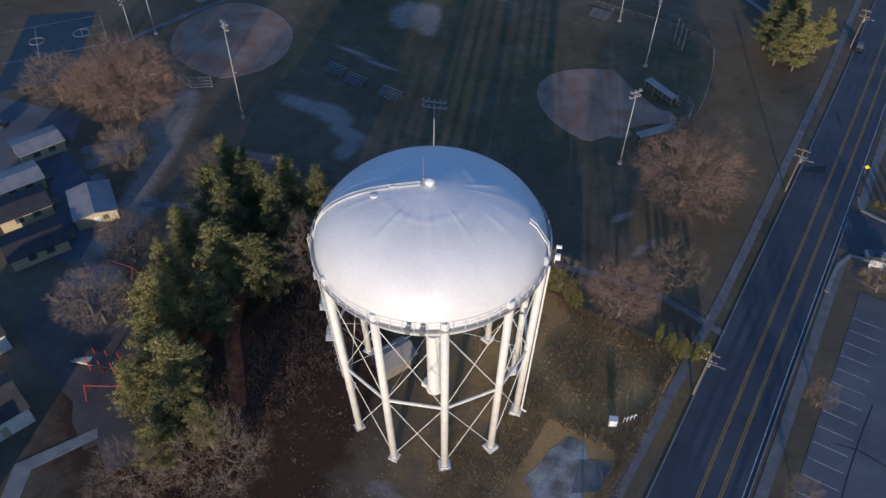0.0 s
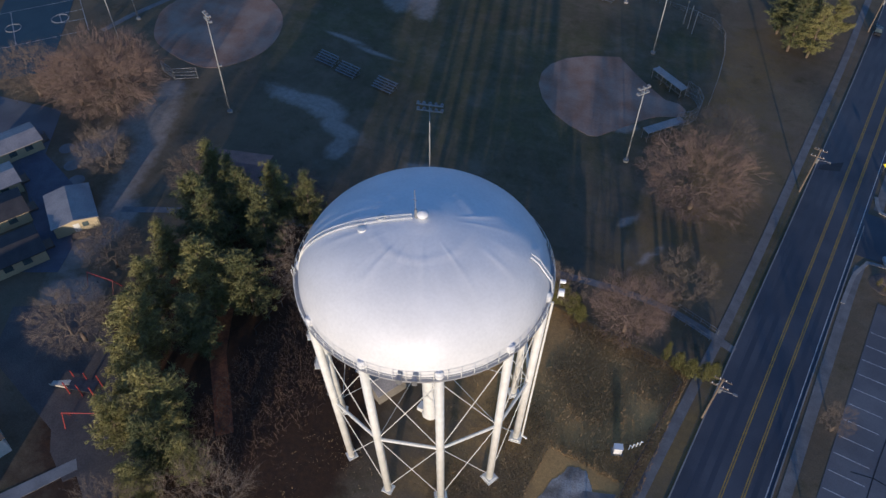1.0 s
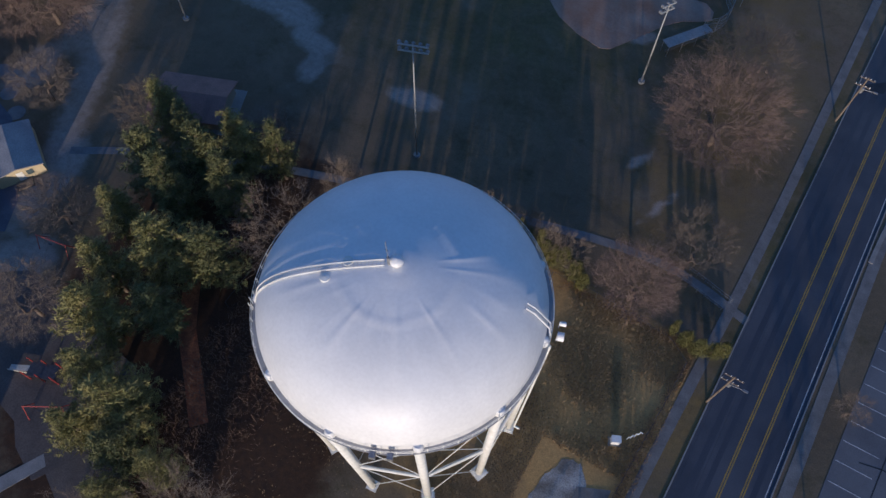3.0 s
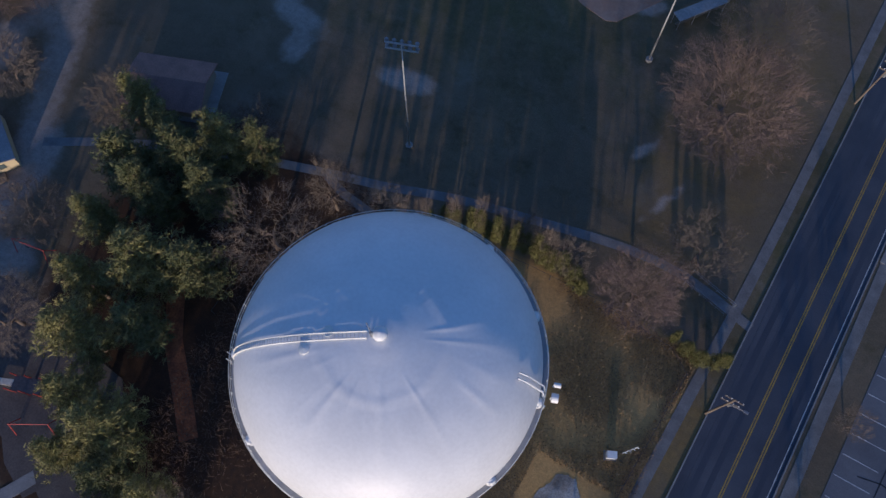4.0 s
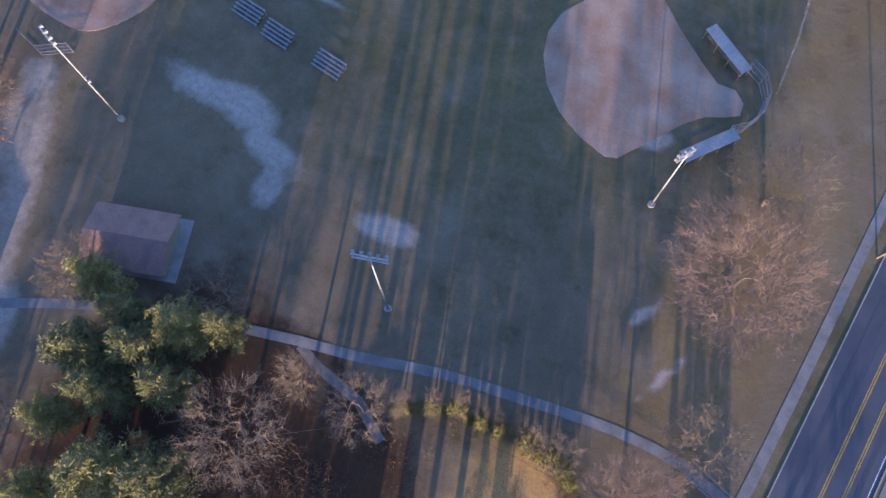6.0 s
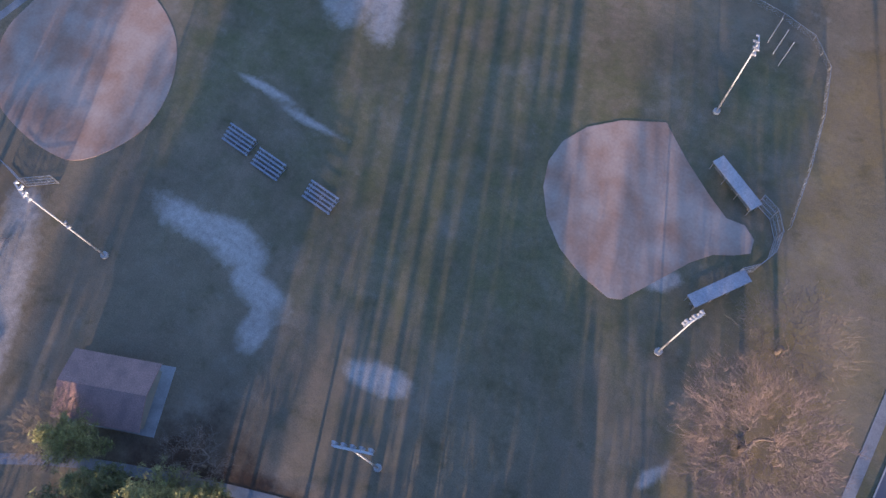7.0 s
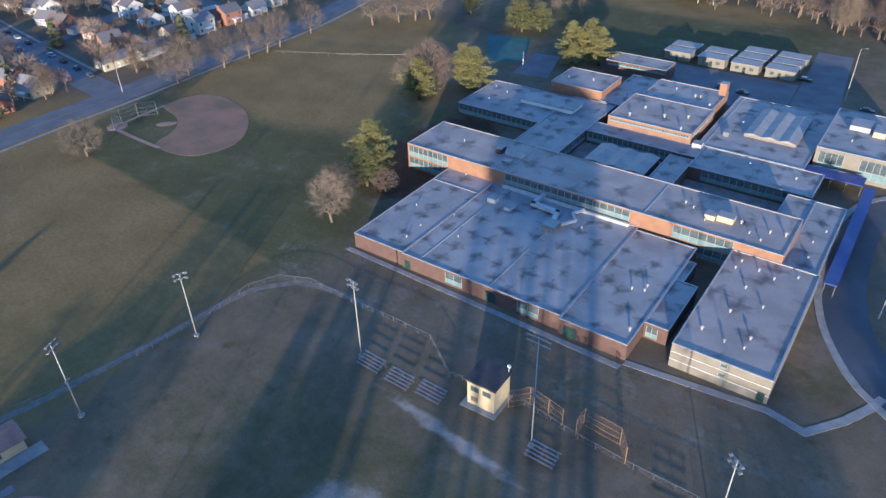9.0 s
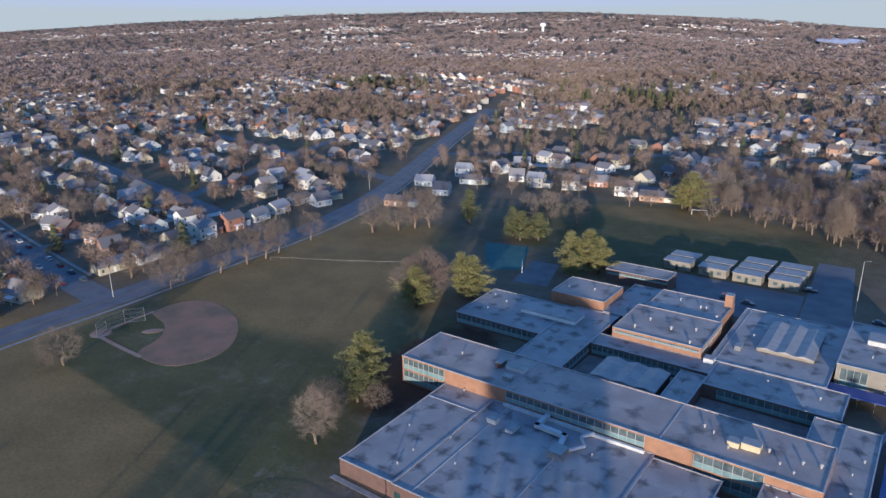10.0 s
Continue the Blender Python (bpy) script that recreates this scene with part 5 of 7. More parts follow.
chain_fence([(-61, 49.5), (-61, 59), (-55.4, 63.4), (-46, 71), (-35, 76.6), (-27, 77.4), (-16.6, 77.8), (-5, 76.7), (-1.8, 74.5), (-3.4, 52), (-5.4, 25)], 1.7, 3, "chain-link security fence round the tower plot", (1.0,), False, DARKSTEEL)
chain_fence([(-6.6, 88.9), (-2.6, 87.9), (0.4, 87.1)], 1.1, 1.3, "white pipe guard rail beside the footpath", (1.0, 0.5))
chain_fence([(-6.9, 86.8), (-3.2, 85.9), (-0.4, 85.2)], 1.1, 1.3, "white pipe guard rail beside the footpath", (1.0, 0.5))


RUST = mat("rusty_steel", (0.30, 0.19, 0.11), (0.20, 0.14, 0.09), 1.5, 0.8, 0.1, 6, grain=0.25)


def backstop(pts, h, label, metal=STEEL):
    t = thing("backstop", label, "backstop", "backstops")
    P = [Vector((x, y, 0)) for x, y in pts]
    for p in P:
        b = Bag()
        b.tube(p, p + Vector((0, 0, h)), 0.07, n=6)
        part("post", b, metal, t)
    for p, q in zip(P, P[1:]):
        b = Bag()
        for z in (0.1, h * 0.33, h * 0.66, h):
            b.tube(p + Vector((0, 0, z)), q + Vector((0, 0, z)), 0.045, n=4)
        part("rail", b, metal, t)
        b = Bag()
        L = (q - p).length
        for i in range(int(L / 0.28) + 1):
            u = p.lerp(q, min(1, i * 0.28 / L))
            b.tube(u, u + Vector((0, 0, h)), 0.012, n=3, cap=False)
        for i in range(int(h / 0.28)):
            b.tube(p + Vector((0, 0, i * 0.28)), q + Vector((0, 0, i * 0.28)), 0.012, n=3, cap=False)
        part("wire_mesh", b, metal, t)
    return t


backstop([(-24.0, 146.8), (-21.4, 145.6), (-19.6, 142.8), (-19.3, 139.4), (-20.4, 136.6), (-22.3, 134.7)], 3.4, "curved chain-link backstop behind home plate")
backstop([(-86.3, 184.6), (-83.5, 187.4), (-79.6, 186.5), (-76.6, 185.6)], 4.0, "tall chain-link batting cage with rusty posts", RUST)
backstop([(-73.8, 184.8), (-73.6, 187.6), (-66.8, 186.6), (-64.8, 183.4)], 4.0, "tall chain-link batting cage with rusty posts", RUST)
backstop([(-246.5, 225), (-249.5, 230), (-249, 236), (-245, 240.5)], 4.5, "tall chain-link backstop at the far diamond")
backstop([(-126, 93.5), (-121.5, 92.5), (-117.5, 95.5)], 2.6, "low chain-link dugout screen by the clay infield")
for x, y in ((-33.7, 175.3), (-32.1, 173.6), (-30.5, 171.8)):
    t = thing("goal_post", "plain pale steel post standing on turf", "post", "loose field posts", pose(x, y, 0))
    b = Bag()
    b.tube((0, 0, 0), (0, 0, 6.0), 0.07, n=6)
    part("post", b, MASTPAINT, t)


# ---- sheds and small buildings ----
def gable(name, label, category, m, w, d, h, rise, wall, roof, over=0.4, openings=(), group="", along="x"):
    """A gabled building, ridge along its local x; openings: (side, from, to, sill, head, material, part name)."""
    t = thing(name, label, category, group, m)
    b = Bag()
    b.prism([(-w / 2, -d / 2), (w / 2, -d / 2), (w / 2, d / 2), (-w / 2, d / 2)], 0, h)
    for x in (-w / 2, w / 2):
        b.face((x, -d / 2, h), (x, d / 2, h), (x, 0, h + rise))
    part("wall", b, wall, t)
    L, e = w / 2 + over, d / 2 + over
    k = rise * over / (d / 2)
    for s in (-1, 1):
        b = Bag()
        lo, hi = [(-L, s * e, h - k), (L, s * e, h - k), (L, 0, h + rise), (-L, 0, h + rise)], 0.16
        b.face(*lo)
        b.face(*[(x, y, z + hi) for x, y, z in lo])
        for p, q in zip(lo, lo[1:] + lo[:1]):
            b.face(p, q, (q[0], q[1], q[2] + hi), (p[0], p[1], p[2] + hi))
        part("roof", b, roof, t)
    for side, a, c, z0, z1, mm, nm in openings:
        b = Bag()
        if side == "s":
            b.box(a, c, -d / 2 - 0.05, -d / 2 + 0.1, z0, z1)
        elif side == "n":
            b.box(a, c, d / 2 - 0.1, d / 2 + 0.05, z0, z1)
        elif side == "e":
            b.box(w / 2 - 0.1, w / 2 + 0.05, a, c, z0, z1)
        else:
            b.box(-w / 2 - 0.05, -w / 2 + 0.1, a, c, z0, z1)
        part(nm, b, mm, t)
    return t


t = gable("park_pavilion", "brown-shingled park pavilion with a low pitched roof", "pavilion", pose(-88.4, 75.2, 0, 0, 0, 21), 11.2, 8.0, 2.6, 1.2, TANPANEL, SHINGLE, 0.7)
b = Bag()
b.box(-6.4, 7.3, -4.8, 4.9, 0, 0.1)
part("slab", b, CONCRETE, t)
t = gable("dugout_shed", "small cream dugout building with a reddish roof", "shed", pose(-154.4, 131.4, 0, 0, 0, 80), 9.5, 5.2, 2.6, 1.0, CREAM, SHINGLE, 0.5, [("s", -1.5, 1.0, 0.9, 2.1, WINGLASS, "opening")])
b = Bag()
b.box(-6, 7, -5.6, -2.7, 0, 0.1)
part("slab", b, CONCRETE, t)
gable("pump_hut", "small grey gabled pump hut beneath the tower", "hut", pose(-38.5, 52.6, 0, 0, 0, 68), 5.6, 3.8, 2.5, 1.0, TANPANEL, METALROOF, 0.25, [("e", -0.5, 0.5, 0.05, 2.0, OLDWHITE, "door")])
for (x, y, a, w, d, roof, lab) in ((-130.0, 59.0, 72, 8.5, 5.6, METALROOF, "cream portable classroom with a pale metal roof"), (-123.4, 49.0, 70, 9, 5.8, METALROOF, "cream portable classroom with a pale metal roof"), (-116.0, 45.0, 68, 9, 6.2, DARKROOF, "cream portable classroom with a dark roof"),
                                  (-106.0, 40.2, 68, 9.5, 6.4, DARKROOF, "cream portable classroom with a dark roof"), (-105.7, 52.5, -31, 9.2, 6.4, METALROOF, "cream portable classroom with a pale metal roof")):
    t = gable("portable_classroom", lab, "classroom", pose(x, y, 0, 0, 0, a), w, d + 0.8, 2.4, 0.7, CREAM, roof, 0.3, [("e", -0.5, 0.5, 0.1, 2.1, OLDWHITE, "door"), ("e", 1.0, 2.0, 1.0, 2.0, WINGLASS, "window"), ("s", -2, -0.6, 1.0, 2.1, WINGLASS, "window"), ("s", 1, 2.4, 1.0, 2.1, WINGLASS, "window")], "portable classrooms")
    b = Bag()
    b.box(w / 2 + 0.02, w / 2 + 1.6, -1.2, 1.2, 0, 0.35)
    for i in range(6):
        b.tube((w / 2 + 1.5, -1.1 + i * 0.44, 0.35), (w / 2 + 1.5, -1.1 + i * 0.44, 1.3), 0.03, n=4)
    b.tube((w / 2 + 1.5, -1.15, 1.3), (w / 2 + 1.5, 1.15, 1.3), 0.04, n=4)
    part("porch", b, WOODRAW, t)
b = Bag()
b.prism([(-128, 62), (-113, 58), (-100, 47), (-97.5, 42), (-104, 38), (-110, 47), (-118, 52), (-130, 58)], -0.05, 0.05)
structure("timber_deck", b, mat("blue_grey_decking", (0.11, 0.115, 0.14), (0.085, 0.09, 0.115), 0.5, 0.8, 0.1, 7), "grey deck between the portable classrooms", "deck")
for (x, y, a, w, d, h) in ((-81.4, 13.9, 75, 9.5, 7.5, 3.6), (-95.4, 20.6, 75, 9, 7.5, 3.6), (-75.6, 3.6, 75, 8, 7, 3.6)):
    gable("house", "white house with a dark shingled roof", "house", pose(x, y, 0, 0, 0, a), w, d, h, 2.0, OLDWHITE, DARKROOF, 0.35, [("e", -1.6, -0.6, 1.2, 2.4, WINGLASS, "window"), ("e", 0.8, 1.8, 1.2, 2.4, WINGLASS, "window"), ("s", -3, -2, 1.2, 2.4, WINGLASS, "window"), ("s", 0.5, 1.5, 0.1, 2.1, CREAM, "door")], "houses by the playground")
b = Bag()
b.prism([(-73.2, 11.6), (-68.2, 21.2), (-66.8, 20.2), (-70.6, 12.4), (-66.0, 5), (-68, 4)], -0.05, 0.05)
structure("house_walk", b, CONCRETE, "pale concrete walk by the houses", "footpath")
b = Bag()
b.prism([(-84, 30), (-74, 36), (-63, 25), (-67, 18), (-72, 20), (-80, 27)], -0.05, 0.04)
structure("playground", b, mat("dark_playground_surface", (0.120, 0.100, 0.088), (0.09, 0.078, 0.072), 0.4, 0.95, 0.2, 4), "dark bark-covered playground", "playground")
# climbing frame
t = thing("climbing_frame", "red and white climbing frame with a pale slide", "playground", "", pose(-76.4, 28.8, 0, 0, 0, 20))
for x, y in ((-1, -1), (1, -1), (1, 1), (-1, 1), (3, -1), (3, 1)):
    b = Bag()
    b.tube((x, y, 0), (x, y, 3.0), 0.08, n=6)
    part("post", b, REDPLAY, t)
b = Bag()
b.box(-1, 3, -1, 1, 1.4, 1.5)
part("deck", b, DARKSTEEL, t)
b = Bag()
for i in range(8):
    b.box(-1.05 - (i + 1) * 0.42, -1.05 - i * 0.42, -0.4, 0.4, 1.35 - i * 0.17, 1.45 - i * 0.17)
b.box(-4.4, -1.05, -0.46, -0.4, 0.35, 0.75)
part("slide", b, mat("cream_plastic", (0.6, 0.55, 0.46), (0.52, 0.48, 0.4), 1, 0.4, 0.02, 4), t, "cream plastic slide")
for (x, y, a) in ((-71.4, 25.6, 30), (-88.5, 44.0, 10)):
    t = thing("swing_frame", "red steel swing frame", "swing", "swing frames", pose(x, y, 0, 0, 0, a))
    b = Bag()
    for u in (-2.5, 2.5):
        b.tube((u, -1.1, 0), (u, 0, 2.5), 0.06, n=5)
        b.tube((u, 1.1, 0), (u, 0, 2.5), 0.06, n=5)
    b.tube((-2.6, 0, 2.5), (2.6, 0, 2.5), 0.07, n=6)
    part("frame", b, REDPLAY, t)
    for u in (-1.2, 1.2):
        b = Bag()
        b.box(u - 0.25, u + 0.25, -0.1, 0.1, 0.5, 0.54)
        b.tube((u - 0.2, 0, 0.5), (u - 0.05, 0, 2.45), 0.012, n=3)
        b.tube((u + 0.2, 0, 0.5), (u + 0.05, 0, 2.45), 0.012, n=3)
        part("seat", b, DARKSTEEL, t)
# cabinets on the tower plot
t = thing("cabinet", "small white steel utility cabinet standing on grass", "cabinet", "", pose(-5.8, 60.2, 0, 0, 0, 25))
b = Bag()
b.box(-0.55, 0.55, -0.4, 0.4, 0.12, 1.5)
part("casing", b, WHITE, t)
b = Bag()
b.box(-0.62, 0.62, -0.47, 0.47, 1.503, 1.58)
part("lid", b, WHITE, t)
b = Bag()
b.box(-0.8, 0.8, -0.6, 0.6, 0, 0.12)
part("plinth", b, CONCRETE, t)
t = thing("pipe_rack", "row of short pale vent pipes on the grass", "pipes", "", pose(-3.9, 62.0, 0, 0, 0, 20))
for i in range(4):
    b = Bag()
    b.tube((i * 0.5 - 0.8, i * 0.3 - 0.4, 0), (i * 0.5 - 0.8, i * 0.3 - 0.4, 1.3), 0.07, n=6)
    b.tube((i * 0.5 - 0.8, i * 0.3 - 0.4, 1.3), (i * 0.5 - 0.55, i * 0.3 - 0.55, 1.3), 0.07, n=6)
    part("pipe", b, WHITE, t)


# ---- street poles and signs ----
def utility_pole(x, y, h, turn, lamp=True):
    t = thing("utility_pole", "weathered wooden utility pole with crossarm and street lamp", "utility pole", "utility poles", pose(x, y, 0, 0, 0, turn))
    b = Bag()
    b.tube((0, 0, 0), (0, 0, h), 0.17, 0.11, 8)
    part("pole", b, WOODRAW, t)
    for z in (h - 0.4, h - 1.9)[: 2 if lamp else 1]:
        b = Bag()
        b.box(-1.2, 1.2, -0.06, 0.06, z - 0.06, z + 0.06)
        arm = part("crossarm", b, WOODRAW, t)
        for u in (-1.05, -0.4, 0.4, 1.05):
            b = Bag()
            b.tube((u, 0, z + 0.06), (u, 0, z + 0.3), 0.05, n=5)
            part("insulator", b, WHITE, arm)
    b = Bag()
    b.tube((0.25, 0.1, h - 3.2), (0.25, 0.1, h - 2.2), 0.28, n=10)
    part("transformer", b, STEEL, t, "grey can transformer")
    if lamp:
        b = Bag()
        b.tube((0, 0, h - 2.6), (2.0, 0, h - 2.2), 0.05, n=5)
        b.box(1.9, 2.5, -0.14, 0.14, h - 2.28, h - 2.14)
        part("lamp_arm", b, ALU, t)
    return t


UP = [(2.0, 30.0), (2.7, 71.5), (4.2, 128), (6.0, 196), (7.5, 262)]
for x, y in UP:
    utility_pole(x, y, 10.4, 0)
for (x, y), (u, v) in zip(UP, UP[1:]):
    for o in (-1.05, 1.05):
        t = thing("power_line", "thin dark overhead power line between poles", "cable", "power lines")
        b = Bag()
        pts = [Vector((x + o + (u - x) * k / 10, y + (v - y) * k / 10, 10.3 - 3.2 * (k / 10) * (1 - k / 10))) for k in range(11)]
        for p, q in zip(pts, pts[1:]):
            b.tube(p, q, 0.022, n=3, cap=False)
        part("wire", b, DARKSTEEL, t)
t = thing("warning_sign", "yellow warning sign on a steel post by the road", "sign", "", pose(16.7, 141.5, 0, 0, 0, 0))
b = Bag()
b.tube((0, 0, 0), (0, 0, 2.6), 0.04, n=5)
part("post", b, STEEL, t)
b = Bag()
b.prism([(-0.5, 0), (0, -0.5), (0.5, 0), (0, 0.5)], -0.02, 0.02, pose(0, -0.06, 2.3, 90, 0, 0))
part("plate", b, mat("sign_yellow", (0.75, 0.68, 0.02), (0.7, 0.62, 0.02), 1, 0.4, 0.0, 3), t)
t = thing("entrance_sign", "low white sign board in a planted bed", "sign", "", pose(22.6, 114.4, 0, 0, 0, 10))
for u in (-1.0, 1.0):
    b = Bag()
    b.box(u - 0.08, u + 0.08, -0.08, 0.08, 0, 1.5)
    part("post", b, WHITE, t)
b = Bag()
b.box(-1.3, 1.3, -0.06, 0.06, 0.5, 1.9)
part("panel", b, WHITE, t)
b = Bag()
b.prism(rounded([(18.8, 109.2), (19.6, 114.6), (25.4, 114.9), (30, 112.2), (30, 109.4)], 2), -0.05, 0.06)
structure("planted_bed", b, MULCH, "dark mulched planting bed by the side road", "planting bed")
structure("side_kerb", strip([(16.2, 104), (16.9, 112), (18.3, 115.6), (22, 116.3), (60, 118.8)], -0.35, 0.35, 0.0, 2, 0.13), CONCRETE, "pale concrete kerb curving into the side road", "kerb")
structure("side_kerb", strip([(60, 129.6), (22, 129.0), (18.2, 130.0), (17.0, 134)], -0.35, 0.35, 0.0, 2, 0.13), CONCRETE, "pale concrete kerb curving into the side road", "kerb")
for x, y, h in ((-54, 358.8, 17), (-272, 247.5, 9.6), (-290, 415, 9), (-34, 243, 7)):
    t = thing("street_lamp", "slim pale street lamp on a tall pole", "street lamp", "street lamps", pose(x, y, 0))
    b = Bag()
    b.tube((0, 0, 0), (0, 0, h), 0.16, 0.08, 8)
    part("pole", b, MASTPAINT, t)
    b = Bag()
    b.tube((0, 0, h), (1.4, 0.4, h + 0.3), 0.05, n=5)
    b.box(1.2, 1.9, 0.25, 0.6, h + 0.22, h + 0.38)
    part("lamp_arm", b, ALU, t)
t = thing("soccer_goal", "white soccer goal on the far field", "goal", "", pose(-123, 450, 0, 0, 0, 10))
b = Bag()
for u in (-3.4, 3.4):
    b.tube((u, 0, 0), (u, 0, 2.4), 0.1, n=5)
    b.tube((u, 0, 2.4), (u, 1.8, 0), 0.06, n=4)
b.tube((-3.4, 0, 2.4), (3.4, 0, 2.4), 0.1, n=5)
part("frame", b, WHITE, t)
t = thing("score_board", "white board on posts beside the tennis court", "sign", "", pose(-160.5, 339, 0, 0, 0, 115))
for u in (-3.4, 3.4):
    b = Bag()
    b.tube((u, 0, 0), (u, 0, 3.6), 0.09, n=5)
    part("post", b, STEEL, t)
b = Bag()
b.box(-3.8, 3.8, -0.1, 0.1, 1.5, 3.7)
part("panel", b, WHITE, t)


def car_thing():
    t = thing("car", "parked passenger car with dark windows", "car", "parked cars", pose(0, 0, 0))
    b = Bag()
    for x0, x1, z0, z1, y in ((-2.2, 2.2, 0.3, 0.82, 0.9), ):
        b.prism([(-2.2, -0.75), (-2.05, -0.9), (1.95, -0.9), (2.25, -0.7), (2.25, 0.7), (1.95, 0.9), (-2.05, 0.9), (-2.2, 0.75)], z0, z1)
    part("body", b, PAINTS, t)
    b = Bag()
    lo, hi = [(-1.7, -0.84), (1.0, -0.84), (1.0, 0.84), (-1.7, 0.84)], [(-1.2, -0.66), (0.3, -0.66), (0.3, 0.66), (-1.2, 0.66)]
    for i in range(4):
        j = (i + 1) % 4
        b.face((*lo[i], 0.823), (*lo[j], 0.823), (*hi[j], 1.4), (*hi[i], 1.4))
    part("window", b, WINGLASS, t)
    b = Bag()
    b.prism([(-1.25, -0.69), (0.35, -0.69), (0.35, 0.69), (-1.25, 0.69)], 1.395, 1.46)
    part("roof", b, PAINTS, t)
    for x in (-1.35, 1.4):
        for y in (-0.82, 0.82):
            b = Bag()
            b.tube((x, y - 0.1, 0.33), (x, y + 0.1, 0.33), 0.33, n=12)
            part("wheel", b, DARKSTEEL, t)
    return t


car = car_thing()
car.matrix_basis = pose(8.0, 197, 0.03, 0, 0, 92)
CARS = [(15.0, 66, 92, 2), (22.5, 117.6, 20, 0), (-145, 60, 15, 0), (-68, 371, -3, 0), (-84, 349, -3, 0), (-47, 352, 0, 0), (-92, 352, 88, 0), (-266.5, 395, 108, 0)]
CARS += [(-296 - 11.5 * i, 251.7 + 2.3 * i, 168, 0) for i in range(0, 9, 1) if i != 4] + [(-300 - 12 * i, 245.6 + 2.6 * i, -12, 0) for i in range(0, 10, 2)]
CARS += [(27 + 0.02 * i, 140.5 + i * 2.8, 0, 0) for i in range(3)]
for x, y, r, k in CARS:
    if k == 2:
        continue
    copy_thing(car, pose(x, y, 0.03, 0, 0, r))

# ---- trees ----
def bare_tree(seed, h, spread, twig, n=520, low=0.2, twigs=6):
    """A leafless tree: limbs grow from node to node through a rounded crown, and every node ends in fine twigs."""
    rng = random.Random(seed)
    wood, fine = Bag(), Bag()
    top = Vector((rng.uniform(-.3, .3), rng.uniform(-.3, .3), h * low))
    r = 0.024 * h
    wood.tube((0, 0, -0.1), tuple(top), r * 1.15, r * 0.85, 8)
    nodes, width, depth = [top], [r * 0.8], [0]
    pts = []
    while len(pts) < n:
        v = Vector((rng.uniform(-1, 1), rng.uniform(-1, 1), rng.uniform(-0.9, 1)))
        if v.length > 1 or v.length < 0.12 or rng.random() > v.length + 0.25:
            continue
        lump = 1 + 0.22 * noise.noise(v * 2.2 + Vector((seed, 0, 0)))
        pts.append(Vector((v.x * spread * lump, v.y * spread * lump, h * 0.58 + v.z * h * 0.42 * lump)))
    pts.sort(key=lambda p: (p - top).length)
    arr = np.zeros((n + 1, 3))
    arr[0] = top
    for k, p in enumerate(pts):
        d = np.linalg.norm(arr[: k + 1] - np.array(p), axis=1) + np.array(depth) * 0.06
        j = int(np.argmin(d))
        q, w = nodes[j], width[j]
        rr = max(0.016, min(w * 0.72, w * 0.9 - 0.004))
        bend = q.lerp(p, 0.5) + Vector((rng.gauss(0, .12), rng.gauss(0, .12), rng.gauss(0.1, .1))) * (p - q).length
        sides = 5 if w > 0.06 else 3
        wood.tube(q, bend, min(w, rr * 1.25), rr * 1.05, sides, False)
        wood.tube(bend, p, rr * 1.05, rr * 0.85, sides, False)
        nodes.append(p)
        width.append(rr * 0.85)
        depth.append(depth[j] + 1)
        arr[k + 1] = p
        out = (p - Vector((0, 0, h * 0.45))).normalized()
        for _ in range(twigs):
            dd = (out + Vector((rng.gauss(0, .6), rng.gauss(0, .6), rng.gauss(0.1, .6)))).normalized()
            o = bend.lerp(p, rng.random())
            t = o + dd * rng.uniform(0.7, 1.9) * h / 11
            fine.tube(o, t, 0.018, 0.0, 3)
            for _ in range(2):
                fine.tube(o.lerp(t, rng.uniform(.3, .9)), t + Vector((rng.gauss(0, .45), rng.gauss(0, .45), rng.gauss(0, .45))), 0.012, 0.0, 3)
    return wood.mesh("trunk", BARK, True), fine.mesh("crown", twig)


def tufts(bag, rng, c, size, n, flat=0.6):
    for _ in range(n):
        d = Vector((rng.gauss(0, 1), rng.gauss(0, 1), rng.gauss(0, flat) + 0.25)).normalized()
        o = c + Vector((rng.gauss(0, .35), rng.gauss(0, .35), rng.gauss(0, .2))) * size
        s = d.orthogonal().normalized()
        s.rotate(Matrix.Rotation(rng.uniform(0, 6.3), 3, d))
        L, w = size * rng.uniform(0.6, 1.1), size * rng.uniform(0.055, 0.115)
        bag.face(o - s * w, o + s * w, o + d * L)


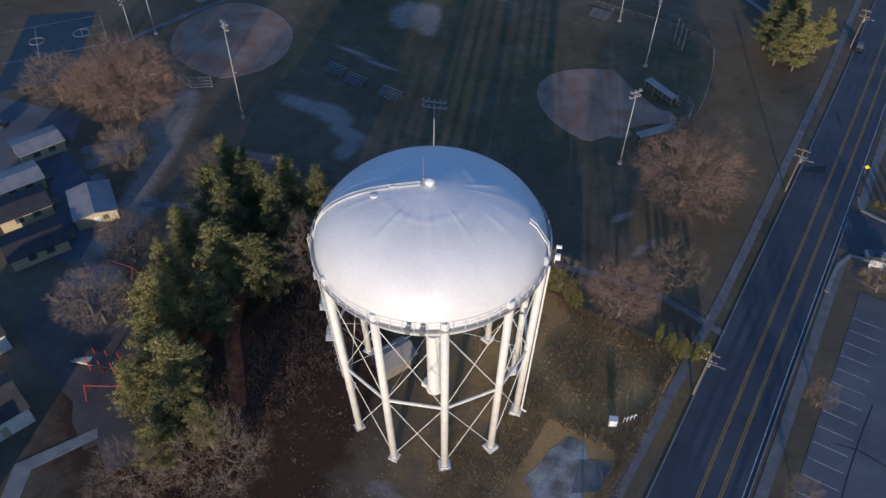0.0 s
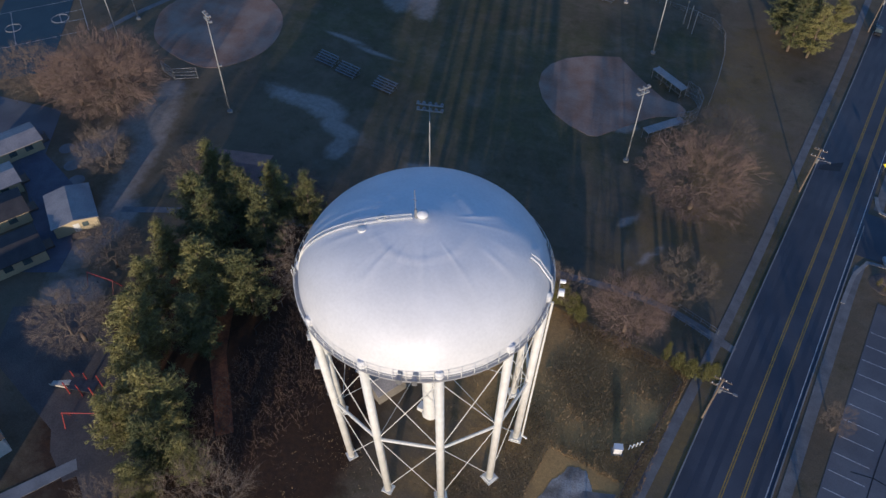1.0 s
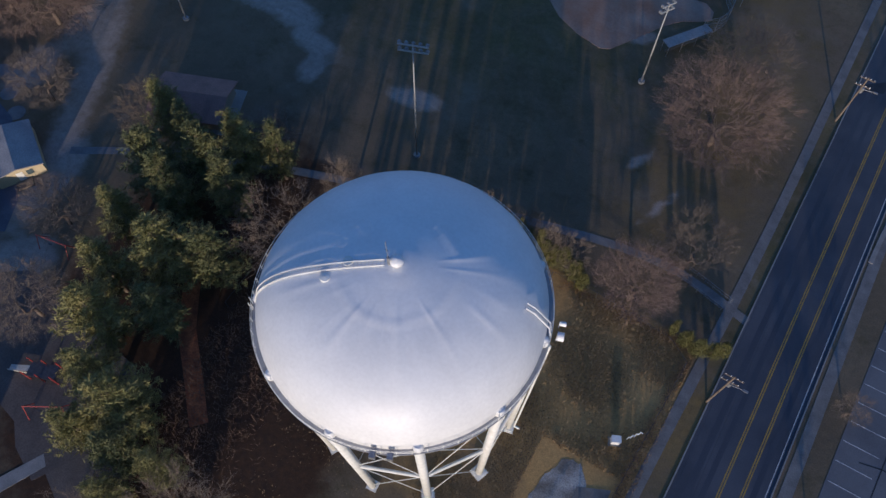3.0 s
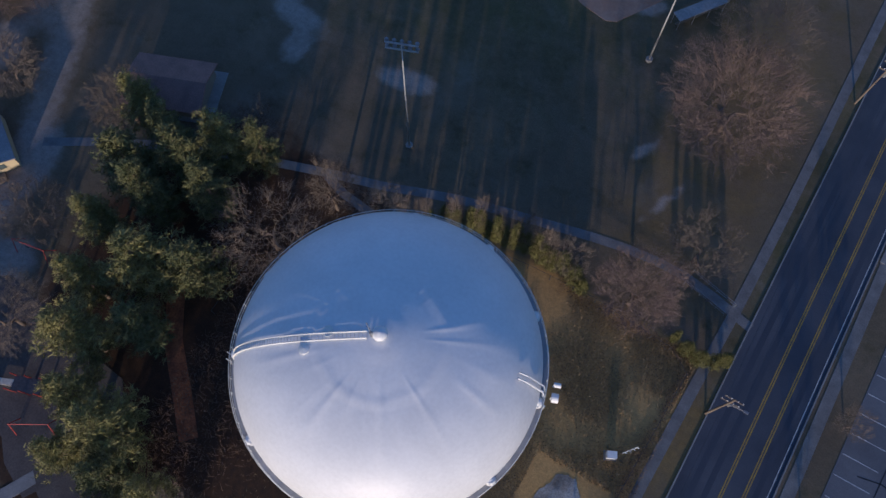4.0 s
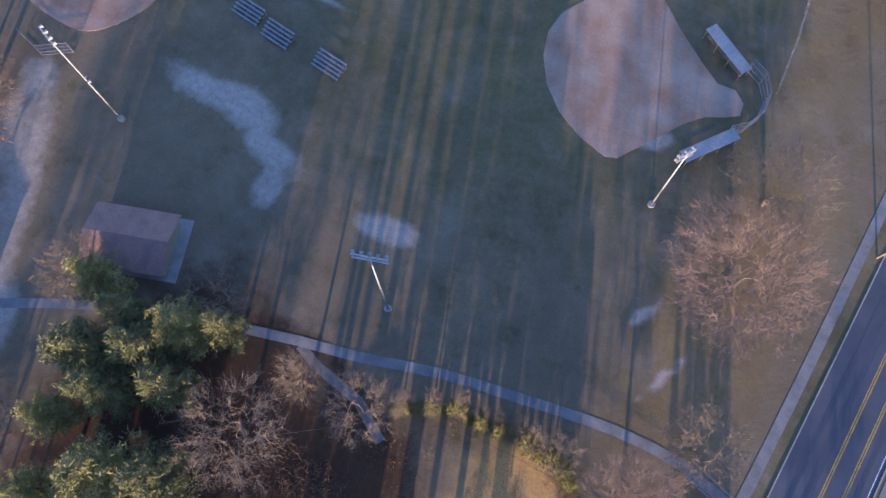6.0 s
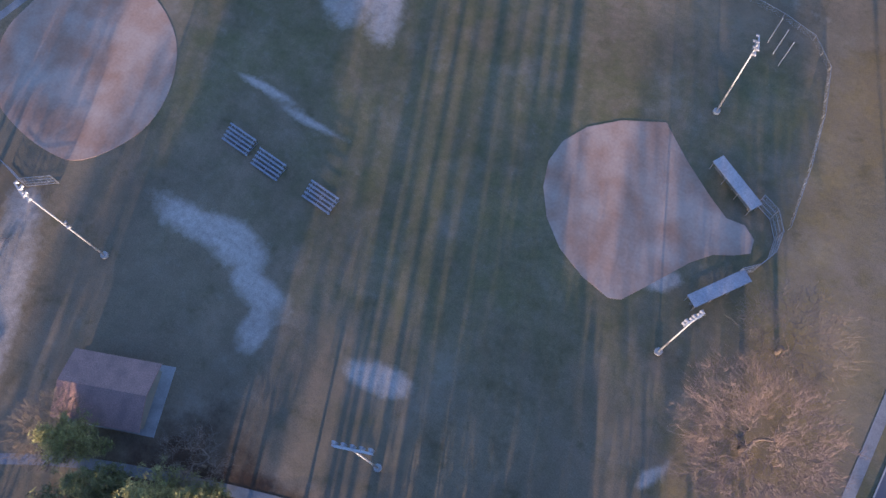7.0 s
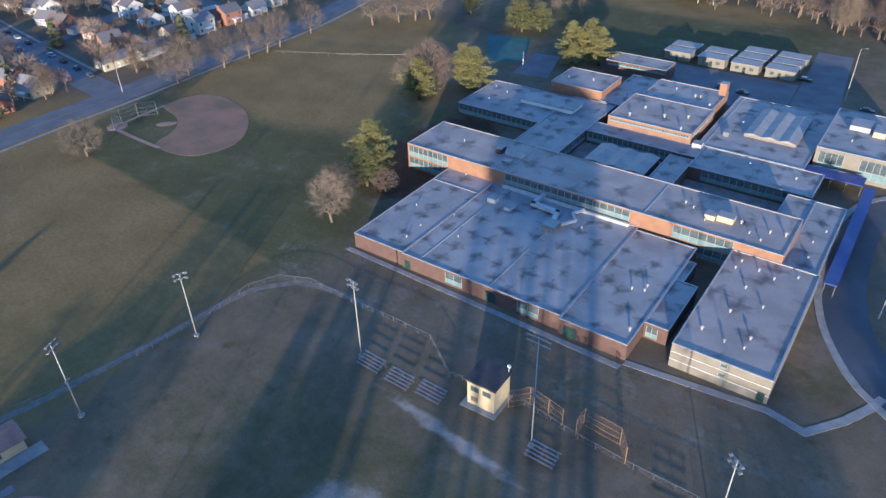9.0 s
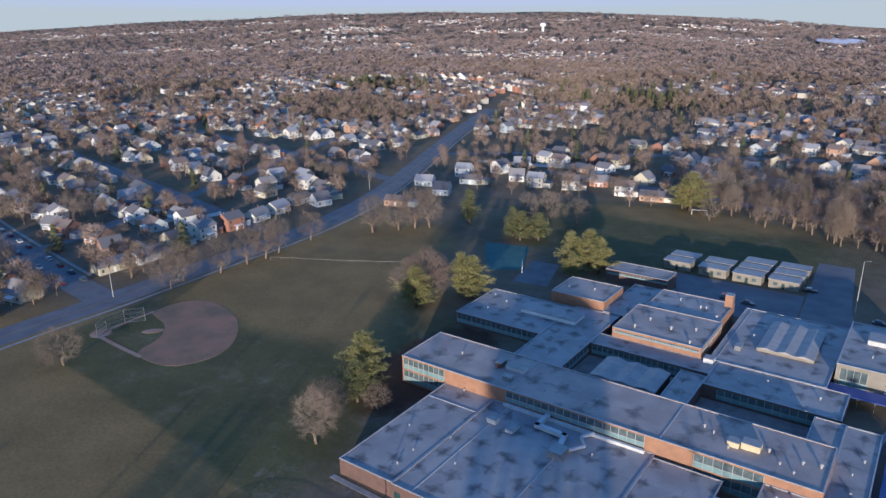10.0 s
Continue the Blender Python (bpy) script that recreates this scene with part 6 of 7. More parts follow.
def pine_tree(seed, h, r, needle, density=1.0, shape=0.75):
    rng = random.Random(seed)
    wood, leaves = Bag(), Bag()
    wood.tube((0, 0, -0.1), (0, 0, h * 0.93), 0.022 * h, 0.03, 8)
    z = h * 0.14
    while z < h * 0.98:
        f = (z - h * 0.14) / (h * 0.86)
        env = r * (1 - f) ** shape * (0.55 + 0.45 * min(1, f * 6)) + 0.25
        for i in range(rng.randint(5, 7)):
            a = rng.uniform(0, 2 * math.pi)
            L = env * rng.uniform(0.55, 1.15)
            tip = Vector((math.cos(a) * L, math.sin(a) * L, z + L * rng.uniform(0.02, 0.38)))
            base = Vector((0, 0, z))
            wood.tube(base, tip, 0.05, 0.012, 4, False)
            k = max(2, int(L / 0.62 * density))
            for j in range(k):
                u = 0.25 + 0.78 * (j + rng.random()) / k
                c = base.lerp(tip, min(u, 1.05))
                c += Vector((rng.gauss(0, .28), rng.gauss(0, .28), rng.gauss(0.08, .12)))
                tufts(leaves, rng, c, rng.uniform(0.5, 0.85), 22)
        z += h * rng.uniform(0.035, 0.05)
    tufts(leaves, rng, Vector((0, 0, h * 0.95)), 0.6, 24, 1.2)
    return wood.mesh("trunk", BARK, True), leaves.mesh("crown", needle)


BARES = [bare_tree(11 + k, hh, sp, tw, nn, 0.2, tg) for k, (hh, sp, tw, nn, tg) in enumerate([(11, 5.5, TWIG, 520, 6), (12, 7.5, TWIG, 620, 6), (10, 5, TWIGPALE, 360, 4), (9, 4.5, TWIGPALE, 260, 4), (14, 4.5, TWIGPALE, 380, 4), (16, 3.6, TWIGPALE, 190, 3), (15, 4.2, TWIG, 170, 3)])]
BSIZE = [11, 12, 10, 9, 14, 16, 15]
PINES = [pine_tree(31 + k, hh, rr, nd, 1.1) for k, (hh, rr, nd) in enumerate([(17, 4.6, NEEDLE), (15, 5.2, NEEDLE), (19, 4.4, NEEDLEDARK), (14, 4.2, NEEDLEDARK)])]
PSIZE = [17, 15, 19, 14]


def plant(kind, meshes, size, x, y, h, label, turn, lean=0.0, wide=1.0, group=""):
    s = h / size
    t = thing("tree", label, "tree", group, pose(x, y, 0, lean, 0, turn) @ Matrix.Diagonal((s * wide, s * wide, s, 1)))
    for nm, me in zip(("trunk", "crown"), meshes):
        o = new(nm, me)
        o.parent = t
    return t


rt = random.Random(5)
BL = "leafless broad tree with fine reddish-brown twigs"
for x, y, k, h, w in ((-12.4, 80.0, 0, 10.5, 1.05), (-7.2, 90.4, 3, 9.5, 1.1), (-12.2, 112.6, 1, 13.5, 1.2), (-13.0, 127.2, 2, 11, 1.35), (-59.0, 61.8, 3, 11.5, 1.2), (-55.2, 71.4, 4, 12.5, 0.8), (-47.2, 72.6, 3, 8, 1.2), (-39.4, 77.6, 4, 9.5, 0.55), (-35.2, 79.4, 4, 10.5, 0.5), (-32.4, 79.6, 4, 9, 0.55), (-29.4, 80, 4, 10.5, 0.5), (-26.2, 80.2, 4, 8.5, 0.6), (-22.4, 80.2, 3, 7, 0.8), (-43.0, 75.4, 4, 9, 0.6),
                      (-46.0, 24.6, 3, 12.5, 0.9), (-82.5, 35, 2, 10.5, 1.1), (-121.8, 77.5, 1, 17, 1.0), (-109.8, 64.2, 2, 9.5, 1.0), (-140.5, 73, 2, 11, 1.25), (-131, 75.5, 0, 11, 1.2), (-90, 48, 2, 9, 1.1), (-55.5, 17.6, 3, 9, 1.1), (-71.5, 74, 3, 9, 1.0), (-127, 84, 0, 11, 1.1), (-89.5, 68, 2, 11, 0.9),
                      (-238.3, 209.4, 2, 11, 1.1), (-152.2, 217.0, 4, 13.5, 1.05), (-157, 226, 2, 8, 1), (-239.8, 352.4, 4, 17, 1.1), (-226.9, 366.5, 4, 19, 1.0), (-222, 371, 4, 18, 1.0), (-232, 361, 2, 14, 1.0), (-258.3, 282.9, 4, 15, 1.0), (-256.8, 294.7, 4, 15, .9), (-255.4, 303.2, 4, 16, 1.0), (-256, 311, 4, 15, 1.0), (-263.5, 270.2, 2, 14, 1.0), (-261, 263, 2, 13, 1.0),
                      (-256.5, 330.7, 2, 12, 1.0), (-149.5, 236, 2, 6, 1.2), (-176, 300, 0, 17, 0.8), (-181, 297, 2, 14, 1), (23.5, 108.5, 3, 7, 1), (19, 79, 3, 5, 0.9), (19.4, 62, 3, 5, .9), (-178, 402, 4, 16, 1), (-186, 398, 4, 15, 1), (-166, 406, 2, 12, 1), (-158, 228, 2, 9, 1.1), (-150, 262, 3, 7, 1)):
    plant("bare", BARES[k], BSIZE[k], x, y, h, BL if k < 2 else "leafless grey-brown tree with bare spreading branches", rt.uniform(0, 360), rt.uniform(-3, 3), w, "bare trees")
PL = "tall green pine with layered tufted branches"
for x, y, k, h in ((-85.5, 68.5, 0, 14), (-78.5, 66.5, 2, 15), (-71.5, 69, 0, 15), (-67.0, 71.5, 2, 13), (-80.5, 60, 3, 15), (-79.5, 51.5, 0, 13), (-74.5, 57.5, 2, 17), (-69.0, 49.5, 1, 16), (-63.5, 52.5, 3, 14), (-75.0, 44, 0, 14), (-70.5, 38, 1, 15), (-66.0, 32, 0, 14), (-60.0, 31, 1, 15),
                   (-63.0, 26, 0, 13), (-57.0, 26.5, 3, 12), (-68, 62, 2, 16), (-73.5, 64, 3, 16), (-55.5, 22, 0, 10), (-65, 43, 3, 13), (-52, 27.5, 0, 11)):
    plant("pine", PINES[k], PSIZE[k], x, y, h * 1.08, PL, rt.uniform(0, 360), 0, 0.95 + rt.uniform(-.08, .15), "pine trees")
for x, y, k, h, w in ((-4.5, 176, 1, 13, 1.0), (-1.5, 188, 1, 12, 1), (-10, 196, 3, 14, 1.1), (-13.5, 207, 2, 16, 1.1), (-7, 184, 0, 14, 1), (-19, 212, 3, 13, 1.0), (-13, 183, 3, 14, 1.1), (-9, 176.5, 2, 14, 1.1), (-158.5, 242, 1, 16, 1.35), (-155.5, 236, 3, 12, 1.4), (-160, 247, 0, 14, 1.4), (-176.2, 292.5, 1, 14.5, 1.6), (-179, 297, 0, 13, 1.5), (-164.5, 308.8, 1, 15, 1.7), (-170, 311, 0, 15, 1.4), (-141.5, 357, 1, 15, 1.7), (-136, 352, 1, 14, 1.6), (-147, 352, 0, 15, 1.5), (-143, 343.5, 1, 10, 1.5),
                      (-210, 386, 2, 16, 1.5), (-178.5, 374, 3, 13, 1.8), (-184, 378, 2, 13, 1.7), (-172, 378, 3, 12, 1.7), (-128.5, 455, 1, 19, 1.9), (-133, 458, 0, 15, 1.6), (-183, 106, 1, 9, 1.2)):
    plant("pine", PINES[k], PSIZE[k], x, y, h, PL, rt.uniform(0, 360), 0, w, "pine trees")


def cedar_mesh(seed, h, r):
    rng = random.Random(seed)
    b, w = Bag(), Bag()
    w.tube((0, 0, 0), (0, 0, h * 0.8), 0.09, 0.03, 5)
    for i in range(int(70 * h * r)):
        f = rng.random()
        rad = r * min(1, f * 5) * (1 - f) ** 0.45 * math.sqrt(rng.random())
        a = rng.uniform(0, 6.3)
        tufts(b, rng, Vector((math.cos(a) * rad, math.sin(a) * rad, 0.3 + f * h)), 0.36, 7, 1.5)
    return w.mesh("trunk", BARK), b.mesh("crown", CEDAR)


CEDARS = [cedar_mesh(61, 5.0, 0.85), cedar_mesh(62, 3.6, 1.35)]
for x, y, k, h in ((-43.5, 74.4, 0, 5.5), (-41.8, 75.6, 0, 6), (-40.2, 76.6, 0, 7.2), (-38.6, 77.4, 0, 6.4), (-37.0, 78.4, 0, 7), (-35.6, 79, 0, 6.6), (-34.2, 78.4, 0, 5.8), (-33.0, 78.8, 0, 7.6), (-31.6, 78.8, 0, 6.2), (-30.2, 79.2, 0, 7.6), (-28.6, 79.4, 0, 6.2), (-27.2, 79.8, 0, 6.6), (-26, 79.6, 1, 4.6), (-24.6, 79.6, 1, 4.4), (-23.2, 79.8, 1, 4.8), (-20.8, 79.0, 1, 4.4), (-19.3, 78.2, 1, 3.6),
                   (-5.2, 78.2, 0, 4.2), (-3.2, 77.6, 1, 3.5), (-1.2, 77.2, 1, 3.8), (0.6, 77.8, 1, 3.6), (1.8, 78.8, 1, 3.4), (-45, 19, 1, 5), (20.2, 132.4, 1, 1.6), (21.8, 132.6, 1, 1.7), (23.4, 132.4, 1, 1.6), (25, 132.8, 1, 1.7), (20.6, 111.2, 1, 1.5), (21.8, 110.4, 1, 1.4), (24.4, 112.8, 1, 1.6), (26, 111.6, 1, 1.5)):
    plant("cedar", CEDARS[k], (5.0, 3.6)[k], x, y, h, "yellow-green cedar shrub in the fence line" if k else "narrow yellow-green columnar cedar in the fence line", rt.uniform(0, 360), 0, 1.0, "cedar shrubs")

# tangled brush and dry grass on the tower plot
rb = random.Random(9)
b = Bag()
for _ in range(2600):
    x, y = rb.uniform(-60, -43), rb.uniform(16, 64)
    if x > -46 + 0.16 * (y - 16) - 5 + rb.gauss(0, 2) or (x + 31) ** 2 + (y - 51.5) ** 2 < 15 ** 2:
        continue
    for k in range(3):
        d = Vector((rb.gauss(0, .6), rb.gauss(0, .6), 1)).normalized()
        p = Vector((x + rb.gauss(0, .4), y + rb.gauss(0, .4), 0))
        b.tube(p, p + d * rb.uniform(0.6, 1.9), 0.03, 0.0, 3)
for _ in range(1500):
    f_ = rb.random()
    x, y = -1.9 - 2.4 * f_ + rb.gauss(0, .35), 75 - 50 * f_
    if rb.random() < 0.35:
        x, y = -22 + 20 * rb.random(), 77.6 + rb.gauss(0, .5)
    d = Vector((rb.gauss(0, .7), rb.gauss(0, .7), 1)).normalized()
    b.tube((x, y, 0), Vector((x, y, 0)) + d * rb.uniform(0.4, 1.3), 0.03, 0.0, 3)
tagged(new("brush", b.mesh("brush", BRUSH)), "dark tangle of bare brush beside the tower", "brush", "", "stuff")
b = Bag()
for _ in range(110000):
    x, y = (rb.uniform(-46, -1) if rb.random() < 0.45 else rb.uniform(-25, -1)), rb.uniform(18, 78)
    if noise.noise((x * 0.12, y * 0.12, 2.0)) + rb.gauss(0, .15) < (0.05 if x < -20 else -0.22):
        continue
    if x < -30 and rb.random() < 0.75 or -14 < x < -3 and 44 < y < 56:
        continue
    s = Vector((rb.gauss(0, 1), rb.gauss(0, 1), 0)).normalized() * 0.045
    p = Vector((x, y, 0))
    b.face(p - s, p + s, p + Vector((rb.gauss(0, .15), rb.gauss(0, .15), rb.uniform(0.12, 0.32) * (1.35 if x > -24 and y > 56 else 1))))
tagged(new("dry_grass", b.mesh("dry_grass", DRYGRASS)), "coarse tufts of dry tan grass round the tower", "grass", "", "stuff")

# ---- suburb ----
rs = random.Random(21)


def house_template(w, d, h, rise, porch=True, garage=False):
    t = gable("house", "suburban house with a shingled gable roof", "house", pose(0, 0, 0), w, d, h, rise, WALLS, ROOFS, 0.35,
              [(s, a, a + 1.0, z, z + 1.2, WINGLASS, "window") for z in ([1.0] if h < 4 else [1.0, 3.6]) for s, a in (("s", -w / 2 + 0.9), ("s", w / 2 - 2.0), ("e", -0.5 - d / 4, ), ("e", d / 4 - 0.5), ("n", -0.5), ("w", -0.5))]
              + [("s", -0.5, 0.5, 0.1, 2.1, WHITE, "door")], "suburban houses")
    b = Bag()
    b.box(w * 0.2, w * 0.2 + 0.7, 0.4, 1.1, h + rise * 0.5, h + rise + 0.9)
    part("chimney", b, BRICK, t)
    if porch:
        b = Bag()
        b.box(-w * 0.2, w * 0.25, -d / 2 - 2.0, -d / 2 - 0.02, 2.3, 2.5)
        for x in (-w * 0.18, w * 0.23):
            b.box(x - 0.08, x + 0.08, -d / 2 - 1.95, -d / 2 - 1.8, 0, 2.3)
        part("porch", b, WHITE, t)
    if garage:
        b = Bag()
        b.box(w / 2 + 0.02, w / 2 + 4.0, -d / 2 + 1, d / 2 - 1, 0, 2.6)
        part("garage", b, WALLS, t)
        b = Bag()
        b.box(w / 2 + 0.02, w / 2 + 4.3, -d / 2 + 0.7, d / 2 - 0.7, 2.603, 2.85)
        part("garage_roof", b, ROOFS, t)
    return t


TEMPL = [house_template(10, 8, 3.2, 2.6), house_template(9, 8, 5.4, 2.4, True, True), house_template(12, 7.5, 3.0, 2.0, False, True), house_template(8.5, 8.5, 3.4, 3.4)]
HOUSES = [(-298, 263.8), (-296, 278.5), (-298.3, 294), (-300.8, 310.5), (-300, 326), (-300.3, 341.7), (-302, 357), (-304.9, 375.4), (-371.8, 286), (-335.7, 284), (-298, 231), (-258, 397), (-249.4, 456), (-214.3, 467), (-195.4, 470), (-184.4, 485), (-166, 471), (-150, 467), (-244.8, 512), (-250.6, 427), (-230, 475), (-270, 440), (-262, 470), (-320, 233), (-342, 239), (-366, 246), (-392, 252), (-355, 281), (-395, 294), (-415, 297)]
used = []
place = []
WOODLOTS = ((-560, 700, 75, 55), (-480, 640, 60, 45), (-250, 860, 170, 60), (-420, 1010, 140, 70), (-860, 760, 90, 60), (-300, 1180, 260, 90), (-1000, 900, 120, 60), (-640, 1120, 130, 60), (-420, 285, 26, 22))


def woodlot(x, y):
    """Above 0 inside the leafless woods between the estates."""
    return max(1 - ((x - a) / c) ** 2 - ((y - b_) / d) ** 2 for a, b_, c, d in WOODLOTS) + 0.25 * noise.noise((x / 60.0, y / 60.0, 9.1))

for x, y in HOUSES:
    place.append((x, y, (90 if x < -285 and y > 255 and x > -310 else 15) + rs.uniform(-8, 8)))
    used.append((x, y))


def free(x, y, gap):
    return all((x - a) ** 2 + (y - c) ** 2 > gap * gap for a, c in used)


LANES = [[(-285, 330), (-340, 345), (-420, 366), (-560, 402)], [(-292, 440), (-360, 462), (-470, 492), (-640, 535)], [(-225, 505), (-190, 497), (-120, 482), (-40, 460)], [(-345, 262), (-360, 330), (-378, 400), (-398, 470), (-420, 560)], [(-312, 520), (-240, 560), (-130, 600), (0, 640)]]
ca, sa = math.cos(radians(-14)), math.sin(radians(-14))


def on_road(x, y, r=11):
    return near_line(np.array([x]), np.array([y]), FAR_ROAD)[0] < r + 4 or near_line(np.array([x]), np.array([y]), SIDE_STREET)[0] < r or any(near_line(np.array([x]), np.array([y]), q)[0] < r - 2 for q in LANES)


def in_view(x, y, margin=3.0):
    dx, dy = x + 54, y - 116
    d = math.hypot(dx, dy)
    ang = math.degrees(math.atan2(-dx, dy)) - 32
    return d, abs(ang) < 33 + margin


# rows of houses along parallel streets
rowdefs = []
for i in range(-21, 53):
    for j in range(-58, 58):
        u, v = j * 13.5 + rs.gauss(0, 1.6), i * 27.0 + (i % 2) * 7 + rs.gauss(0, 3)
        bend = 26 * noise.noise((u / 240.0, v / 240.0, 3.3))
        u, v = u + bend, v + 1.7 * bend
        x, y = -420 + u * ca - v * sa, 420 + u * sa + v * ca
        d, ok = in_view(x, y)
        if not ok or d > 1150 or d < 240:
            continue
        if x > -285 and y < 455 or (x > -245 and y < 490) or on_road(x, y) or not free(x, y, 10.8):
            continue
        if woodlot(x, y) > 0 or noise.noise((x / 160.0, y / 160.0, 1.7)) < -0.3 or rs.random() < 0.12:
            continue
        used.append((x, y))
        rowdefs.append((x, y, -14 + 90 * (rs.random() < 0.3) + rs.uniform(-6, 6), d))
rowdefs.sort(key=lambda r: r[3])
place += [r[:3] for r in rowdefs[:280]]
for k, (x, y, r) in enumerate(place):
    copy_thing(TEMPL[rs.randrange(4)], pose(x, y, 0, 0, 0, r))
for t in TEMPL:
    t.matrix_basis = pose(-330 - 18 * TEMPL.index(t), 308 + 4 * TEMPL.index(t), 0, 0, 0, -14)


def ground_z(x, y):
    far_ = math.hypot(x + 54, y - 116)
    rise_ = min(1, max(0, (far_ - 1300) / 3300))
    rl = math.sin(x / 330.0 + 1.3) * math.cos(y / 410.0) + 0.6 * math.sin((x + y) / 190.0)
    sd = min(1.3, max(-1.3, (math.degrees(math.atan2(-(x + 54), y - 116)) - 32) / 33))
    return (88 - (85 if sd > 0 else 140) * sd * sd) * rise_ ** 1.5 + min(1, max(0, (far_ - 700) / 900)) * 5 * rl


# the houses beyond, too far to tell apart
walls_b, roofs_b = Bag(), Bag()


def small_house(x, y, r, w, d, h, rise):
    m = pose(x, y, ground_z(x, y) - 0.5, 0, 0, r)
    walls_b.prism([(-w / 2, -d / 2), (w / 2, -d / 2), (w / 2, d / 2), (-w / 2, d / 2)], 0, h + .5, m)
    for sx in (-w / 2, w / 2):
        walls_b.face(*[m @ Vector(p) for p in ((sx, -d / 2, h + .5), (sx, d / 2, h + .5), (sx, 0, h + rise + .5))])
    for s in (-1, 1):
        roofs_b.face(*[m @ Vector(p) for p in ((-w / 2 - .4, s * (d / 2 + .4), h + .4), (w / 2 + .4, s * (d / 2 + .4), h + .4), (w / 2 + .4, 0, h + rise + .6), (-w / 2 - .4, 0, h + rise + .6))])


for line in ([(-1126, 1043), (-975, 973), (-823, 885), (-731, 844), (-624, 788)], [(-598, 975), (-557, 984), (-514, 988), (-448, 922), (-377, 868)]):
    for (xa, ya), (xb, yb) in zip(line, line[1:]):
        L_ = math.hypot(xb - xa, yb - ya)
        for i in range(int(L_ / 13)):
            f_ = i * 13 / L_
            for o in (-16, 16):
                small_house(xa + (xb - xa) * f_ + o * (yb - ya) / L_, ya + (yb - ya) * f_ - o * (xb - xa) / L_, math.degrees(math.atan2(yb - ya, xb - xa)) + 90, 10, 9.5, 7.0, 2.6)
                used.append((xa + (xb - xa) * f_ + o * (yb - ya) / L_, ya + (yb - ya) * f_ - o * (xb - xa) / L_))
for x, y, r, d in rowdefs[280:]:
    small_house(x, y, r, rs.uniform(9, 12), rs.uniform(7.5, 9), rs.choice((3.2, 5.4)), 2.4)
for _ in range(5200):
    a, d = radians(32 + rs.uniform(-36, 36)), 1100 + 3000 * rs.random() ** 1.15
    x, y = -54 - math.sin(a) * d, 116 + math.cos(a) * d
    q = noise.noise((x / 330.0, y / 330.0, 4.1)) + 0.6 * noise.noise((x / 110.0, y / 110.0, 8.1))
    if q < 0.24:
        continue
    for k in range(2):
        small_house(x + rs.gauss(0, 18), y + rs.gauss(0, 18), -14 + rs.choice((0, 90)) + rs.uniform(-10, 10), rs.uniform(10, 16), rs.uniform(8, 10), rs.choice((3.4, 5.6)), 2.6)


def island_mat(name, cols):
    m = mat(name, cols[0], cols[0], 0.4, 0.8, 0, 3, grain=0.1, island=True)
    n, l = m.node_tree.nodes, m.node_tree.links
    geo, ramp = n.new("ShaderNodeNewGeometry"), n.new("ShaderNodeValToRGB")
    ramp.color_ramp.interpolation = "CONSTANT"
    els = ramp.color_ramp.elements
    while len(els) < len(cols):
        els.new(0.5)
    for k, c in enumerate(cols):
        els[k].position, els[k].color = k / len(cols), (*c, 1)
    l.new(geo.outputs["Random Per Island"], ramp.inputs[0])
    l.new(ramp.outputs[0], n["Hue/Saturation/Value"].inputs["Color"])
    return m


far_walls = new("distant_house_walls", walls_b.mesh("distant_house_walls", island_mat("distant_siding", [(0.7, 0.69, 0.66), (0.62, 0.58, 0.5), (0.72, 0.71, 0.7), (0.34, 0.17, 0.11), (0.55, 0.52, 0.46)])))
tagged(far_walls, "pale walls of many distant suburban houses", "houses", "", "stuff")
far_roofs = new("distant_house_roofs", roofs_b.mesh("distant_house_roofs", island_mat("distant_shingles", [(0.15, 0.13, 0.125), (0.09, 0.085, 0.09), (0.22, 0.2, 0.2), (0.13, 0.1, 0.09)])))
tagged(far_roofs, "shingled roofs of many distant suburban houses", "houses", "", "stuff")

# leafless woods and street trees of the suburb
def crown_template(seed, blades, width, limbs):
    """Unit-high round bare crown of thin blades with a stem: arrays of points and triangles."""
    rng = random.Random(seed)
    v, f = [], []

    def blade(p, q, w):
        s = (q - p).orthogonal().normalized()
        s.rotate(Matrix.Rotation(rng.uniform(0, 6.3), 3, (q - p).normalized()))
        k = len(v)
        v.extend([tuple(p - s * w), tuple(p + s * w), tuple(q)])
        f.append((k, k + 1, k + 2))

    top = Vector((0, 0, 0.32))
    for _ in range(2):
        blade(Vector((0, 0, -0.02)), Vector((0, 0, 0.75)), 0.018 + width * 0.2)
    for _ in range(limbs):
        a = rng.uniform(0, 6.283)
        blade(top * rng.uniform(0.7, 1.1), Vector((0.26 * math.cos(a), 0.26 * math.sin(a), rng.uniform(0.55, 0.9))), 0.009 + width * 0.15)
    for _ in range(blades):
        d = Vector((rng.gauss(0, 1), rng.gauss(0, 1), rng.gauss(0.25, 1))).normalized()
        r0, r1 = rng.uniform(0.1, 0.8), rng.uniform(0.7, 1.25)
        sc = Vector((0.34, 0.34, 0.36))
        c = Vector((0, 0, 0.62))
        e = (d + Vector((rng.gauss(0, .3), rng.gauss(0, .3), rng.gauss(0.15, .3)))).normalized()
        blade(c + Vector((d.x * sc.x, d.y * sc.y, d.z * sc.z)) * r0, c + Vector((e.x * sc.x, e.y * sc.y, e.z * sc.z)) * r1, width)
    return np.array(v), np.array(f)


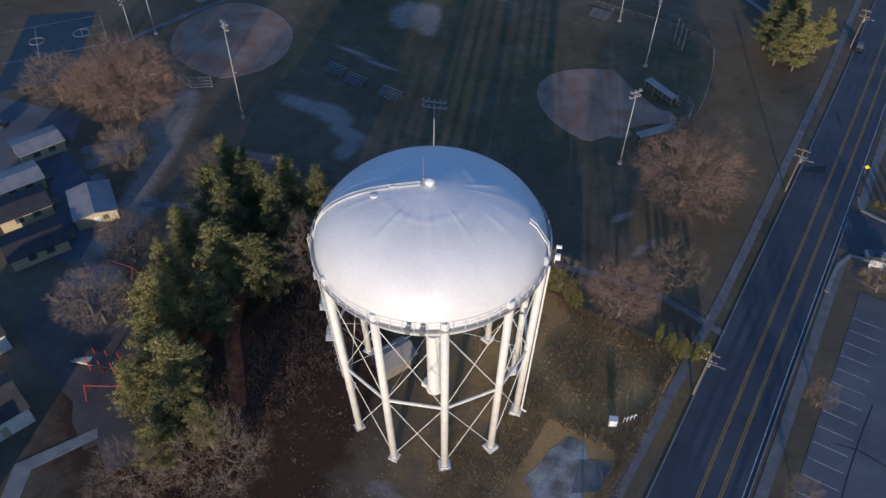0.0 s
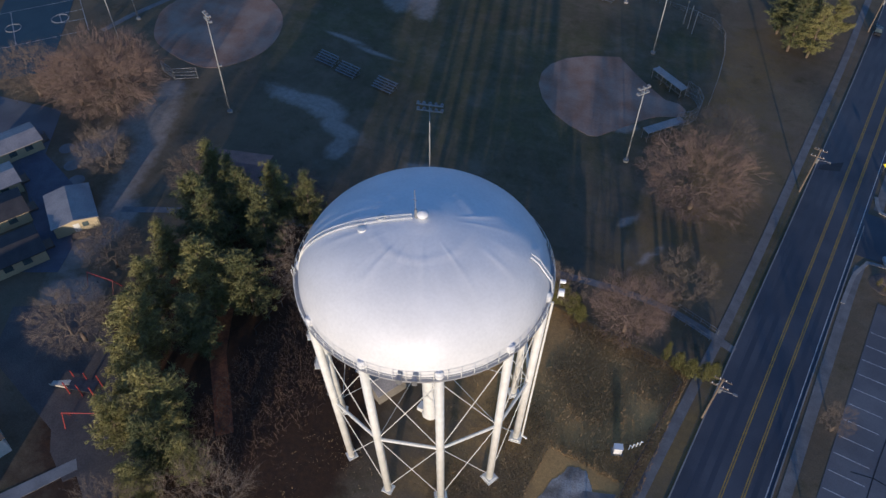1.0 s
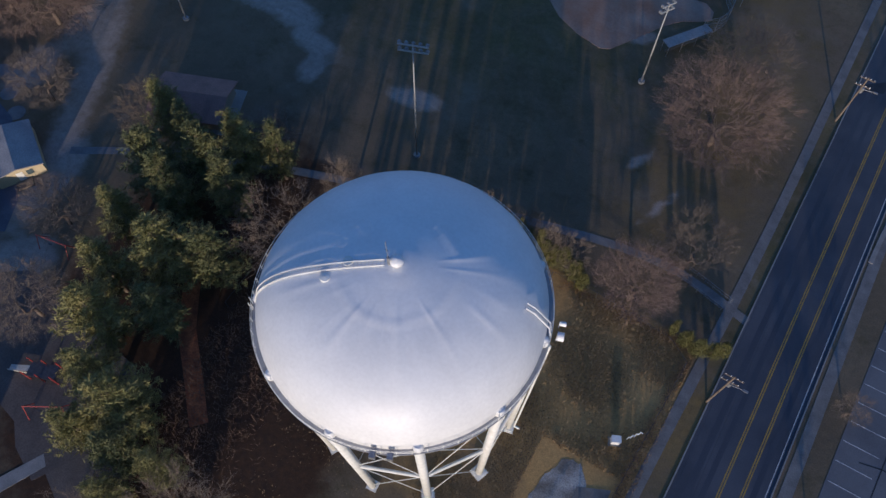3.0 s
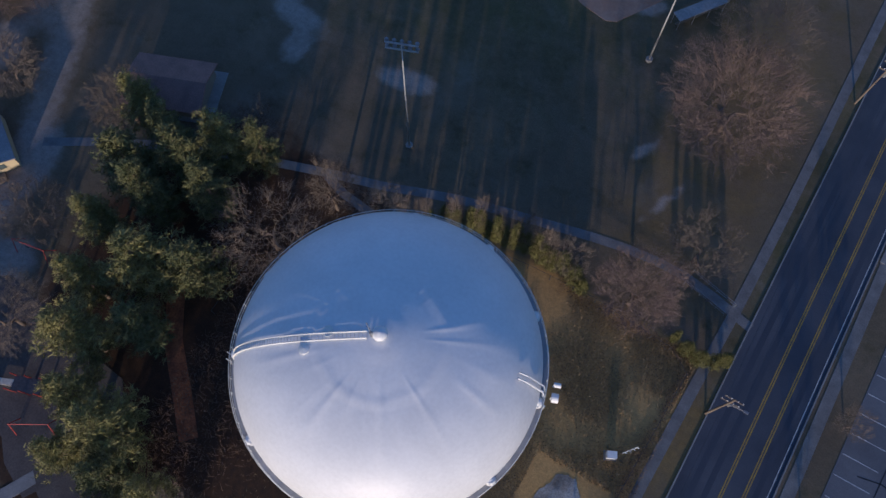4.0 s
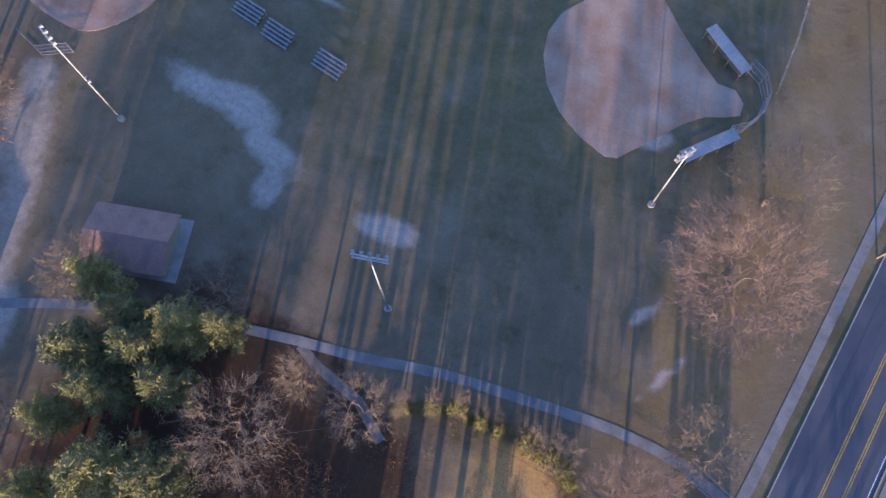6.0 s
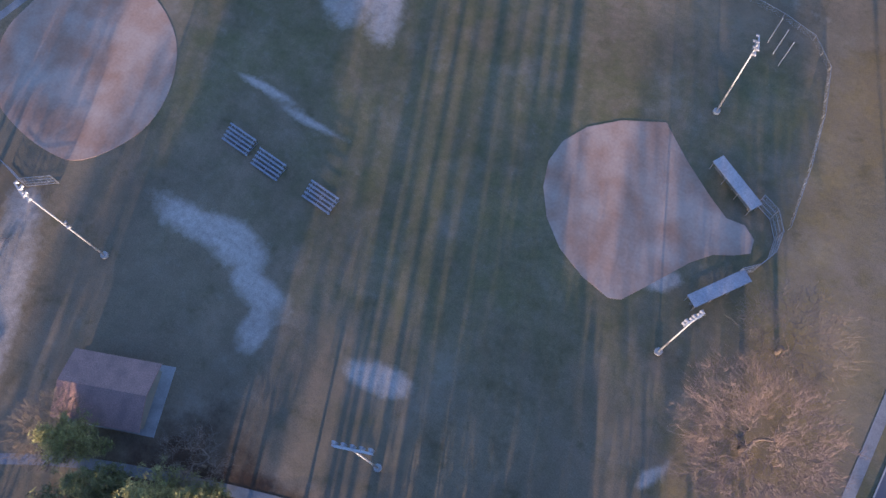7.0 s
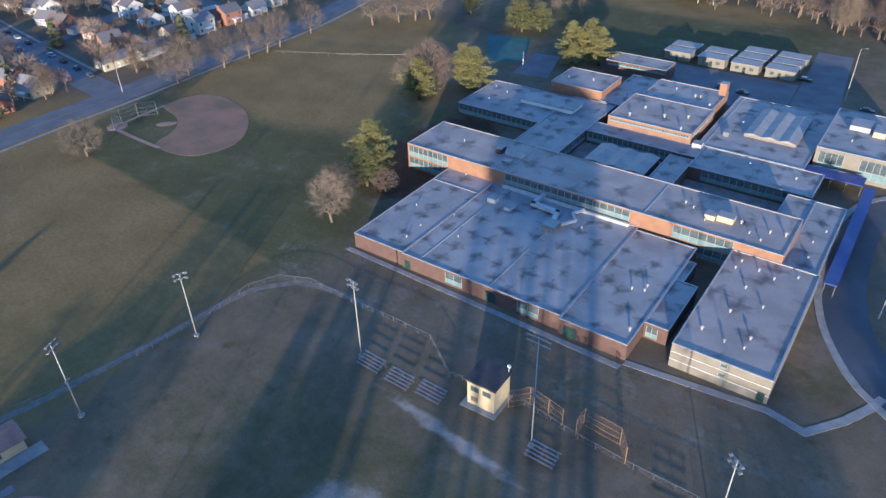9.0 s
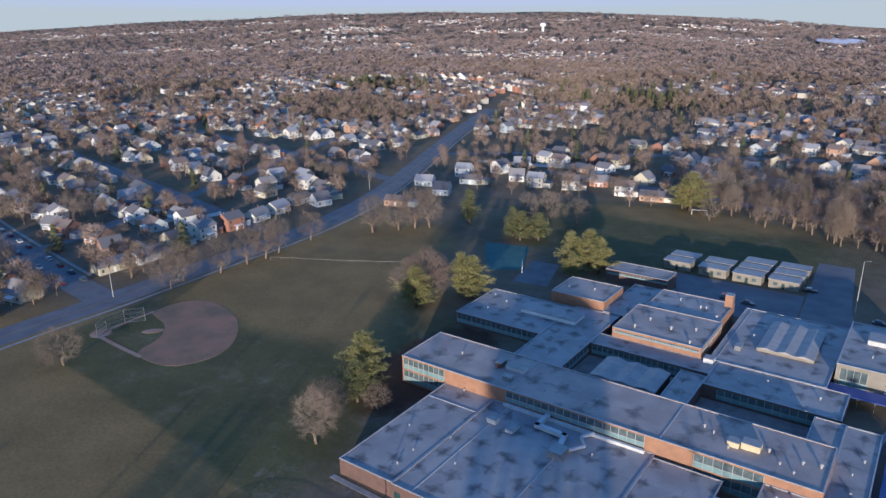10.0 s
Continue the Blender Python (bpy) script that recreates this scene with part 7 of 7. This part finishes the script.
def ever_template(seed, blades):
    rng = random.Random(seed)
    v, f = [], []
    for _ in range(blades):
        a, h_ = rng.uniform(0, 6.283), rng.random()
        rad = 0.27 * (1 - h_) ** 0.7 * rng.uniform(0.6, 1.15)
        p = Vector((math.cos(a) * rad * 0.3, math.sin(a) * rad * 0.3, 0.16 + 0.84 * h_))
        e = Vector((math.cos(a) * rad, math.sin(a) * rad, 0.08 + 0.86 * h_))
        s = Vector((-math.sin(a), math.cos(a), rng.uniform(-.4, .4))) * 0.075
        k = len(v)
        v.extend([tuple(p), tuple(e + s), tuple(e - s)])
        f.append((k, k + 1, k + 2))
    return np.array(v), np.array(f)


def forest(name, spots, templates, material, label):
    """All the trees of one kind as one mesh; spots: x, y, z, height, breadth."""
    V, F, off = [], [], 0
    for x, y, z, h, w in spots:
        v, f = templates[rs.randrange(len(templates))]
        a = rs.uniform(0, 6.283)
        c, s = math.cos(a) * h * w, math.sin(a) * h * w
        V.append(np.stack([x + v[:, 0] * c - v[:, 1] * s, y + v[:, 0] * s + v[:, 1] * c, z + v[:, 2] * h], 1))
        F.append(f + off)
        off += len(v)
    V, F = np.concatenate(V), np.concatenate(F)
    me = bpy.data.meshes.new(name)
    me.vertices.add(len(V))
    me.vertices.foreach_set("co", V.ravel())
    me.loops.add(F.size)
    me.loops.foreach_set("vertex_index", F.ravel().astype(np.int32))
    me.polygons.add(len(F))
    me.polygons.foreach_set("loop_start", np.arange(0, F.size, 3, dtype=np.int32))
    me.polygons.foreach_set("loop_total", np.full(len(F), 3, dtype=np.int32))
    me.materials.append(material)
    me.update(calc_edges=True)
    return tagged(new(name, me), label, "woods", "", "stuff")


NEAR_T = [crown_template(70 + k, 210, 0.0085, 9) for k in range(4)]
MID_T = [crown_template(80 + k, 90, 0.017, 6) for k in range(4)]
FAR_T = [crown_template(90 + k, 30, 0.042, 2) for k in range(4)]
EVER_T = [ever_template(95 + k, 110) for k in range(3)]
near_s, mid_s, far_s, ever_s = [], [], [], []
street = 0
for _ in range(16000):
    a, d = radians(32 + rs.uniform(-37, 37)), 205 + 1150 * rs.random() ** 1.25
    x, y = -54 - math.sin(a) * d, 116 + math.cos(a) * d
    if (x > -283 and y < 448 + 0.05 * x) or on_road(x, y, 8) or not free(x, y, 5.6):
        continue
    dens = noise.noise((x / 120.0, y / 120.0, 6.2))
    if woodlot(x, y) < 0 and rs.random() > (0.13 if d < 400 else 0.27 if d < 560 else 0.40) + 0.7 * max(0, dens - 0.05):
        continue
    z = ground_z(x, y)
    if rs.random() < 0.07:
        ever_s.append((x, y, z, rs.uniform(6, 14), rs.uniform(0.8, 1.3)))
    elif d < 430 and street < 80:
        street += 1
        k = rs.choice((2, 3, 4, 2))
        plant("bare", BARES[k], BSIZE[k], x, y, rs.uniform(7, 12), "leafless garden tree among the houses", rs.uniform(0, 360), 0, rs.uniform(0.8, 1.1), "garden trees")
    elif d < 650:
        near_s.append((x, y, z, rs.uniform(5, 13), rs.uniform(0.8, 1.35)))
    else:
        mid_s.append((x, y, z, rs.uniform(6, 15), rs.uniform(0.9, 1.5)))
# belt of tall bare trees behind the back field
for _ in range(330):
    f_ = rs.random()
    x, y = -126 + f_ * 130 + rs.gauss(0, 4), 462 - f_ * 66 + abs(rs.gauss(0, 34))
    if x > -40:
        y = 385 + rs.uniform(0, 110)
    if free(x, y, 6) and _ % 3 == 0:
        kb = (5, 6, 5, 4)[rs.randrange(4)]
        plant("bare", BARES[kb], BSIZE[kb], x, y, rs.uniform(10, 20), "tall leafless tree in the belt behind the field", rs.uniform(0, 360), rs.uniform(-4, 4), rs.uniform(0.6, 0.9), "belt trees")
for _ in range(15000):
    a, d = radians(32 + rs.uniform(-37, 37)), 1050 + 3500 * rs.random() ** 1.15
    x, y = -54 - math.sin(a) * d, 116 + math.cos(a) * d
    q = noise.noise((x / 330.0, y / 330.0, 4.1)) + 0.6 * noise.noise((x / 110.0, y / 110.0, 8.1))
    if q > 0.18 and rs.random() < 0.65 or any(((x - a_) / 75) ** 2 + ((y - b_) / 190) ** 2 < 1 for a_, b_ in ((-205, 2370),)):
        continue
    far_s.append((x, y, ground_z(x, y), rs.uniform(9, 15), rs.uniform(1.6, 2.5) + d / 4000))
WOODS = mat("distant_bare_twigs", (0.232, 0.170, 0.130), (0.170, 0.129, 0.104), 0.01, 0.95, 0, 0.05, grain=0.2, island=True)
forest("street_trees", near_s, NEAR_T, WOODS, "leafless brown trees between the nearer houses")
forest("suburb_woods", mid_s, MID_T, WOODS, "leafless brown trees through the suburb")
# paler, purpler copy of the twig colour: distance haze is painted in
HAZEWOODS = mat("hazed_bare_twigs", (0.255, 0.195, 0.172), (0.205, 0.160, 0.145), 0.004, 0.95, 0, 0.02, grain=0.15, island=True)
forest("distant_woods", far_s, FAR_T, HAZEWOODS, "leafless woods to the horizon, tinted purple-brown for haze")

for cx, cy, n_ in ((-620, 850, 34), (-290, 830, 20), (-320, 900, 8)):
    for _ in range(n_):
        x, y = cx + rs.gauss(0, 38), cy + rs.gauss(0, 20)
        ever_s.append((x, y, ground_z(x, y), rs.uniform(13, 19), rs.uniform(1.0, 1.4)))
EVERGREEN = mat("dull_evergreen", (0.070, 0.076, 0.034), (0.110, 0.108, 0.046), 0.02, 0.9, 0, 0.3, grain=0.3, island=True)
forest("suburb_evergreens", ever_s, EVER_T, EVERGREEN, "scattered dark evergreens between the houses")
LAKE = mat("lake_water", (0.05, 0.07, 0.09), (0.07, 0.09, 0.11), 0.01, 0.08, 0.02, 0.3, grain=0.05)
b = Bag()
b.prism(rounded([(-278, 2477), (-243, 2568), (-177, 2500), (-133, 2330), (-150, 2170), (-190, 2160), (-236, 2250), (-262, 2360)], 2), 0, ground_z(-205, 2370) + 7)
structure("lake", b, LAKE, "pale calm lake between distant woods", "water")
# white board fences round gardens
for pts in ([(-353, 319.6), (-348.8, 336.2), (-332, 339)], [(-334, 315.5), (-331, 331)], [(-262.6, 562), (-235, 566.6)], [(-281, 507.6), (-218, 516.4)], [(-306, 300), (-318, 303)], [(-306, 335), (-322, 339), (-324, 330)], [(-304, 286), (-320, 290)]):
    t = thing("garden_fence", "white board fence between suburban gardens", "fence", "garden fences")
    for (xa, ya), (xb, yb) in zip(pts, pts[1:]):
        L_ = math.hypot(xb - xa, yb - ya)
        a_ = math.degrees(math.atan2(yb - ya, xb - xa))
        for i in range(int(L_ / 2.4)):
            b = Bag()
            b.box(0.06, 2.36, -0.025, 0.025, 0.08, 1.75, pose(xa, ya, 0, 0, 0, a_) @ pose(i * 2.4, 0, 0))
            part("panel", b, WHITE, t)
            b = Bag()
            b.box(-0.07, 0.055, -0.07, 0.07, 0, 1.9, pose(xa, ya, 0, 0, 0, a_) @ pose(i * 2.4, 0, 0))
            part("post", b, WHITE, t)
# far water tower and pale water near the horizon
t = thing("far_water_tower", "distant pale water tower above the woods", "water tower", "", pose(-1128, 2484, ground_z(-1128, 2484)))
b = Bag()
b.tube((0, 0, 0), (0, 0, 22), 4.5, 4.5, 16)
part("stem", b, WHITE, t)
b = Bag()
b.lathe([(4.5, 20), (10, 24), (11, 29), (8, 33), (0.1, 35)], 20)
part("tank", b, WHITE, t, "", True)
